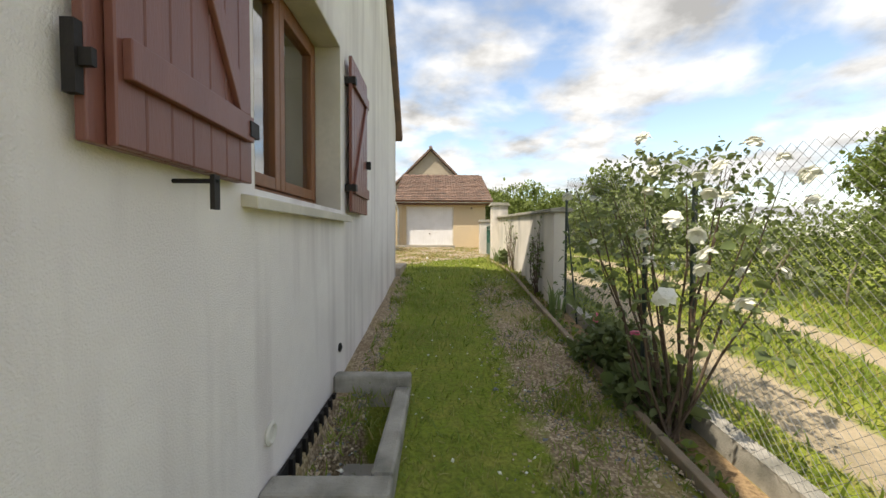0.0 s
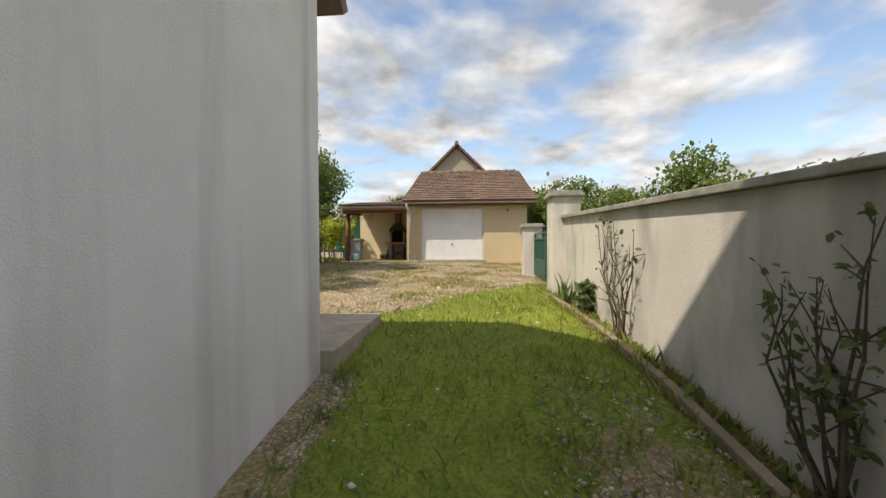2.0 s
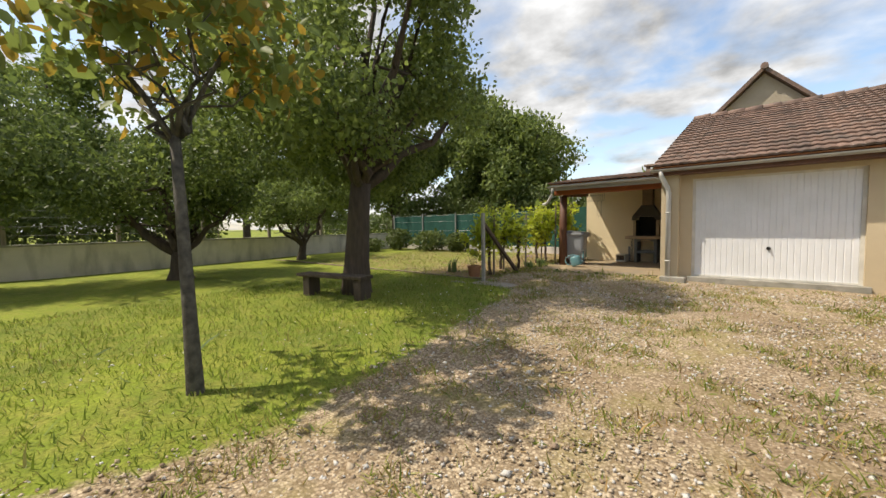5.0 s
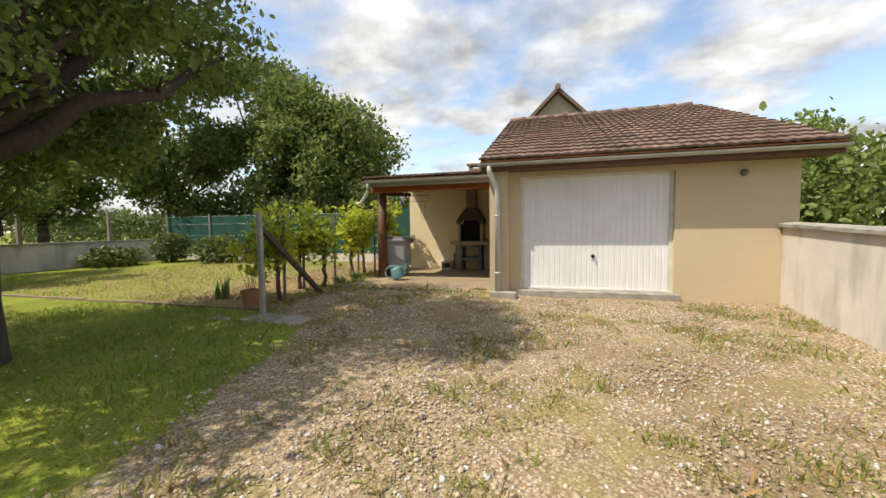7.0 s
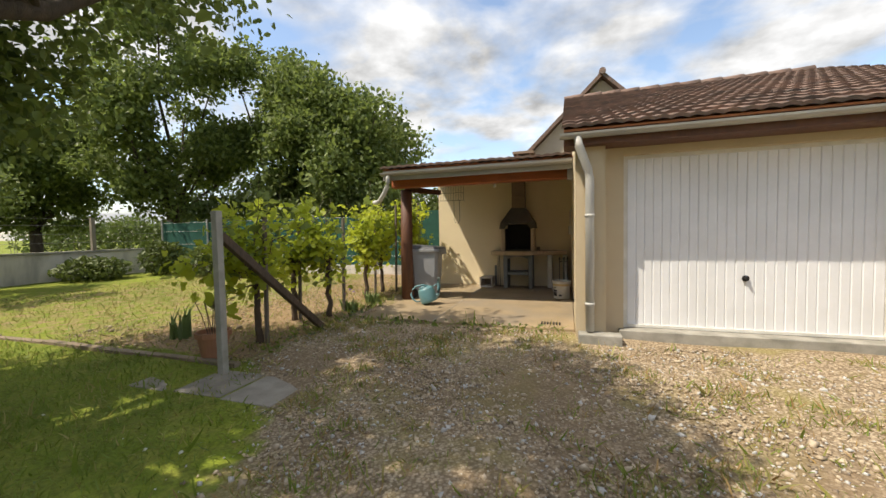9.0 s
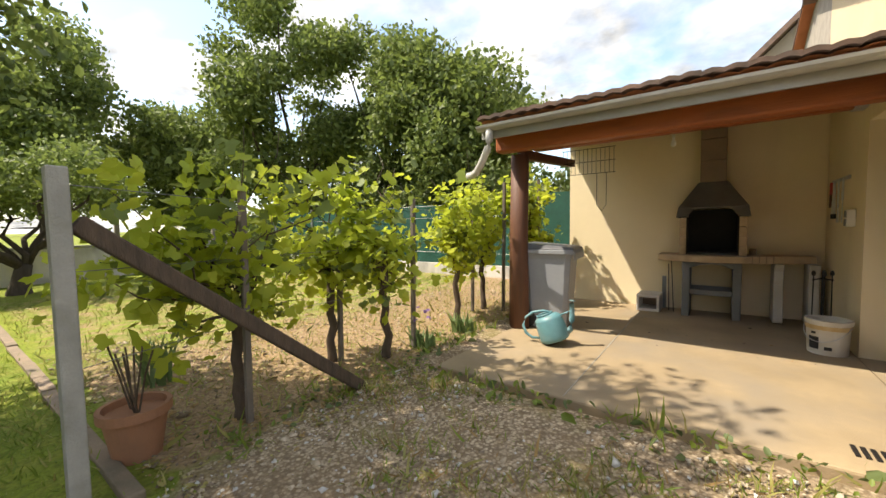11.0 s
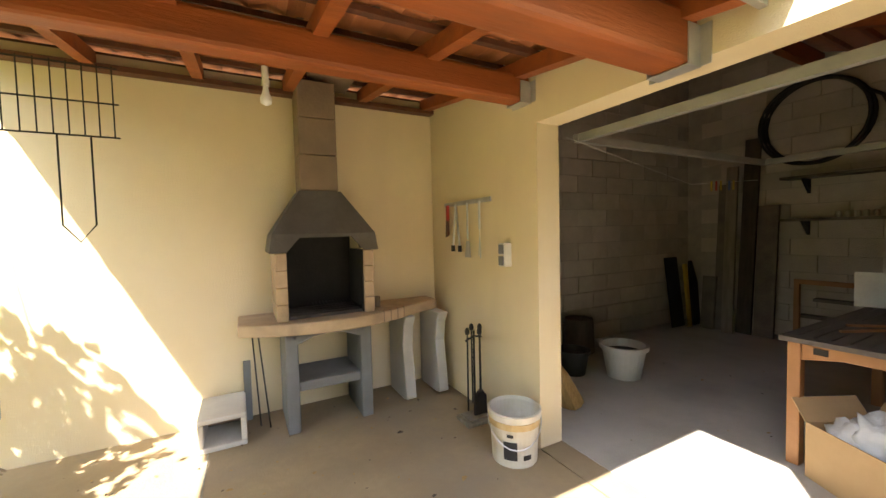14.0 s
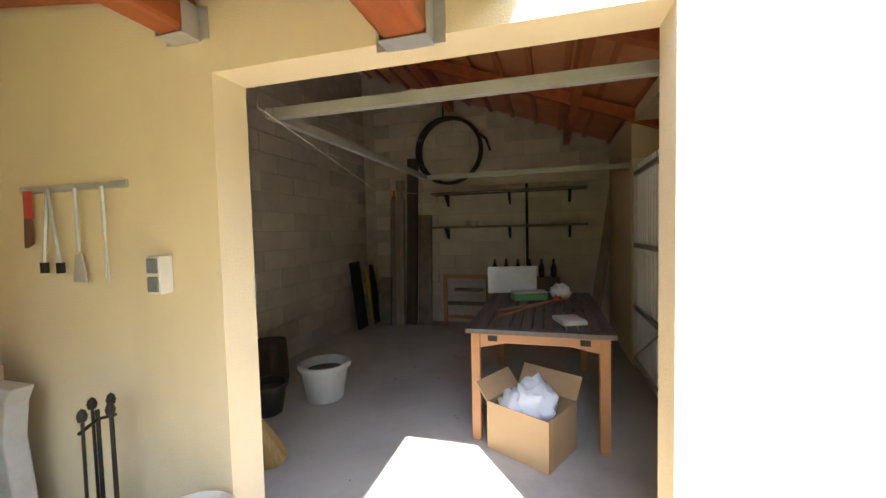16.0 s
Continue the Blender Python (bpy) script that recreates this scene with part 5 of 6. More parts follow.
# vines on stakes
def vine(x, y, h, seed, leaves, stake=(0.07, 0.02), south=0.5):
    rnd = random.Random(seed)
    z = float(ground_z(x, y))
    t = thing("grape_vine", (x, y, z), "yellow-green grape vine trained up a wooden stake", "vine", "grape vines")
    sx, sy = stake
    B().add([(sx + a * 0.019 + c * 0.03, sy + b * 0.019, zz) for zz, c in ((-0.1, 0), (h, 1)) for a, b in ((-1, -1), (1, -1), (1, 1), (-1, 1))],
            [(3, 2, 1, 0), (4, 5, 6, 7), (0, 1, 5, 4), (1, 2, 6, 5), (2, 3, 7, 6), (3, 0, 4, 7)]).ob("stake", M_GREYW, t, bevel=0.005)
    b = B()
    head = Vector((rnd.uniform(-0.08, 0.06), rnd.uniform(-0.08, 0.08), rnd.uniform(0.68, 0.85)))
    b.tube(limb_points((0, 0, -0.05), head, 8, 0.028, rnd), [0.05, 0.042, 0.036, 0.038, 0.034, 0.036, 0.034, 0.03], 9)
    ends = []
    for k in range(16):
        e = Vector((rnd.uniform(-0.32, 0.28), rnd.uniform(-south, 0.5), rnd.uniform(0.85, h + 0.2) if k > 2 else rnd.uniform(0.5, 0.75)))
        pts = limb_points(head, e, 7, 0.11, rnd)
        b.tube(pts, [0.015, 0.012, 0.009, 0.007, 0.005, 0.003, 0.002], 5)
        ends += pts[2:] + ([pts[-1], pts[-2]] if k > 2 else [])
    for k in range(2):
        e = Vector((rnd.uniform(-0.4, 0.3), rnd.uniform(-0.4, 0.4), h + rnd.uniform(0.25, 0.5)))
        b.tube(limb_points(head + Vector((0, 0, 0.4)), e, 5, 0.08, rnd), [0.008, 0.006, 0.004, 0.003, 0.002], 5)
    b.ob("stem", M_VINE, t, smooth=True)
    e = np.array(ends)
    pos = e[RNG.integers(0, len(e), leaves)] + RNG.normal(0, 0.085, (leaves, 3))
    scatter("foliage", *LOBED, turns(leaves, 0.066, 0.7, 0.35), pos, [L_VINE, L_OAK], t, (RNG.random(leaves) < 0.16).astype(int), kind="stuff")


for k, (x, y, h, n, st, so) in enumerate(((-5.66, 18.87, 1.45, 1000, (0.11, 0.0), 0.75), (-5.92, 19.80, 1.4, 700, (0.05, 0.05), 0.5), (-5.60, 20.15, 1.45, 700, (0.04, 0.33), 0.5), (-5.78, 21.60, 1.45, 900, (-0.1, 0.5), 0.5), (-5.85, 22.35, 1.75, 1000, (0.3, 0.02), 0.5), (-5.50, 23.2, 1.85, 1100, (0.06, 0.1), 0.5))):
    vine(x, y, h, 60 + k, n, st, so)


def trellis_end():
    t = thing("trellis_end_post", (-5.27, 18.03, 0.78), "grey concrete vineyard end post with a wooden strut", "post")
    B().box(-0.034, 0.034, -0.034, 0.034, -0.1, 1.52).ob("post", M_CPOST, t, bevel=0.008)
    B().box(-0.035, 0.035, 0, 2.02, -0.04, 0.04, m=pose(-0.03, 0.05, 1.30, -39, 0, 1)).ob("strut", M_VINE, t, bevel=0.01)
    w = B()
    for z in (0.7, 1.1, 1.45):
        w.tube([(0, 0.04, z), (-0.35, 1.0, z - 0.02), (-0.5, 4.6, z)], 0.002, 4)
    w.ob("wire", M_WIRE, t)


trellis_end()
pot = thing("terracotta_pot", (-5.75, 18.35, 0.80), "weathered terracotta pot with dry stems", "plant pot")
B().lathe([(0.0, 0.0), (0.11, 0.0), (0.15, 0.24), (0.17, 0.24), (0.17, 0.29), (0.145, 0.29), (0.14, 0.25), (0, 0.24)], n=24).ob("pot", M_POTT, pot, smooth=False)
ds = B()
for k in range(7):
    ds.tube([(0.02 * k - 0.06, 0, 0.22), (0.03 * k - 0.1, 0.04 * (k % 3 - 1), 0.45), (0.05 * k - 0.16, 0.07 * (k % 3 - 1), 0.62 - 0.03 * (k % 2))], 0.005, 4)
ds.ob("stem", M_VINE, pot)

# edging and pavers
edge = thing("garden_edging", (-5.3, 18.22, 0.78), "low dark concrete edging of the vegetable garden", "edging", kind="structure")
me = B().box(-0.98, 0, -0.04, 0.04, -0.12, 0.06).ob("edging_stone", M_EDGE, edge, bevel=0.01)
for k in range(1, 10):
    piece("edging_stone", me.data, edge, pose(-k, 0, -0.005 * (k % 2), 0, 0.4 * (k % 3 - 1), 0.5 * (k % 2)))
path = thing("paver_path", (-4.35, 17.85, 0.79), "row of worn square concrete pavers in the grass", "paving", kind="structure")
me = B().box(-0.49, 0, -0.25, 0.25, -0.06, 0.012).ob("paver", M_PAVER, path, bevel=0.01)
for k in range(1, 9):
    piece("paver", me.data, path, pose(-k * 0.515, 0.02 * (k % 2), -0.004 * k if k > 1 else 0, 0, 0.5 * (k % 3 - 1), 1.5 * (k % 2)))

# ---- fences and the low wall ----
lw = thing("wall_low", (-16.2, 4, 0.5), "low stained concrete wall with a flat coping", "garden wall", kind="structure")
B().box(-0.1, 0.1, 0, 22, -0.4, 1.15).ob("wall", M_WALLG, lw)
B().box(-0.14, 0.14, 0, 22, 1.15, 1.21).ob("coping", M_CAP, lw)
pf = thing("post_fence", (-16.2, 4, 1.71), "concrete fence posts with plain wire on the low wall", "fence")
me = B().box(-0.05, 0.05, -0.05, 0.05, 0, 1.0).ob("post", M_STAKE, pf)
for k in range(1, 10):
    piece("post", me.data, pf, Matrix.Translation((0, k * 2.4, 0)))
w = B()
for z in (0.25, 0.5, 0.75, 0.95):
    w.tube([(0, 0, z), (0, 21.7, z)], 0.004, 4)
w.ob("wire", M_WIRE, pf)


def screen_fence():
    f = thing("screen_fence", (-10.6, 25.3, 0.86), "dark green mesh screen on a concrete-based garden fence", "fence")
    B().box(-5.6, 5.4, -0.08, 0.08, -0.3, 0.28).ob("base", M_WALLG, f)
    n = 60
    vs = [(-5.6 + 11 * i / n, 0.03 * math.sin(i * 1.3) + dy, z + 0.03 * math.sin(i * 0.9) * (z > 1)) for dy in (0, 0.012) for z in (0.29, 0.8, 1.3, 1.72) for i in range(n + 1)]
    m = n + 1
    fs = [(j * m + i, j * m + i + 1, (j + 1) * m + i + 1, (j + 1) * m + i) for j in (0, 1, 2) for i in range(n)]
    fs += [(4 * m + (j + 1) * m + i, 4 * m + (j + 1) * m + i + 1, 4 * m + j * m + i + 1, 4 * m + j * m + i) for j in (0, 1, 2) for i in range(n)]
    B().add(vs, fs).ob("screen", M_GREEN, f, smooth=True)
    me = B().tube([(0, -0.05, 0), (0, -0.05, 1.8)], 0.03, 8).ob("post", M_ZINC, f, (-5.5, 0, 0))
    for k in range(1, 6):
        piece("post", me.data, f, Matrix.Translation((-5.5 + k * 2.15, 0, 0)))
    w = B()
    for z in (0.55, 0.95, 1.4, 1.7):
        w.tube([(-5.6, -0.025, z), (5.4, -0.025, z)], 0.004, 4)
    w.ob("wire", M_ZINC, f)


screen_fence()
gp = thing("green_screen", (-5.2, 24.25, 0.86), "bright green screening panel beside the lean-to wall", "fence")
B().box(-0.9, 0.02, -0.01, 0.01, 0.0, 1.75).ob("panel", M_GREEN, gp)
B().tube([(-0.9, 0, -0.1), (-0.9, 0, 1.8)], 0.025, 8).tube([(0.0, -0.03, -0.1), (0.0, -0.03, 1.85)], 0.025, 8).ob("post", M_GATE, gp)

# ---- the house beyond ----
fh = thing("far_house", (-0.8, 33.5, 0.8), "cream house with a steep gabled roof beyond the garage", "house")
B().prism([(-4.2, -0.5), (4.2, -0.5), (4.2, 3.6), (0, 7.75), (-4.2, 3.6)], 0, 10, "y").ob("wall", M_FARW, fh)
fr = B()
for s in (1, -1):
    n = Vector((s * 4.15, 0, 4.2)).normalized() * 0.14
    p = [Vector(v) for v in ((0, -0.35, 7.80), (s * 4.6, -0.35, 3.26), (s * 4.6, 10.3, 3.26), (0, 10.3, 7.80))]
    q = [v + n for v in p]
    fr.add(p + q, [(0, 1, 2, 3), (7, 6, 5, 4), (0, 4, 5, 1), (1, 5, 6, 2), (2, 6, 7, 3), (3, 7, 4, 0)])
fr.ob("roof", M_TILE, fh)
B().tube([(0, -0.45, 7.95), (0, 10.3, 7.95)], 0.14, 8).ob("ridge", M_TILE, fh)
ap = thing("barbecue_flue_cap", (-3.12, 23.75, 3.30), "concrete flue cap above the lean-to roof", "chimney")
B().box(-0.17, 0.17, -0.17, 0.17, 0.1, 0.3).ob("stack", M_FLUE, ap, bevel=0.01)
B().box(-0.22, 0.22, -0.2, 0.2, 0.38, 0.43).box(-0.16, -0.11, -0.15, 0.15, 0.3, 0.38).box(0.11, 0.16, -0.15, 0.15, 0.3, 0.38).ob("cap", M_FLUE, ap)


# bench at the foot of the large tree
bench = thing("garden_bench", (-6.55, 15.1, 0.76), "weathered low wooden bench under the tree", "bench", rz=12)
B().box(-0.85, 0.75, -0.16, 0.0, 0.36, 0.42).box(-0.85, 0.75, 0.02, 0.16, 0.36, 0.42).ob("seat", M_BARK, bench, bevel=0.01)
for x in (-0.7, 0.55):
    B().box(x, x + 0.16, -0.14, 0.14, -0.03, 0.36).ob("leg", M_BARK, bench, bevel=0.01)


# ---- barbecue ----
def barbecue():
    q = thing("masonry_barbecue", (-3.24, 23.88, FLOOR), "cream and grey masonry barbecue with a sooty hood and flue", "barbecue")
    o = (-3.24, 23.88, FLOOR)
    g = B()
    for x in (-0.30, 0.22):
        g.box(x, x + 0.085, -0.46, -0.02, 0, 0.70)
    g.box(-0.215, 0.22, -0.44, -0.02, 0.28, 0.35)
    g.prism([(-0.30, 0.70), (-0.215, 0.62), (-0.1, 0.665), (0.0, 0.675), (0.1, 0.665), (0.22, 0.62), (0.305, 0.70)][::-1], -0.46, -0.36, "y")
    g.ob("stand", M_GREYC, q, bevel=0.012, label="grey concrete stand with a shelf")
    # curved worktop
    pts = []
    for k in range(25):
        u = k / 24
        x = -0.58 + u * 1.56
        pts.append((x, -0.36 - 0.20 * math.sin(math.pi * min(1, u * 1.25)) ** 0.8 + (0.14 * max(0, u - 0.8) / 0.2)))
    top = [(-0.58, -0.005), *pts, (0.98, -0.005)]
    B().prism(top, 0.70, 0.785, "z").ob("worktop", M_BRICKB, q, bevel=0.012)
    for k in (15, 16, 17, 18):
        x, y = pts[k]
        B().box(x - 0.004, x + 0.004, y - 0.004, y + 0.03, 0.705, 0.789).ob("joint", M_FLUE, q)
    for x in (-0.34, 0.27):
        for k in range(4):
            B().box(x, x + 0.075, -0.44, -0.02, 0.786 + k * 0.118, 0.786 + k * 0.118 + 0.114).ob("firebrick", M_BRICKB, q, bevel=0.006)
    B().box(-0.265, 0.27, -0.04, -0.012, 0.786, 1.36).box(-0.265, -0.255, -0.42, -0.04, 0.79, 1.26).box(0.26, 0.27, -0.42, -0.04, 0.79, 1.26).ob("firebox", M_SOOT_DARK, q)
    B().box(-0.25, 0.255, -0.40, -0.05, 0.787, 0.81).ob("ash_bed", M_ASH, q)
    gr = B()
    for k in range(13):
        gr.tube([(-0.08 + k * 0.026, -0.42, 0.83), (-0.06 + k * 0.026, -0.12, 0.85)], 0.003, 4)
    for k in range(4):
        gr.tube([(-0.09, -0.40 + k * 0.08, 0.832), (0.25, -0.40 + k * 0.08, 0.835)], 0.003, 4)
    gr.ob("grill", M_IRON, q)
    # hood: arched front, tapering to the flue
    zb, zt = 1.26, 1.70
    h = B()
    wb, wt, db, dt = 0.375, 0.15, 0.47, 0.30
    h.add([(-wb, -db, zb), (-0.265, -db, zb), (-0.18, -db + 0.005, zb + 0.10), (0.18, -db + 0.005, zb + 0.10), (0.265, -db, zb), (wb, -db, zb), (wb, -0.01, zb), (-wb, -0.01, zb),
           (-wt, -dt, zt), (wt, -dt, zt), (wt, -0.01, zt), (-wt, -0.01, zt), (-wb + 0.02, -db + 0.005, zb + 0.125), (wb - 0.02, -db + 0.005, zb + 0.125), (wb - 0.02, -0.01, zb + 0.125), (-wb + 0.02, -0.01, zb + 0.125)],
          [(0, 1, 2, 12), (2, 3, 13, 12), (3, 4, 5, 13), (12, 13, 9, 8), (5, 6, 14, 13), (13, 14, 10, 9), (7, 0, 12, 15), (15, 12, 8, 11), (8, 9, 10, 11)])
    ho = h.ob("hood", M_HOOD, q)
    sd = ho.modifiers.new("thick", "SOLIDIFY")
    sd.thickness, sd.offset = 0.02, -1
    for k in range(3):
        B().box(-0.135, 0.135, -0.285, -0.012, zt + k * 0.27, zt + k * 0.27 + 0.266).ob("flue_block", M_FLUE, q, bevel=0.008)
    # white curved legs of the side shelf
    for x in (0.60, 0.90):
        prof = [(-0.33, 0.0), (-0.40, 0.02), (-0.37, 0.25), (-0.34, 0.45), (-0.37, 0.62), (-0.42, 0.70), (-0.02, 0.70), (-0.02, 0.0)]
        B().prism(prof, x, x + 0.09, "x").ob("side_leg", M_WLEG, q, bevel=0.01)


barbecue()

tin = thing("small_tin", (-2.83, 23.62, FLOOR + 0.787), "small rusty tin on the barbecue worktop", "tin")
B().lathe([(0, 0), (0.035, 0), (0.035, 0.08), (0.03, 0.08), (0.03, 0.01), (0, 0.01)], n=16).ob("body", M_FLUE, tin)
blk = thing("hollow_block", (-3.93, 23.66, FLOOR), "pale hollow concrete block on the slab by the wall", "concrete block")
fr = B().box(-0.14, 0.14, -0.2, 0.2, 0, 0.035).box(-0.14, 0.14, -0.2, 0.2, 0.185, 0.22).box(-0.14, -0.105, -0.2, 0.2, 0.035, 0.185).box(0.105, 0.14, -0.2, 0.2, 0.035, 0.185)
fr.ob("shell", M_WLEG, blk, bevel=0.008)
B().box(-0.105, 0.105, 0.12, 0.15, 0.035, 0.185).ob("web", M_FLUE, blk)
st = thing("iron_bars", (-3.70, 23.78, FLOOR), "thin iron bars leaning against the rear wall", "bar")
B().tube([(0, -0.1, 0), (-0.03, 0.09, 0.62)], 0.006, 6).ob("bar", M_IRON, st)
B().tube([(0.06, -0.16, 0), (0.0, 0.085, 0.75)], 0.006, 6).ob("bar", M_IRON, st)
B().box(-0.10, -0.05, 0.04, 0.055, 0, 0.45).ob("slat", M_GREYC, st)

# utensil rail
rail = thing("utensil_rail", (GX0 - 0.002, 22.93, 2.44), "steel wall rail with hanging barbecue tools", "rail")
B().box(-0.012, 0, 0, 0.70, 0, 0.035).ob("rail", M_STEEL, rail, bevel=0.003)


def tool(name, y, parts, m2=M_STEEL):
    t = new(name)
    t.parent = rail
    t.location = (-0.03, y, 0)
    for n, b, m in parts:
        b.ob(n, m, t)


tool("brush", 0.61, [("handle", B().box(-0.01, 0.01, -0.015, 0.015, -0.12, 0.01), M_RED), ("head", B().prism([(-0.012, -0.24), (0.03, -0.26), (0.022, -0.12), (-0.012, -0.12)], -0.008, 0.008, "x"), M_POST)])
tool("tongs", 0.47, [("arm", B().tube([(0, 0.0, 0.01), (0, 0.055, -0.34)], 0.009, 6), M_STEEL), ("arm", B().tube([(0, 0.0, 0.01), (0, -0.055, -0.34)], 0.009, 6), M_STEEL), ("tip", B().box(-0.01, 0.01, 0.04, 0.07, -0.38, -0.33), M_IRON), ("tip", B().box(-0.01, 0.01, -0.07, -0.04, -0.38, -0.33), M_IRON)])
tool("spatula", 0.29, [("handle", B().tube([(0, 0, 0.01), (0, 0, -0.28)], 0.008, 8), M_STEEL), ("blade", B().prism([(-0.02, -0.29), (0.02, -0.29), (0.042, -0.42), (-0.042, -0.42)][::-1], -0.003, 0.003, "x"), M_STEEL)])
tool("fork", 0.12, [("handle", B().tube([(0, 0, 0.01), (0, 0, -0.20)], 0.009, 8), M_STEEL), ("prong", B().tube([(0, 0, -0.2), (0, -0.01, -0.42)], 0.004, 5).tube([(0, 0, -0.22), (0, 0.012, -0.40)], 0.003, 5), M_STEEL)])

sock = thing("power_socket", (GX0 - 0.002, 22.74, 1.98), "weatherproof double power socket on the wall", "socket")
B().box(-0.06, 0, -0.035, 0.035, 0, 0.16).ob("housing", M_WHITED, sock, bevel=0.006)
B().box(-0.068, -0.06, -0.028, 0.028, 0.01, 0.072).ob("flap", M_GREYC, sock, bevel=0.003)
B().box(-0.068, -0.06, -0.028, 0.028, 0.088, 0.15).ob("flap", M_GREYC, sock, bevel=0.003)

# fireside set
fs = thing("fire_iron_set", (-2.32, 22.96, FLOOR), "wrought iron fireside tool set on a stand", "fire irons")
B().box(-0.11, 0.11, -0.09, 0.09, 0.0, 0.03).box(-0.085, 0.085, -0.065, 0.065, 0.03, 0.045).ob("base", M_STAKE, fs, bevel=0.006)
B().tube([(0, 0, 0.045), (0, 0, 0.66)], 0.008, 8).tube([(-0.08, -0.02, 0.60), (0, 0, 0.62), (0.08, 0.02, 0.60)], 0.007, 6).ob("stand", M_IRON, fs)
for x, y in ((-0.075, -0.03), (0.0, -0.075), (0.075, 0.03), (0.02, 0.06)):
    B().tube([(x, y, 0.10), (x * 0.95, y, 0.64)], 0.006, 6).lathe([(0, -0.03), (0.014, -0.02), (0.018, 0.0), (0.012, 0.02), (0, 0.03)], (x * 0.95, y, 0.67), 10).ob("tool", M_IRON, fs)
B().prism([(-0.05, 0.08), (0.05, 0.08), (0.045, 0.20), (0.02, 0.24), (-0.02, 0.24), (-0.045, 0.20)], -0.085, -0.065, "y").ob("shovel_blade", M_IRON, fs)
B().lathe([(0, 0.05), (0.035, 0.05), (0.045, 0.16), (0.015, 0.2), (0, 0.2)], (0.07, 0.03, 0), 12).ob("brush_head", M_POST, fs)

# paint bucket
bk = thing("paint_bucket", (-2.35, 22.47, FLOOR), "used white plastic paint bucket with a crusted rim", "bucket")
B().lathe([(0, 0.0), (0.135, 0.0), (0.148, 0.27), (0.16, 0.27), (0.162, 0.305), (0.150, 0.31), (0.143, 0.29), (0.130, 0.02), (0, 0.015)], n=32).ob("pail", M_BUCKET, bk)
B().lathe([(0.1495, 0.225), (0.1525, 0.225), (0.154, 0.262), (0.151, 0.262)], n=32).ob("paint_run", M_BUCKTOP, bk)
lb = B()
for a0, a1, z0, z1 in ((3.6, 4.15, 0.05, 0.16), (4.4, 4.75, 0.05, 0.08), (3.75, 4.0, 0.185, 0.205)):
    n = 8
    vs = [((0.1375 + 0.013 * z / 0.27 + 0.0035) * math.cos(a0 + (a1 - a0) * i / n), (0.1375 + 0.013 * z / 0.27 + 0.0035) * math.sin(a0 + (a1 - a0) * i / n), z) for z in (z0, z1) for i in range(n + 1)]
    lb.add(vs, [(i, i + 1, n + 2 + i, n + 1 + i) for i in range(n)])
lb.ob("label", M_INK, bk)
B().tube([(0.16 * math.cos(a), 0.16 * math.sin(a), 0.26 - 0.14 * math.sin((a - 2.6) / 3.1 * math.pi)) for a in (2.6 + k * 3.1 / 12 for k in range(13))], 0.004, 5).ob("handle", M_STEEL, bk)

# wheeled bin
bn = thing("wheeled_bin", (-4.78, 22.12, FLOOR), "grey wheeled rubbish bin with a dark lid", "bin", rz=96)
b = B()
sec = [(0.0, 0.19, 0.20), (0.05, 0.20, 0.215), (0.80, 0.235, 0.265), (0.86, 0.245, 0.28)]
rings = []
for z, w, d in sec:
    rings.append([(sx * w * cx, sy * d * cy, z) for sx, sy, cx, cy in ((-1, -1, 1, .8), (-1, -1, .8, 1), (1, -1, .8, 1), (1, -1, 1, .8), (1, 1, 1, .8), (1, 1, .8, 1), (-1, 1, .8, 1), (-1, 1, 1, .8))])
vs = [p for r in rings for p in r]
b.add(vs, [(i * 8 + k, i * 8 + (k + 1) % 8, (i + 1) * 8 + (k + 1) % 8, (i + 1) * 8 + k) for i in range(3) for k in range(8)] + [tuple(range(8))[::-1]])
b.ob("body", M_BINB, bn, bevel=0.01)
B().box(-0.275, 0.275, -0.31, 0.30, 0.86, 0.91).box(-0.26, 0.26, -0.325, -0.31, 0.80, 0.89).ob("rim", M_BINB, bn, bevel=0.012)
B().add([(-0.27, -0.32, 0.912), (0.27, -0.32, 0.912), (0.27, 0.31, 0.912), (-0.27, 0.31, 0.912), (-0.24, -0.28, 0.94), (0.24, -0.28, 0.94), (0.24, 0.27, 0.985), (-0.24, 0.27, 0.985)], [(3, 2, 1, 0), (4, 5, 6, 7), (0, 1, 5, 4), (1, 2, 6, 5), (2, 3, 7, 6), (3, 0, 4, 7)]).ob("lid", M_BIND, bn, bevel=0.012, label="dark grey hinged lid")
B().tube([(-0.24, 0.36, 0.93), (0.24, 0.36, 0.93)], 0.016, 8).box(-0.22, -0.18, 0.29, 0.37, 0.90, 0.935).box(0.18, 0.22, 0.29, 0.37, 0.90, 0.935).ob("handle", M_BINB, bn)
for x in (-0.24, 0.20):
    B().tube([(x, 0.22, 0.095), (x + 0.04, 0.22, 0.095)], 0.095, 16).ob("wheel", M_BLACK, bn)

# watering can
wc = thing("watering_can", (-4.46, 21.38, FLOOR), "teal plastic watering can standing on the slab by the bin", "watering can", rz=12)
TILT = pose(0, 0, 0.045, 0, -20, 0) @ Matrix.Diagonal((1, 1, 0.9, 1))


def teal(name, b, smooth_it=True):
    b.v = [tuple(TILT @ Vector(p)) for p in b.v]
    return b.ob(name, M_TEAL, wc, smooth=smooth_it)


teal("body", B().lathe([(0, 0), (0.125, 0.0), (0.142, 0.015), (0.146, 0.05), (0.142, 0.16), (0.134, 0.24), (0.128, 0.262), (0.10, 0.285), (0.06, 0.30), (0.0, 0.305)], n=32))
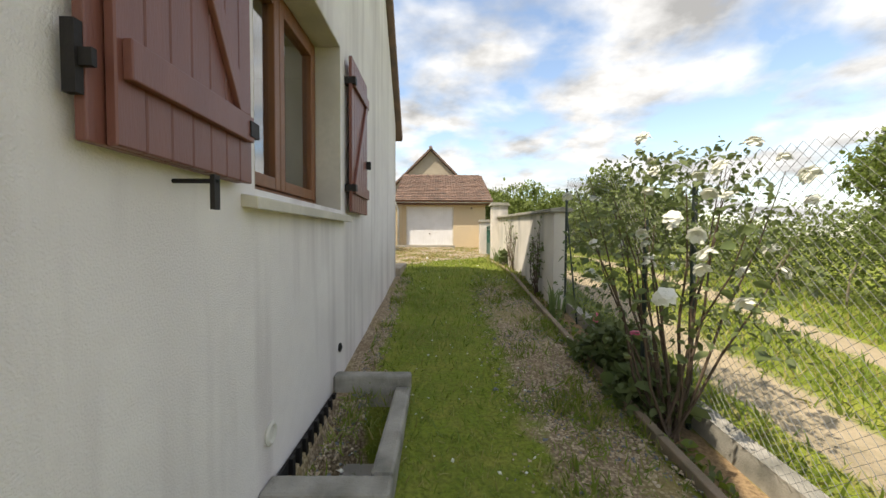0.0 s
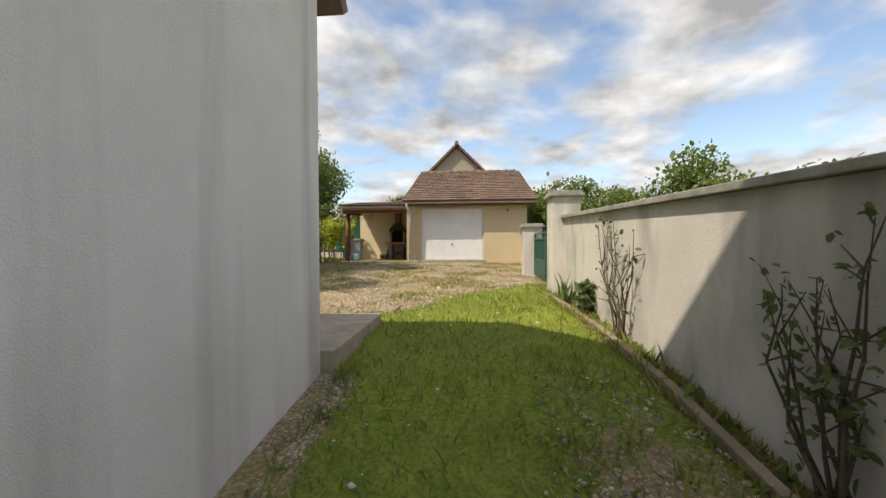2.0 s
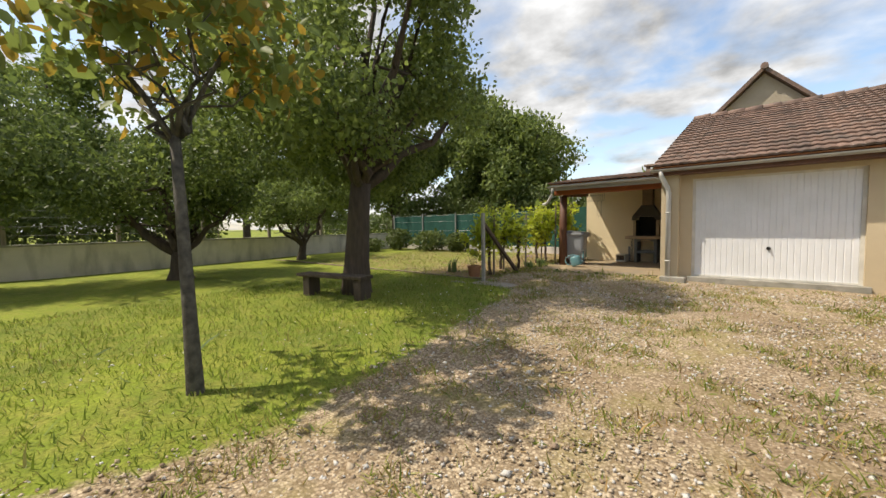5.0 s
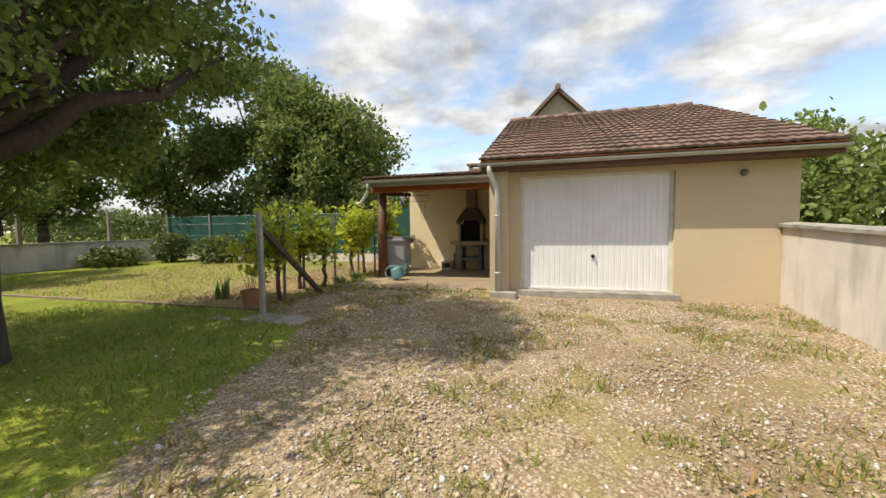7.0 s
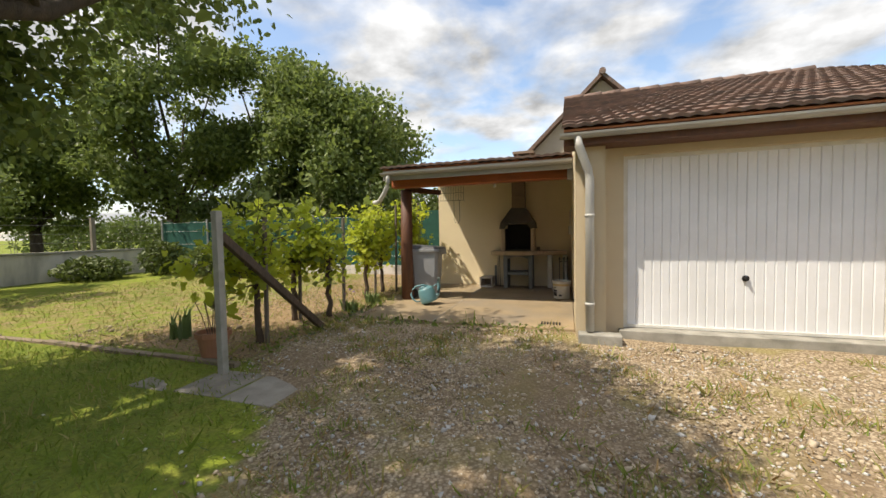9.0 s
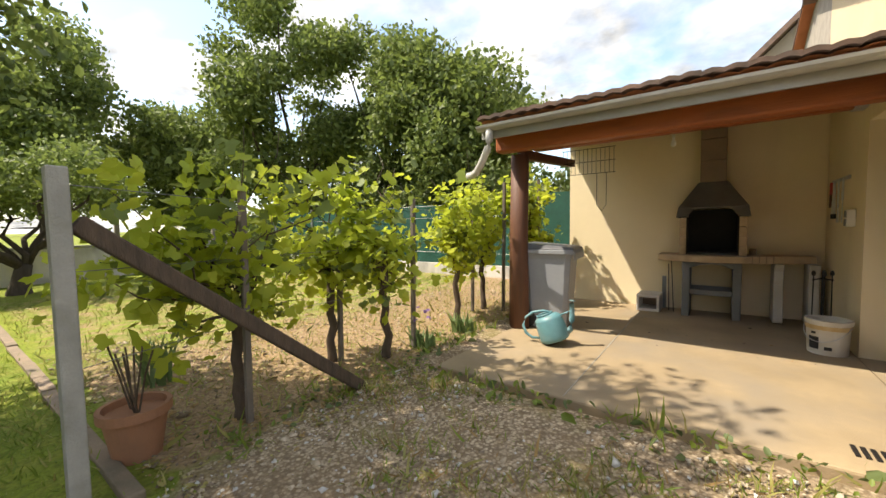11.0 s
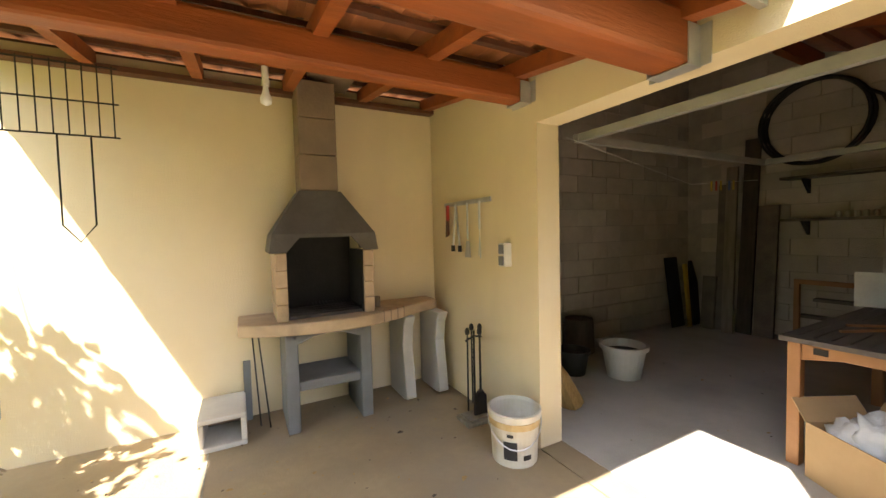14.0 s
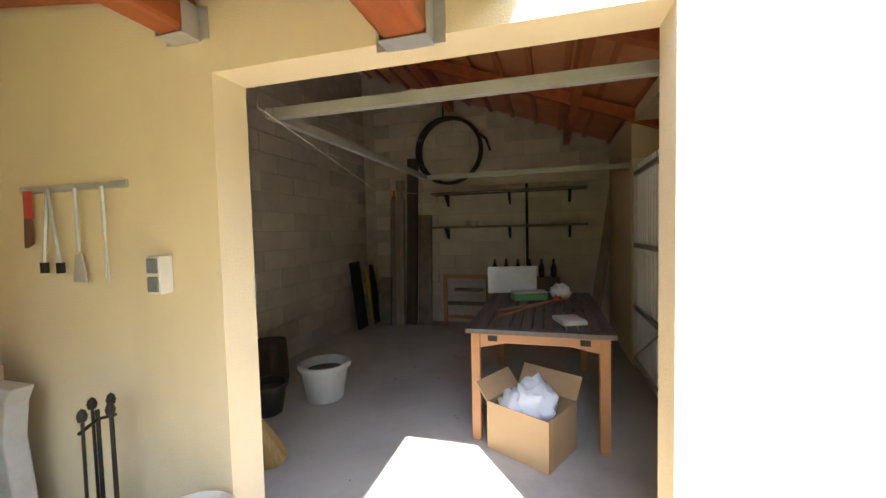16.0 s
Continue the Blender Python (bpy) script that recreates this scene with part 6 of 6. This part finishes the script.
teal("collar", B().tube([(-0.02 + 0.075 * math.cos(a), 0.075 * math.sin(a), 0.305) for a in (k * math.pi / 12 for k in range(25))], 0.010, 8, caps=False))
teal("spout", B().tube([(0.12, 0, 0.05), (0.17, 0, 0.075), (0.215, 0, 0.16), (0.25, 0, 0.27), (0.27, 0, 0.34), (0.285, 0, 0.365)], [0.036, 0.032, 0.026, 0.023, 0.024, 0.032], 14))
teal("spout_brace", B().tube([(0.12, 0, 0.25), (0.24, 0, 0.265)], 0.008, 8))
teal("handle", B().tube([(0.06, 0, 0.295), (-0.02, 0, 0.345), (-0.12, 0, 0.36), (-0.21, 0, 0.33), (-0.265, 0, 0.25), (-0.265, 0, 0.16), (-0.22, 0, 0.09), (-0.14, 0, 0.06)], [0.012, 0.014, 0.015, 0.015, 0.015, 0.015, 0.014, 0.012], 10))

# ---- garage contents ----
def pot_at(name, x, y, r, h, m, label):
    p = thing(name, (x, y, FLOOR), label, "pot")
    B().lathe([(0, 0), (r * 0.72, 0), (r * 0.95, h * 0.88), (r * 1.06, h * 0.88), (r * 1.06, h), (r * 0.92, h), (r * 0.86, h * 0.8), (r * 0.68, 0.02), (0, 0.02)], n=28).ob("pot", m, p)
    B().lathe([(0, 0), (r * 0.85, 0)], (0, 0, h * 0.76), n=24).ob("soil", M_ASH, p)


pot_at("plant_tub", -0.68, 22.96, 0.20, 0.30, M_POTW, "pale grey plastic plant tub on the garage floor")
pot_at("black_pot", -1.02, 23.25, 0.15, 0.23, M_BLACK, "black plastic plant pot on the garage floor")
lg = thing("log_stump", (-0.45, 23.70, FLOOR), "rough sawn log standing on end", "log")
B().lathe([(0, 0), (0.17, 0), (0.165, 0.12), (0.155, 0.36), (0.15, 0.37), (0, 0.37)], n=18).ob("log", M_BARK, lg)
br = thing("straw_broom", (-1.76, 22.86, FLOOR), "straw broom leaning inside the garage opening", "broom")
B().tube([(0.10, 0.0, 0.34), (-0.12, 0.16, 1.0)], 0.013, 8).ob("handle", M_TABLE, br)
B().tube([(0.22, -0.08, 0.0), (0.14, -0.03, 0.22), (0.09, 0.01, 0.38)], [0.10, 0.075, 0.025], 12).ob("straw", M_STRAW, br)


def table():
    t = thing("slatted_table", (-0.31, 21.22, FLOOR), "teak garden table with a weathered slatted top", "table")
    X, Y, H = 0.76, 0.45, 0.74
    for x in (-X + 0.03, X - 0.10):
        for y in (-Y + 0.03, Y - 0.09):
            B().box(x, x + 0.065, y, y + 0.06, 0, H - 0.03).ob("leg", M_TABLE, t, bevel=0.006)
    for x in (-X + 0.045, X - 0.07):
        B().prism([(-Y + 0.09, H - 0.03), (-Y + 0.09, H - 0.13), (-0.2, H - 0.095), (0.2, H - 0.095), (Y - 0.09, H - 0.13), (Y - 0.09, H - 0.03)], x, x + 0.025, "x").ob("apron", M_TABLE, t)
    for y in (-Y + 0.04, Y - 0.065):
        B().box(-X + 0.1, X - 0.1, y, y + 0.025, H - 0.12, H - 0.03).ob("apron", M_TABLE, t)
    B().box(-X, -X + 0.07, -Y, Y, H - 0.03, H).box(X - 0.07, X, -Y, Y, H - 0.03, H).box(-X + 0.07, X - 0.07, -Y, -Y + 0.06, H - 0.03, H).box(-X + 0.07, X - 0.07, Y - 0.06, Y, H - 0.03, H).box(-0.04, 0.04, -Y + 0.06, Y - 0.06, H - 0.03, H).ob("top_frame", M_TOP, t, bevel=0.004)
    n = 11
    w = (2 * Y - 0.12) / n
    me = B().box(0, X - 0.11, 0.006, w - 0.006, -0.022, 0).ob("slat", M_TOP, t, (-X + 0.07, -Y + 0.06, H - 0.002))
    for s in (-X + 0.07, 0.04):
        for k in range(n):
            if (s, k) != (-X + 0.07, 0):
                piece("slat", me.data, t, Matrix.Translation((s, -Y + 0.06 + k * w, H - 0.002)))
    for y in (-0.28, 0.28):
        B().box(-X + 0.040, -X + 0.046, y - 0.03, y + 0.03, H - 0.085, H - 0.05).ob("bracket", M_IRON, t)


table()
TT = FLOOR + 0.74
st = thing("wood_strips", (-0.30, 21.22, TT), "thin wooden strips lying on the table", "strip")
B().box(-0.5, 0.4, -0.01, 0.01, 0, 0.012, m=pose(0, 0.05, 0, 0, 0, -28)).ob("strip", M_TABLE, st)
B().box(-0.45, 0.4, -0.01, 0.01, 0, 0.012, m=pose(0.05, 0.0, 0.012, 0, 0, -42)).ob("strip", M_TABLE, st)
nb = thing("notebook", (-0.78, 21.02, TT), "small white paper pad on the table", "notepad", rz=20)
B().box(-0.10, 0.10, -0.08, 0.08, 0, 0.028).ob("pages", M_WHITED, nb, bevel=0.003)
pn = thing("framed_board", (0.38, 21.5, TT), "old white framed panel standing on the table", "panel", rz=-75)
B().box(-0.22, 0.22, -0.012, 0.012, 0, 0.24).ob("panel", M_WHITED, pn)
B().box(-0.24, 0.24, -0.02, -0.013, 0.22, 0.26).box(-0.24, -0.2, -0.02, -0.013, 0, 0.22).box(0.2, 0.24, -0.02, -0.013, 0, 0.22).ob("rim", M_WHITED, pn)
tr = thing("green_box", (0.02, 21.32, TT), "pale green plastic tool box on the table", "box", rz=-70)
B().box(-0.15, 0.15, -0.07, 0.07, 0, 0.06).ob("tray", M_GPLAST, tr, bevel=0.01)
B().box(-0.15, 0.15, -0.07, 0.07, 0.062, 0.075).ob("lid", M_WHITED, tr, bevel=0.005)
bag = thing("plastic_bag", (0.05, 21.05, TT), "crumpled clear plastic bag with red items", "bag")


def crumple(name, r, h, m, parent, seed, loc=(0, 0, 0)):
    rnd = random.Random(seed)
    bm = bmesh.new()
    bmesh.ops.create_icosphere(bm, subdivisions=3, radius=1)
    for v in bm.verts:
        k = 1 + 0.35 * noise.noise(v.co * 2.3 + Vector((seed, 0, 0))) + 0.12 * noise.noise(v.co * 7)
        v.co = Vector((v.co.x * r * k, v.co.y * r * k, (v.co.z * 0.5 + 0.5) * h * k))
    me = bpy.data.meshes.new(name)
    bm.to_mesh(me)
    bm.free()
    me.materials.append(m)
    me.polygons.foreach_set("use_smooth", [True] * len(me.polygons))
    o = new(name, me)
    o.parent = parent
    o.location = loc
    return o


crumple("film", 0.09, 0.13, M_FILM, bag, 3)
crumple("item", 0.04, 0.05, M_RED, bag, 5, (-0.07, 0.03, 0))

# carton
cb = thing("carton", (-1.05, 21.26, FLOOR), "open cardboard box with plastic film inside", "box", rz=-28)
W, D, H = 0.18, 0.21, 0.30
b = B().box(-W, -W + 0.006, -D, D, 0, H).box(W - 0.006, W, -D, D, 0, H).box(-W + 0.006, W - 0.006, -D, -D + 0.006, 0, H).box(-W + 0.006, W - 0.006, D - 0.006, D, 0, H).box(-W + 0.006, W - 0.006, -D + 0.006, D - 0.006, 0, 0.006)
b.ob("box", M_CARD, cb)
B().box(0, 0.006, -D, D, 0, 0.15, m=pose(W, 0, H, 0, 35, 0)).ob("flap", M_CARD, cb)
B().box(-W, W, 0, 0.006, 0, 0.13, m=pose(0, D, H, -40, 0, 0)).ob("flap", M_CARD, cb)
B().box(-W - 0.002, -W + 0.05, -D - 0.002, -D, 0.01, H).ob("tape", M_TAPE, cb)
crumple("film", 0.13, 0.26, M_FILM, cb, 8, (0.02, -0.02, 0.16))
crumple("film", 0.10, 0.16, M_FILM, cb, 12, (-0.06, 0.08, 0.18))

# leaning timber, frame, shelves, hose, line of pegs
ld = thing("leaning_timber", (1.72, 23.30, FLOOR), "old rough planks leaning in the garage corner", "timber")
for k, (x, y, w, L, a, m) in enumerate(((0.0, 0.0, 0.20, 1.9, -4, M_GREYW), (0.06, -0.22, 0.16, 2.45, -5, M_BARK), (-0.05, -0.1, 0.12, 2.1, -3, M_STAKE), (0.12, -0.42, 0.20, 1.6, -4, M_GREYW), (0.02, 0.15, 0.16, 0.7, -6, M_GREYW))):
    B().box(-0.02, 0.02, -w / 2, w / 2, 0, L, m=pose(x - 0.02 * k, y, 0.005, 0, -a, 0)).ob("plank", m, ld)
sb = thing("slate_boards", (1.55, 23.72, FLOOR), "dark boards and a yellow batten against the block wall", "board")
B().box(-0.22, 0.05, -0.02, 0.0, 0, 0.95, m=pose(0, 0, 0.003, -7, 0, 0)).ob("board", M_BLACK, sb)
B().prism([(0.06, 0), (0.34, 0), (0.26, 0.6), (0.12, 0.9), (0.06, 0.9)], -0.07, -0.05, "y").ob("board", M_BLACK, sb)
B().box(-0.03, 0.03, -0.13, -0.10, 0, 0.85, m=pose(0, 0, 0.003, -5, 0, 0)).ob("batten", M_YELLOW, sb)
wf = thing("wooden_frame", (1.80, 22.25, FLOOR), "bare wooden stand frame by the wall", "frame")
B().box(-0.02, 0.02, -0.35, -0.30, 0, 0.74).box(-0.02, 0.02, 0.30, 0.35, 0, 0.74).box(-0.02, 0.02, -0.30, 0.30, 0.69, 0.74).box(-0.02, 0.02, -0.30, 0.30, 0.12, 0.16).ob("frame", M_TABLE, wf)
B().box(0.03, 0.16, -0.33, 0.33, 0.30, 0.33).box(0.03, 0.16, -0.2, 0.2, 0.5, 0.53).ob("rack", M_GREYW, wf)
for z in (2.28, 2.76):
    sh = thing("wall_shelf", (2.05, 20.65, z), "rough wooden shelf with odds and ends", "shelf", "wall shelves")
    B().box(-0.26, 0, 0, 2.1, -0.03, 0).ob("board", M_GREYW, sh)
    for y in (0.2, 1.0, 1.9):
        B().prism([(-0.2, -0.03), (0, -0.03), (0, -0.2)], y, y + 0.03, "y").ob("bracket", M_IRON, sh)
rnd = random.Random(4)
jr = thing("small_jars", (1.95, 22.2, 2.28), "cluster of small pale jars on the shelf", "jar")
for k in range(5):
    B().lathe([(0, 0), (0.025, 0), (0.025, 0.06), (0.018, 0.07), (0, 0.07)], (rnd.uniform(-0.06, 0.03), k * 0.07 - 0.2, 0), 12).ob("jar", M_POTW, jr)
bt = thing("dark_bottles", (1.90, 21.9, FLOOR + 0.0), "row of dark bottles on a crate", "bottle")
B().box(-0.05, 0.15, -0.9, 0.1, 0.0, 0.70).ob("crate", M_GREYW, bt)
for k in range(6):
    B().lathe([(0, 0), (0.04, 0), (0.04, 0.14), (0.015, 0.2), (0.015, 0.25), (0, 0.25)], (0.05, -0.82 + k * 0.16, 0.70), 12).ob("bottle", M_BLACK, bt)
up = thing("iron_upright", (2.0, 21.43, FLOOR), "thin dark iron pole by the shelves", "pole")
B().tube([(0, 0, 0), (0, 0, 2.0)], 0.018, 8).ob("pole", M_IRON, up)
lp = thing("leaning_plank", (1.7, 20.62, FLOOR), "long pale plank leaning by the garage door", "plank")
B().box(-0.015, 0.015, -0.06, 0.06, 0, 2.2, m=pose(0, 0, 0.02, 9, 6, 0)).ob("plank", M_STAKE, lp)
hs = thing("hose_coil", (1.98, 22.49, 3.36), "black hose coil hanging on the block wall", "hose")
b = B()
for k in range(4):
    r, x = 0.455 + 0.012 * (k % 2), -0.02 - 0.028 * k
    b.tube([(x, r * math.cos(a) + 0.01 * k, r * math.sin(a)) for a in (i * 2 * math.pi / 40 for i in range(41))], 0.017, 8, caps=False)
b.tube([(-0.09, -0.42, 0.2), (-0.1, -0.52, 0.12), (-0.1, -0.58, -0.05)], 0.017, 8)
b.ob("coil", M_BLACK, hs, smooth=True)
B().tube([(0.05, 0, 0.47), (-0.12, 0, 0.44), (-0.13, 0, 0.47)], 0.008, 6).tube([(-0.05, 0.1, 0.47), (-0.05, 0.1, 0.85)], 0.012, 6).ob("hook", M_IRON, hs)
ln = thing("peg_line", (-1.95, 22.42, 2.80), "thin washing line with a few coloured pegs", "washing line")
B().tube([(0, 0, 0), (2.0, 0.35, -0.18), (3.95, 0.6, -0.02)], 0.003, 5).ob("line", M_WHITED, ln)
for k, m in enumerate((M_YELLOW, M_RED, M_YELLOW, M_BLUE, M_YELLOW)):
    B().box(-0.008, 0.008, -0.006, 0.006, -0.09, 0.01).ob("peg", m, ln, (2.45 + k * 0.12 + 0.08 * (k > 2), 0.40 + k * 0.015, -0.135 + 0.01 * k))

# drain grate in the slab
dg = thing("drain_grate", (-2.45, 20.48, FLOOR), "small rusty drain grate set in the slab", "grate")
for k in range(7):
    B().box(-0.13 + k * 0.037, -0.11 + k * 0.037, -0.06, 0.06, 0.0, 0.008).ob("bar", M_IRON, dg)


# ---- grass, weeds and loose stones ----
def sow(name, n, xr, yr, size, keep, mats, template, lift=0.0, tilt=0.35, label="", spread=0.35, share=None):
    x, y = RNG.uniform(*xr, n), RNG.uniform(*yr, n)
    ok = (RNG.random(n) < keep(x, y)) & ~((x < -0.72) & (y < 9.95) & (y > -4)) & ~((x > -5.2) & (x < 2.3) & (y > 19.7 + 0.5 * (x < -2.2)) & (y < 30.3)) & ~((x > 1.40) & (x < 1.47) & (y < 11.6)) & ~((x > -4.9) & (x < -4.3) & (np.abs(y - 17.85) < 0.27))
    x, y = x[ok], y[ok]
    n = len(x)
    z = ground_z(x, y) + lift
    mats = mats if isinstance(mats, list) else [mats]
    mi = RNG.choice(len(mats), n, p=share) if len(mats) > 1 else None
    scatter(name, *template, turns(n, size, tilt, spread), np.stack([x, y, z], -1), mats, None, mi, label=label, category=name.split("_")[0], kind="stuff")


patch = lambda x, y: 0.5 + 0.5 * np.sin(1.9 * x + 1.3 * np.sin(1.7 * y)) * np.sin(2.3 * y + np.cos(1.1 * x))
sow("grass_blades", 200000, (-9, 1.42), (1.5, 18.2), 0.044, lambda x, y: np.clip(1 - gravel_at(x, y) * 1.1 - soil_at(x, y), 0, 1) * (0.35 + 0.65 * patch(x, y)), [L_GRASS, L_DRY], BLADE, 0, 0.5, "short uneven lawn grass", share=[0.8, 0.2])
sow("weed_blades", 170000, (-5.4, 2.2), (10, 20.0), 0.048, lambda x, y: gravel_at(x, y) * np.clip(1.5 * (patch(x * 1.3 + 2, y * 1.2) - 0.48) + 1.6 * (patch(x * 3.7, y * 4.3 + 1) - 0.48), 0.04, 1), [L_GRASS, L_DRY, M_STRAW], BLADE, 0, 0.7, "tufts of weeds in the gravel", share=[0.35, 0.45, 0.2])
sow("verge_blades", 100000, (-0.72, 1.40), (1.5, 10.5), 0.055, lambda x, y: gravel_at(x, y) * np.clip((patch(x * 2.1, y * 1.7 + 1) - 0.42) * 1.6 + (patch(x * 6.3, y * 5.1) - 0.45) * 1.2, 0.08, 1), [L_GRASS, L_DRY], BLADE, 0, 0.6, "weeds creeping into the stones by the wall", share=[0.75, 0.25])
sow("straw_blades", 26000, (-13, -5.3), (18.3, 24.8), 0.05, lambda x, y: 0.35 + 0.5 * patch(x, y), [L_DRY, L_GRASS], BLADE, 0, 0.8, "dry thin grass of the vine plot", share=[0.8, 0.2])
sow("lane_blades", 30000, (1.9, 6.2), (0, 14), 0.09, lambda x, y: np.clip(1 - track_at(x, y), 0, 1), [L_GRASS, L_DRY], BLADE, 0, 0.5, "long grass along the lane", share=[0.8, 0.2])
sow("gravel_stones", 85000, (-5.3, 2.2), (9.9, 20.0), 0.0112, lambda x, y: gravel_at(x, y) * (0.45 + 0.55 * patch(x * 0.7, y * 0.8 + 3)), [M_STONE, M_WLEG, M_EDGE], PEBBLE, 0.002, 0.5, "loose beige gravel stones", 0.45, [0.6, 0.22, 0.18])
sow("path_stones", 36000, (-0.84, 1.42), (1.5, 9.0), 0.011, lambda x, y: gravel_at(x, y), [M_STONE, M_GREYC], PEBBLE, 0.002, 0.5, "loose grey-beige stones beside the path", 0.4, [0.7, 0.3])
sow("daisy_heads", 1500, (-6, 1.4), (2, 17), 0.012, lambda x, y: (1 - gravel_at(x, y)) * patch(x * 2, y * 2), M_ROSE, PEBBLE, 0.05, 0.3, "small white daisies in the grass")
sow("bed_leaves", 2200, (1.48, 1.66), (2, 11.5), 0.05, lambda x, y: 0.5 + 0 * x, [L_ROSE, L_GRASS], LEAF, 0.02, 0.8, "small weeds in the flower bed", share=[0.6, 0.4])
sow("slab_weeds", 5200, (-6.2, -2.3), (18.6, 21.6), 0.05, lambda x, y: np.where(x < -5.18, 0.75 * smooth(-np.abs(x + 5.3), -0.45, -0.1), 0.9 * smooth(y, 19.75, 20.1)) * (0.3 + 0.7 * patch(x * 2.3, y * 2.7)), [L_ROSE, L_GRASS], LEAF, 0.012, 0.6, "small leafy weeds along the slab edge", share=[0.5, 0.5])
sow("slab_grass", 9000, (-6.0, -2.3), (18.6, 21.8), 0.075, lambda x, y: np.where(x < -5.18, smooth(-np.abs(x + 5.32), -0.5, -0.1), smooth(y, 19.8, 20.15)) * np.clip(patch(x * 2.9 + 1, y * 2.2) - 0.25, 0, 1), [L_GRASS, L_DRY], BLADE, 0, 0.5, "grass tufts along the slab edge", share=[0.7, 0.3])
sow("leaf_litter", 9000, (-7.5, -5.0), (18.3, 23.5), 0.026, lambda x, y: 0.35 + 0.6 * patch(x * 1.7, y * 1.9), [L_DRY, M_STRAW], LEAF, 0.008, 0.25, "dry leaves and chips on the vine plot soil", share=[0.5, 0.5])
sow("soil_clods", 12000, (-8.5, -5.1), (18.3, 23.8), 0.010, lambda x, y: 0.3 + 0.6 * patch(x * 2.1, y * 1.3 + 2), [M_EDGE, M_STONE], PEBBLE, 0.0, 0.5, "crumbled soil and stones in the vine plot", 0.5, [0.7, 0.3])
sow("bed_grass", 9000, (1.36, 1.67), (6.6, 13.2), 0.07, lambda x, y: np.clip(0.25 + patch(x * 3.1, y * 2.7), 0, 1) * smooth(y, 6.6, 8.6), [L_DRY, L_GRASS], BLADE, 0, 0.6, "dry and green grass overgrowing the bed edging", share=[0.6, 0.4])
sow("lawn_tufts", 9000, (-6, 1.35), (4, 17.5), 0.085, lambda x, y: np.clip(1 - gravel_at(x, y) - soil_at(x, y), 0, 1) * np.clip(patch(x * 2.7, y * 3.3) * 1.4 - 0.75, 0, 1), [L_GRASS, L_IRIS], BLADE, 0, 0.7, "longer grass tufts in the lawn", share=[0.7, 0.3])

# dry bits lying on the slab and the garage floor
n = 210
lx = np.concatenate([RNG.uniform(-5.0, -2.3, 160), RNG.uniform(-1.8, 0.6, 50)])
ly = np.concatenate([RNG.uniform(21.8, 23.75, 160), RNG.uniform(21.0, 23.8, 50)])
scatter("floor_litter", *LEAF, turns(n, 0.017, 0.12, 0.5), np.stack([lx, ly, np.full(n, FLOOR + 0.006)], -1), [M_BARK, M_STRAW], None, RNG.integers(0, 2, n), label="dry leaf bits scattered on the concrete floor", category="litter", kind="stuff")
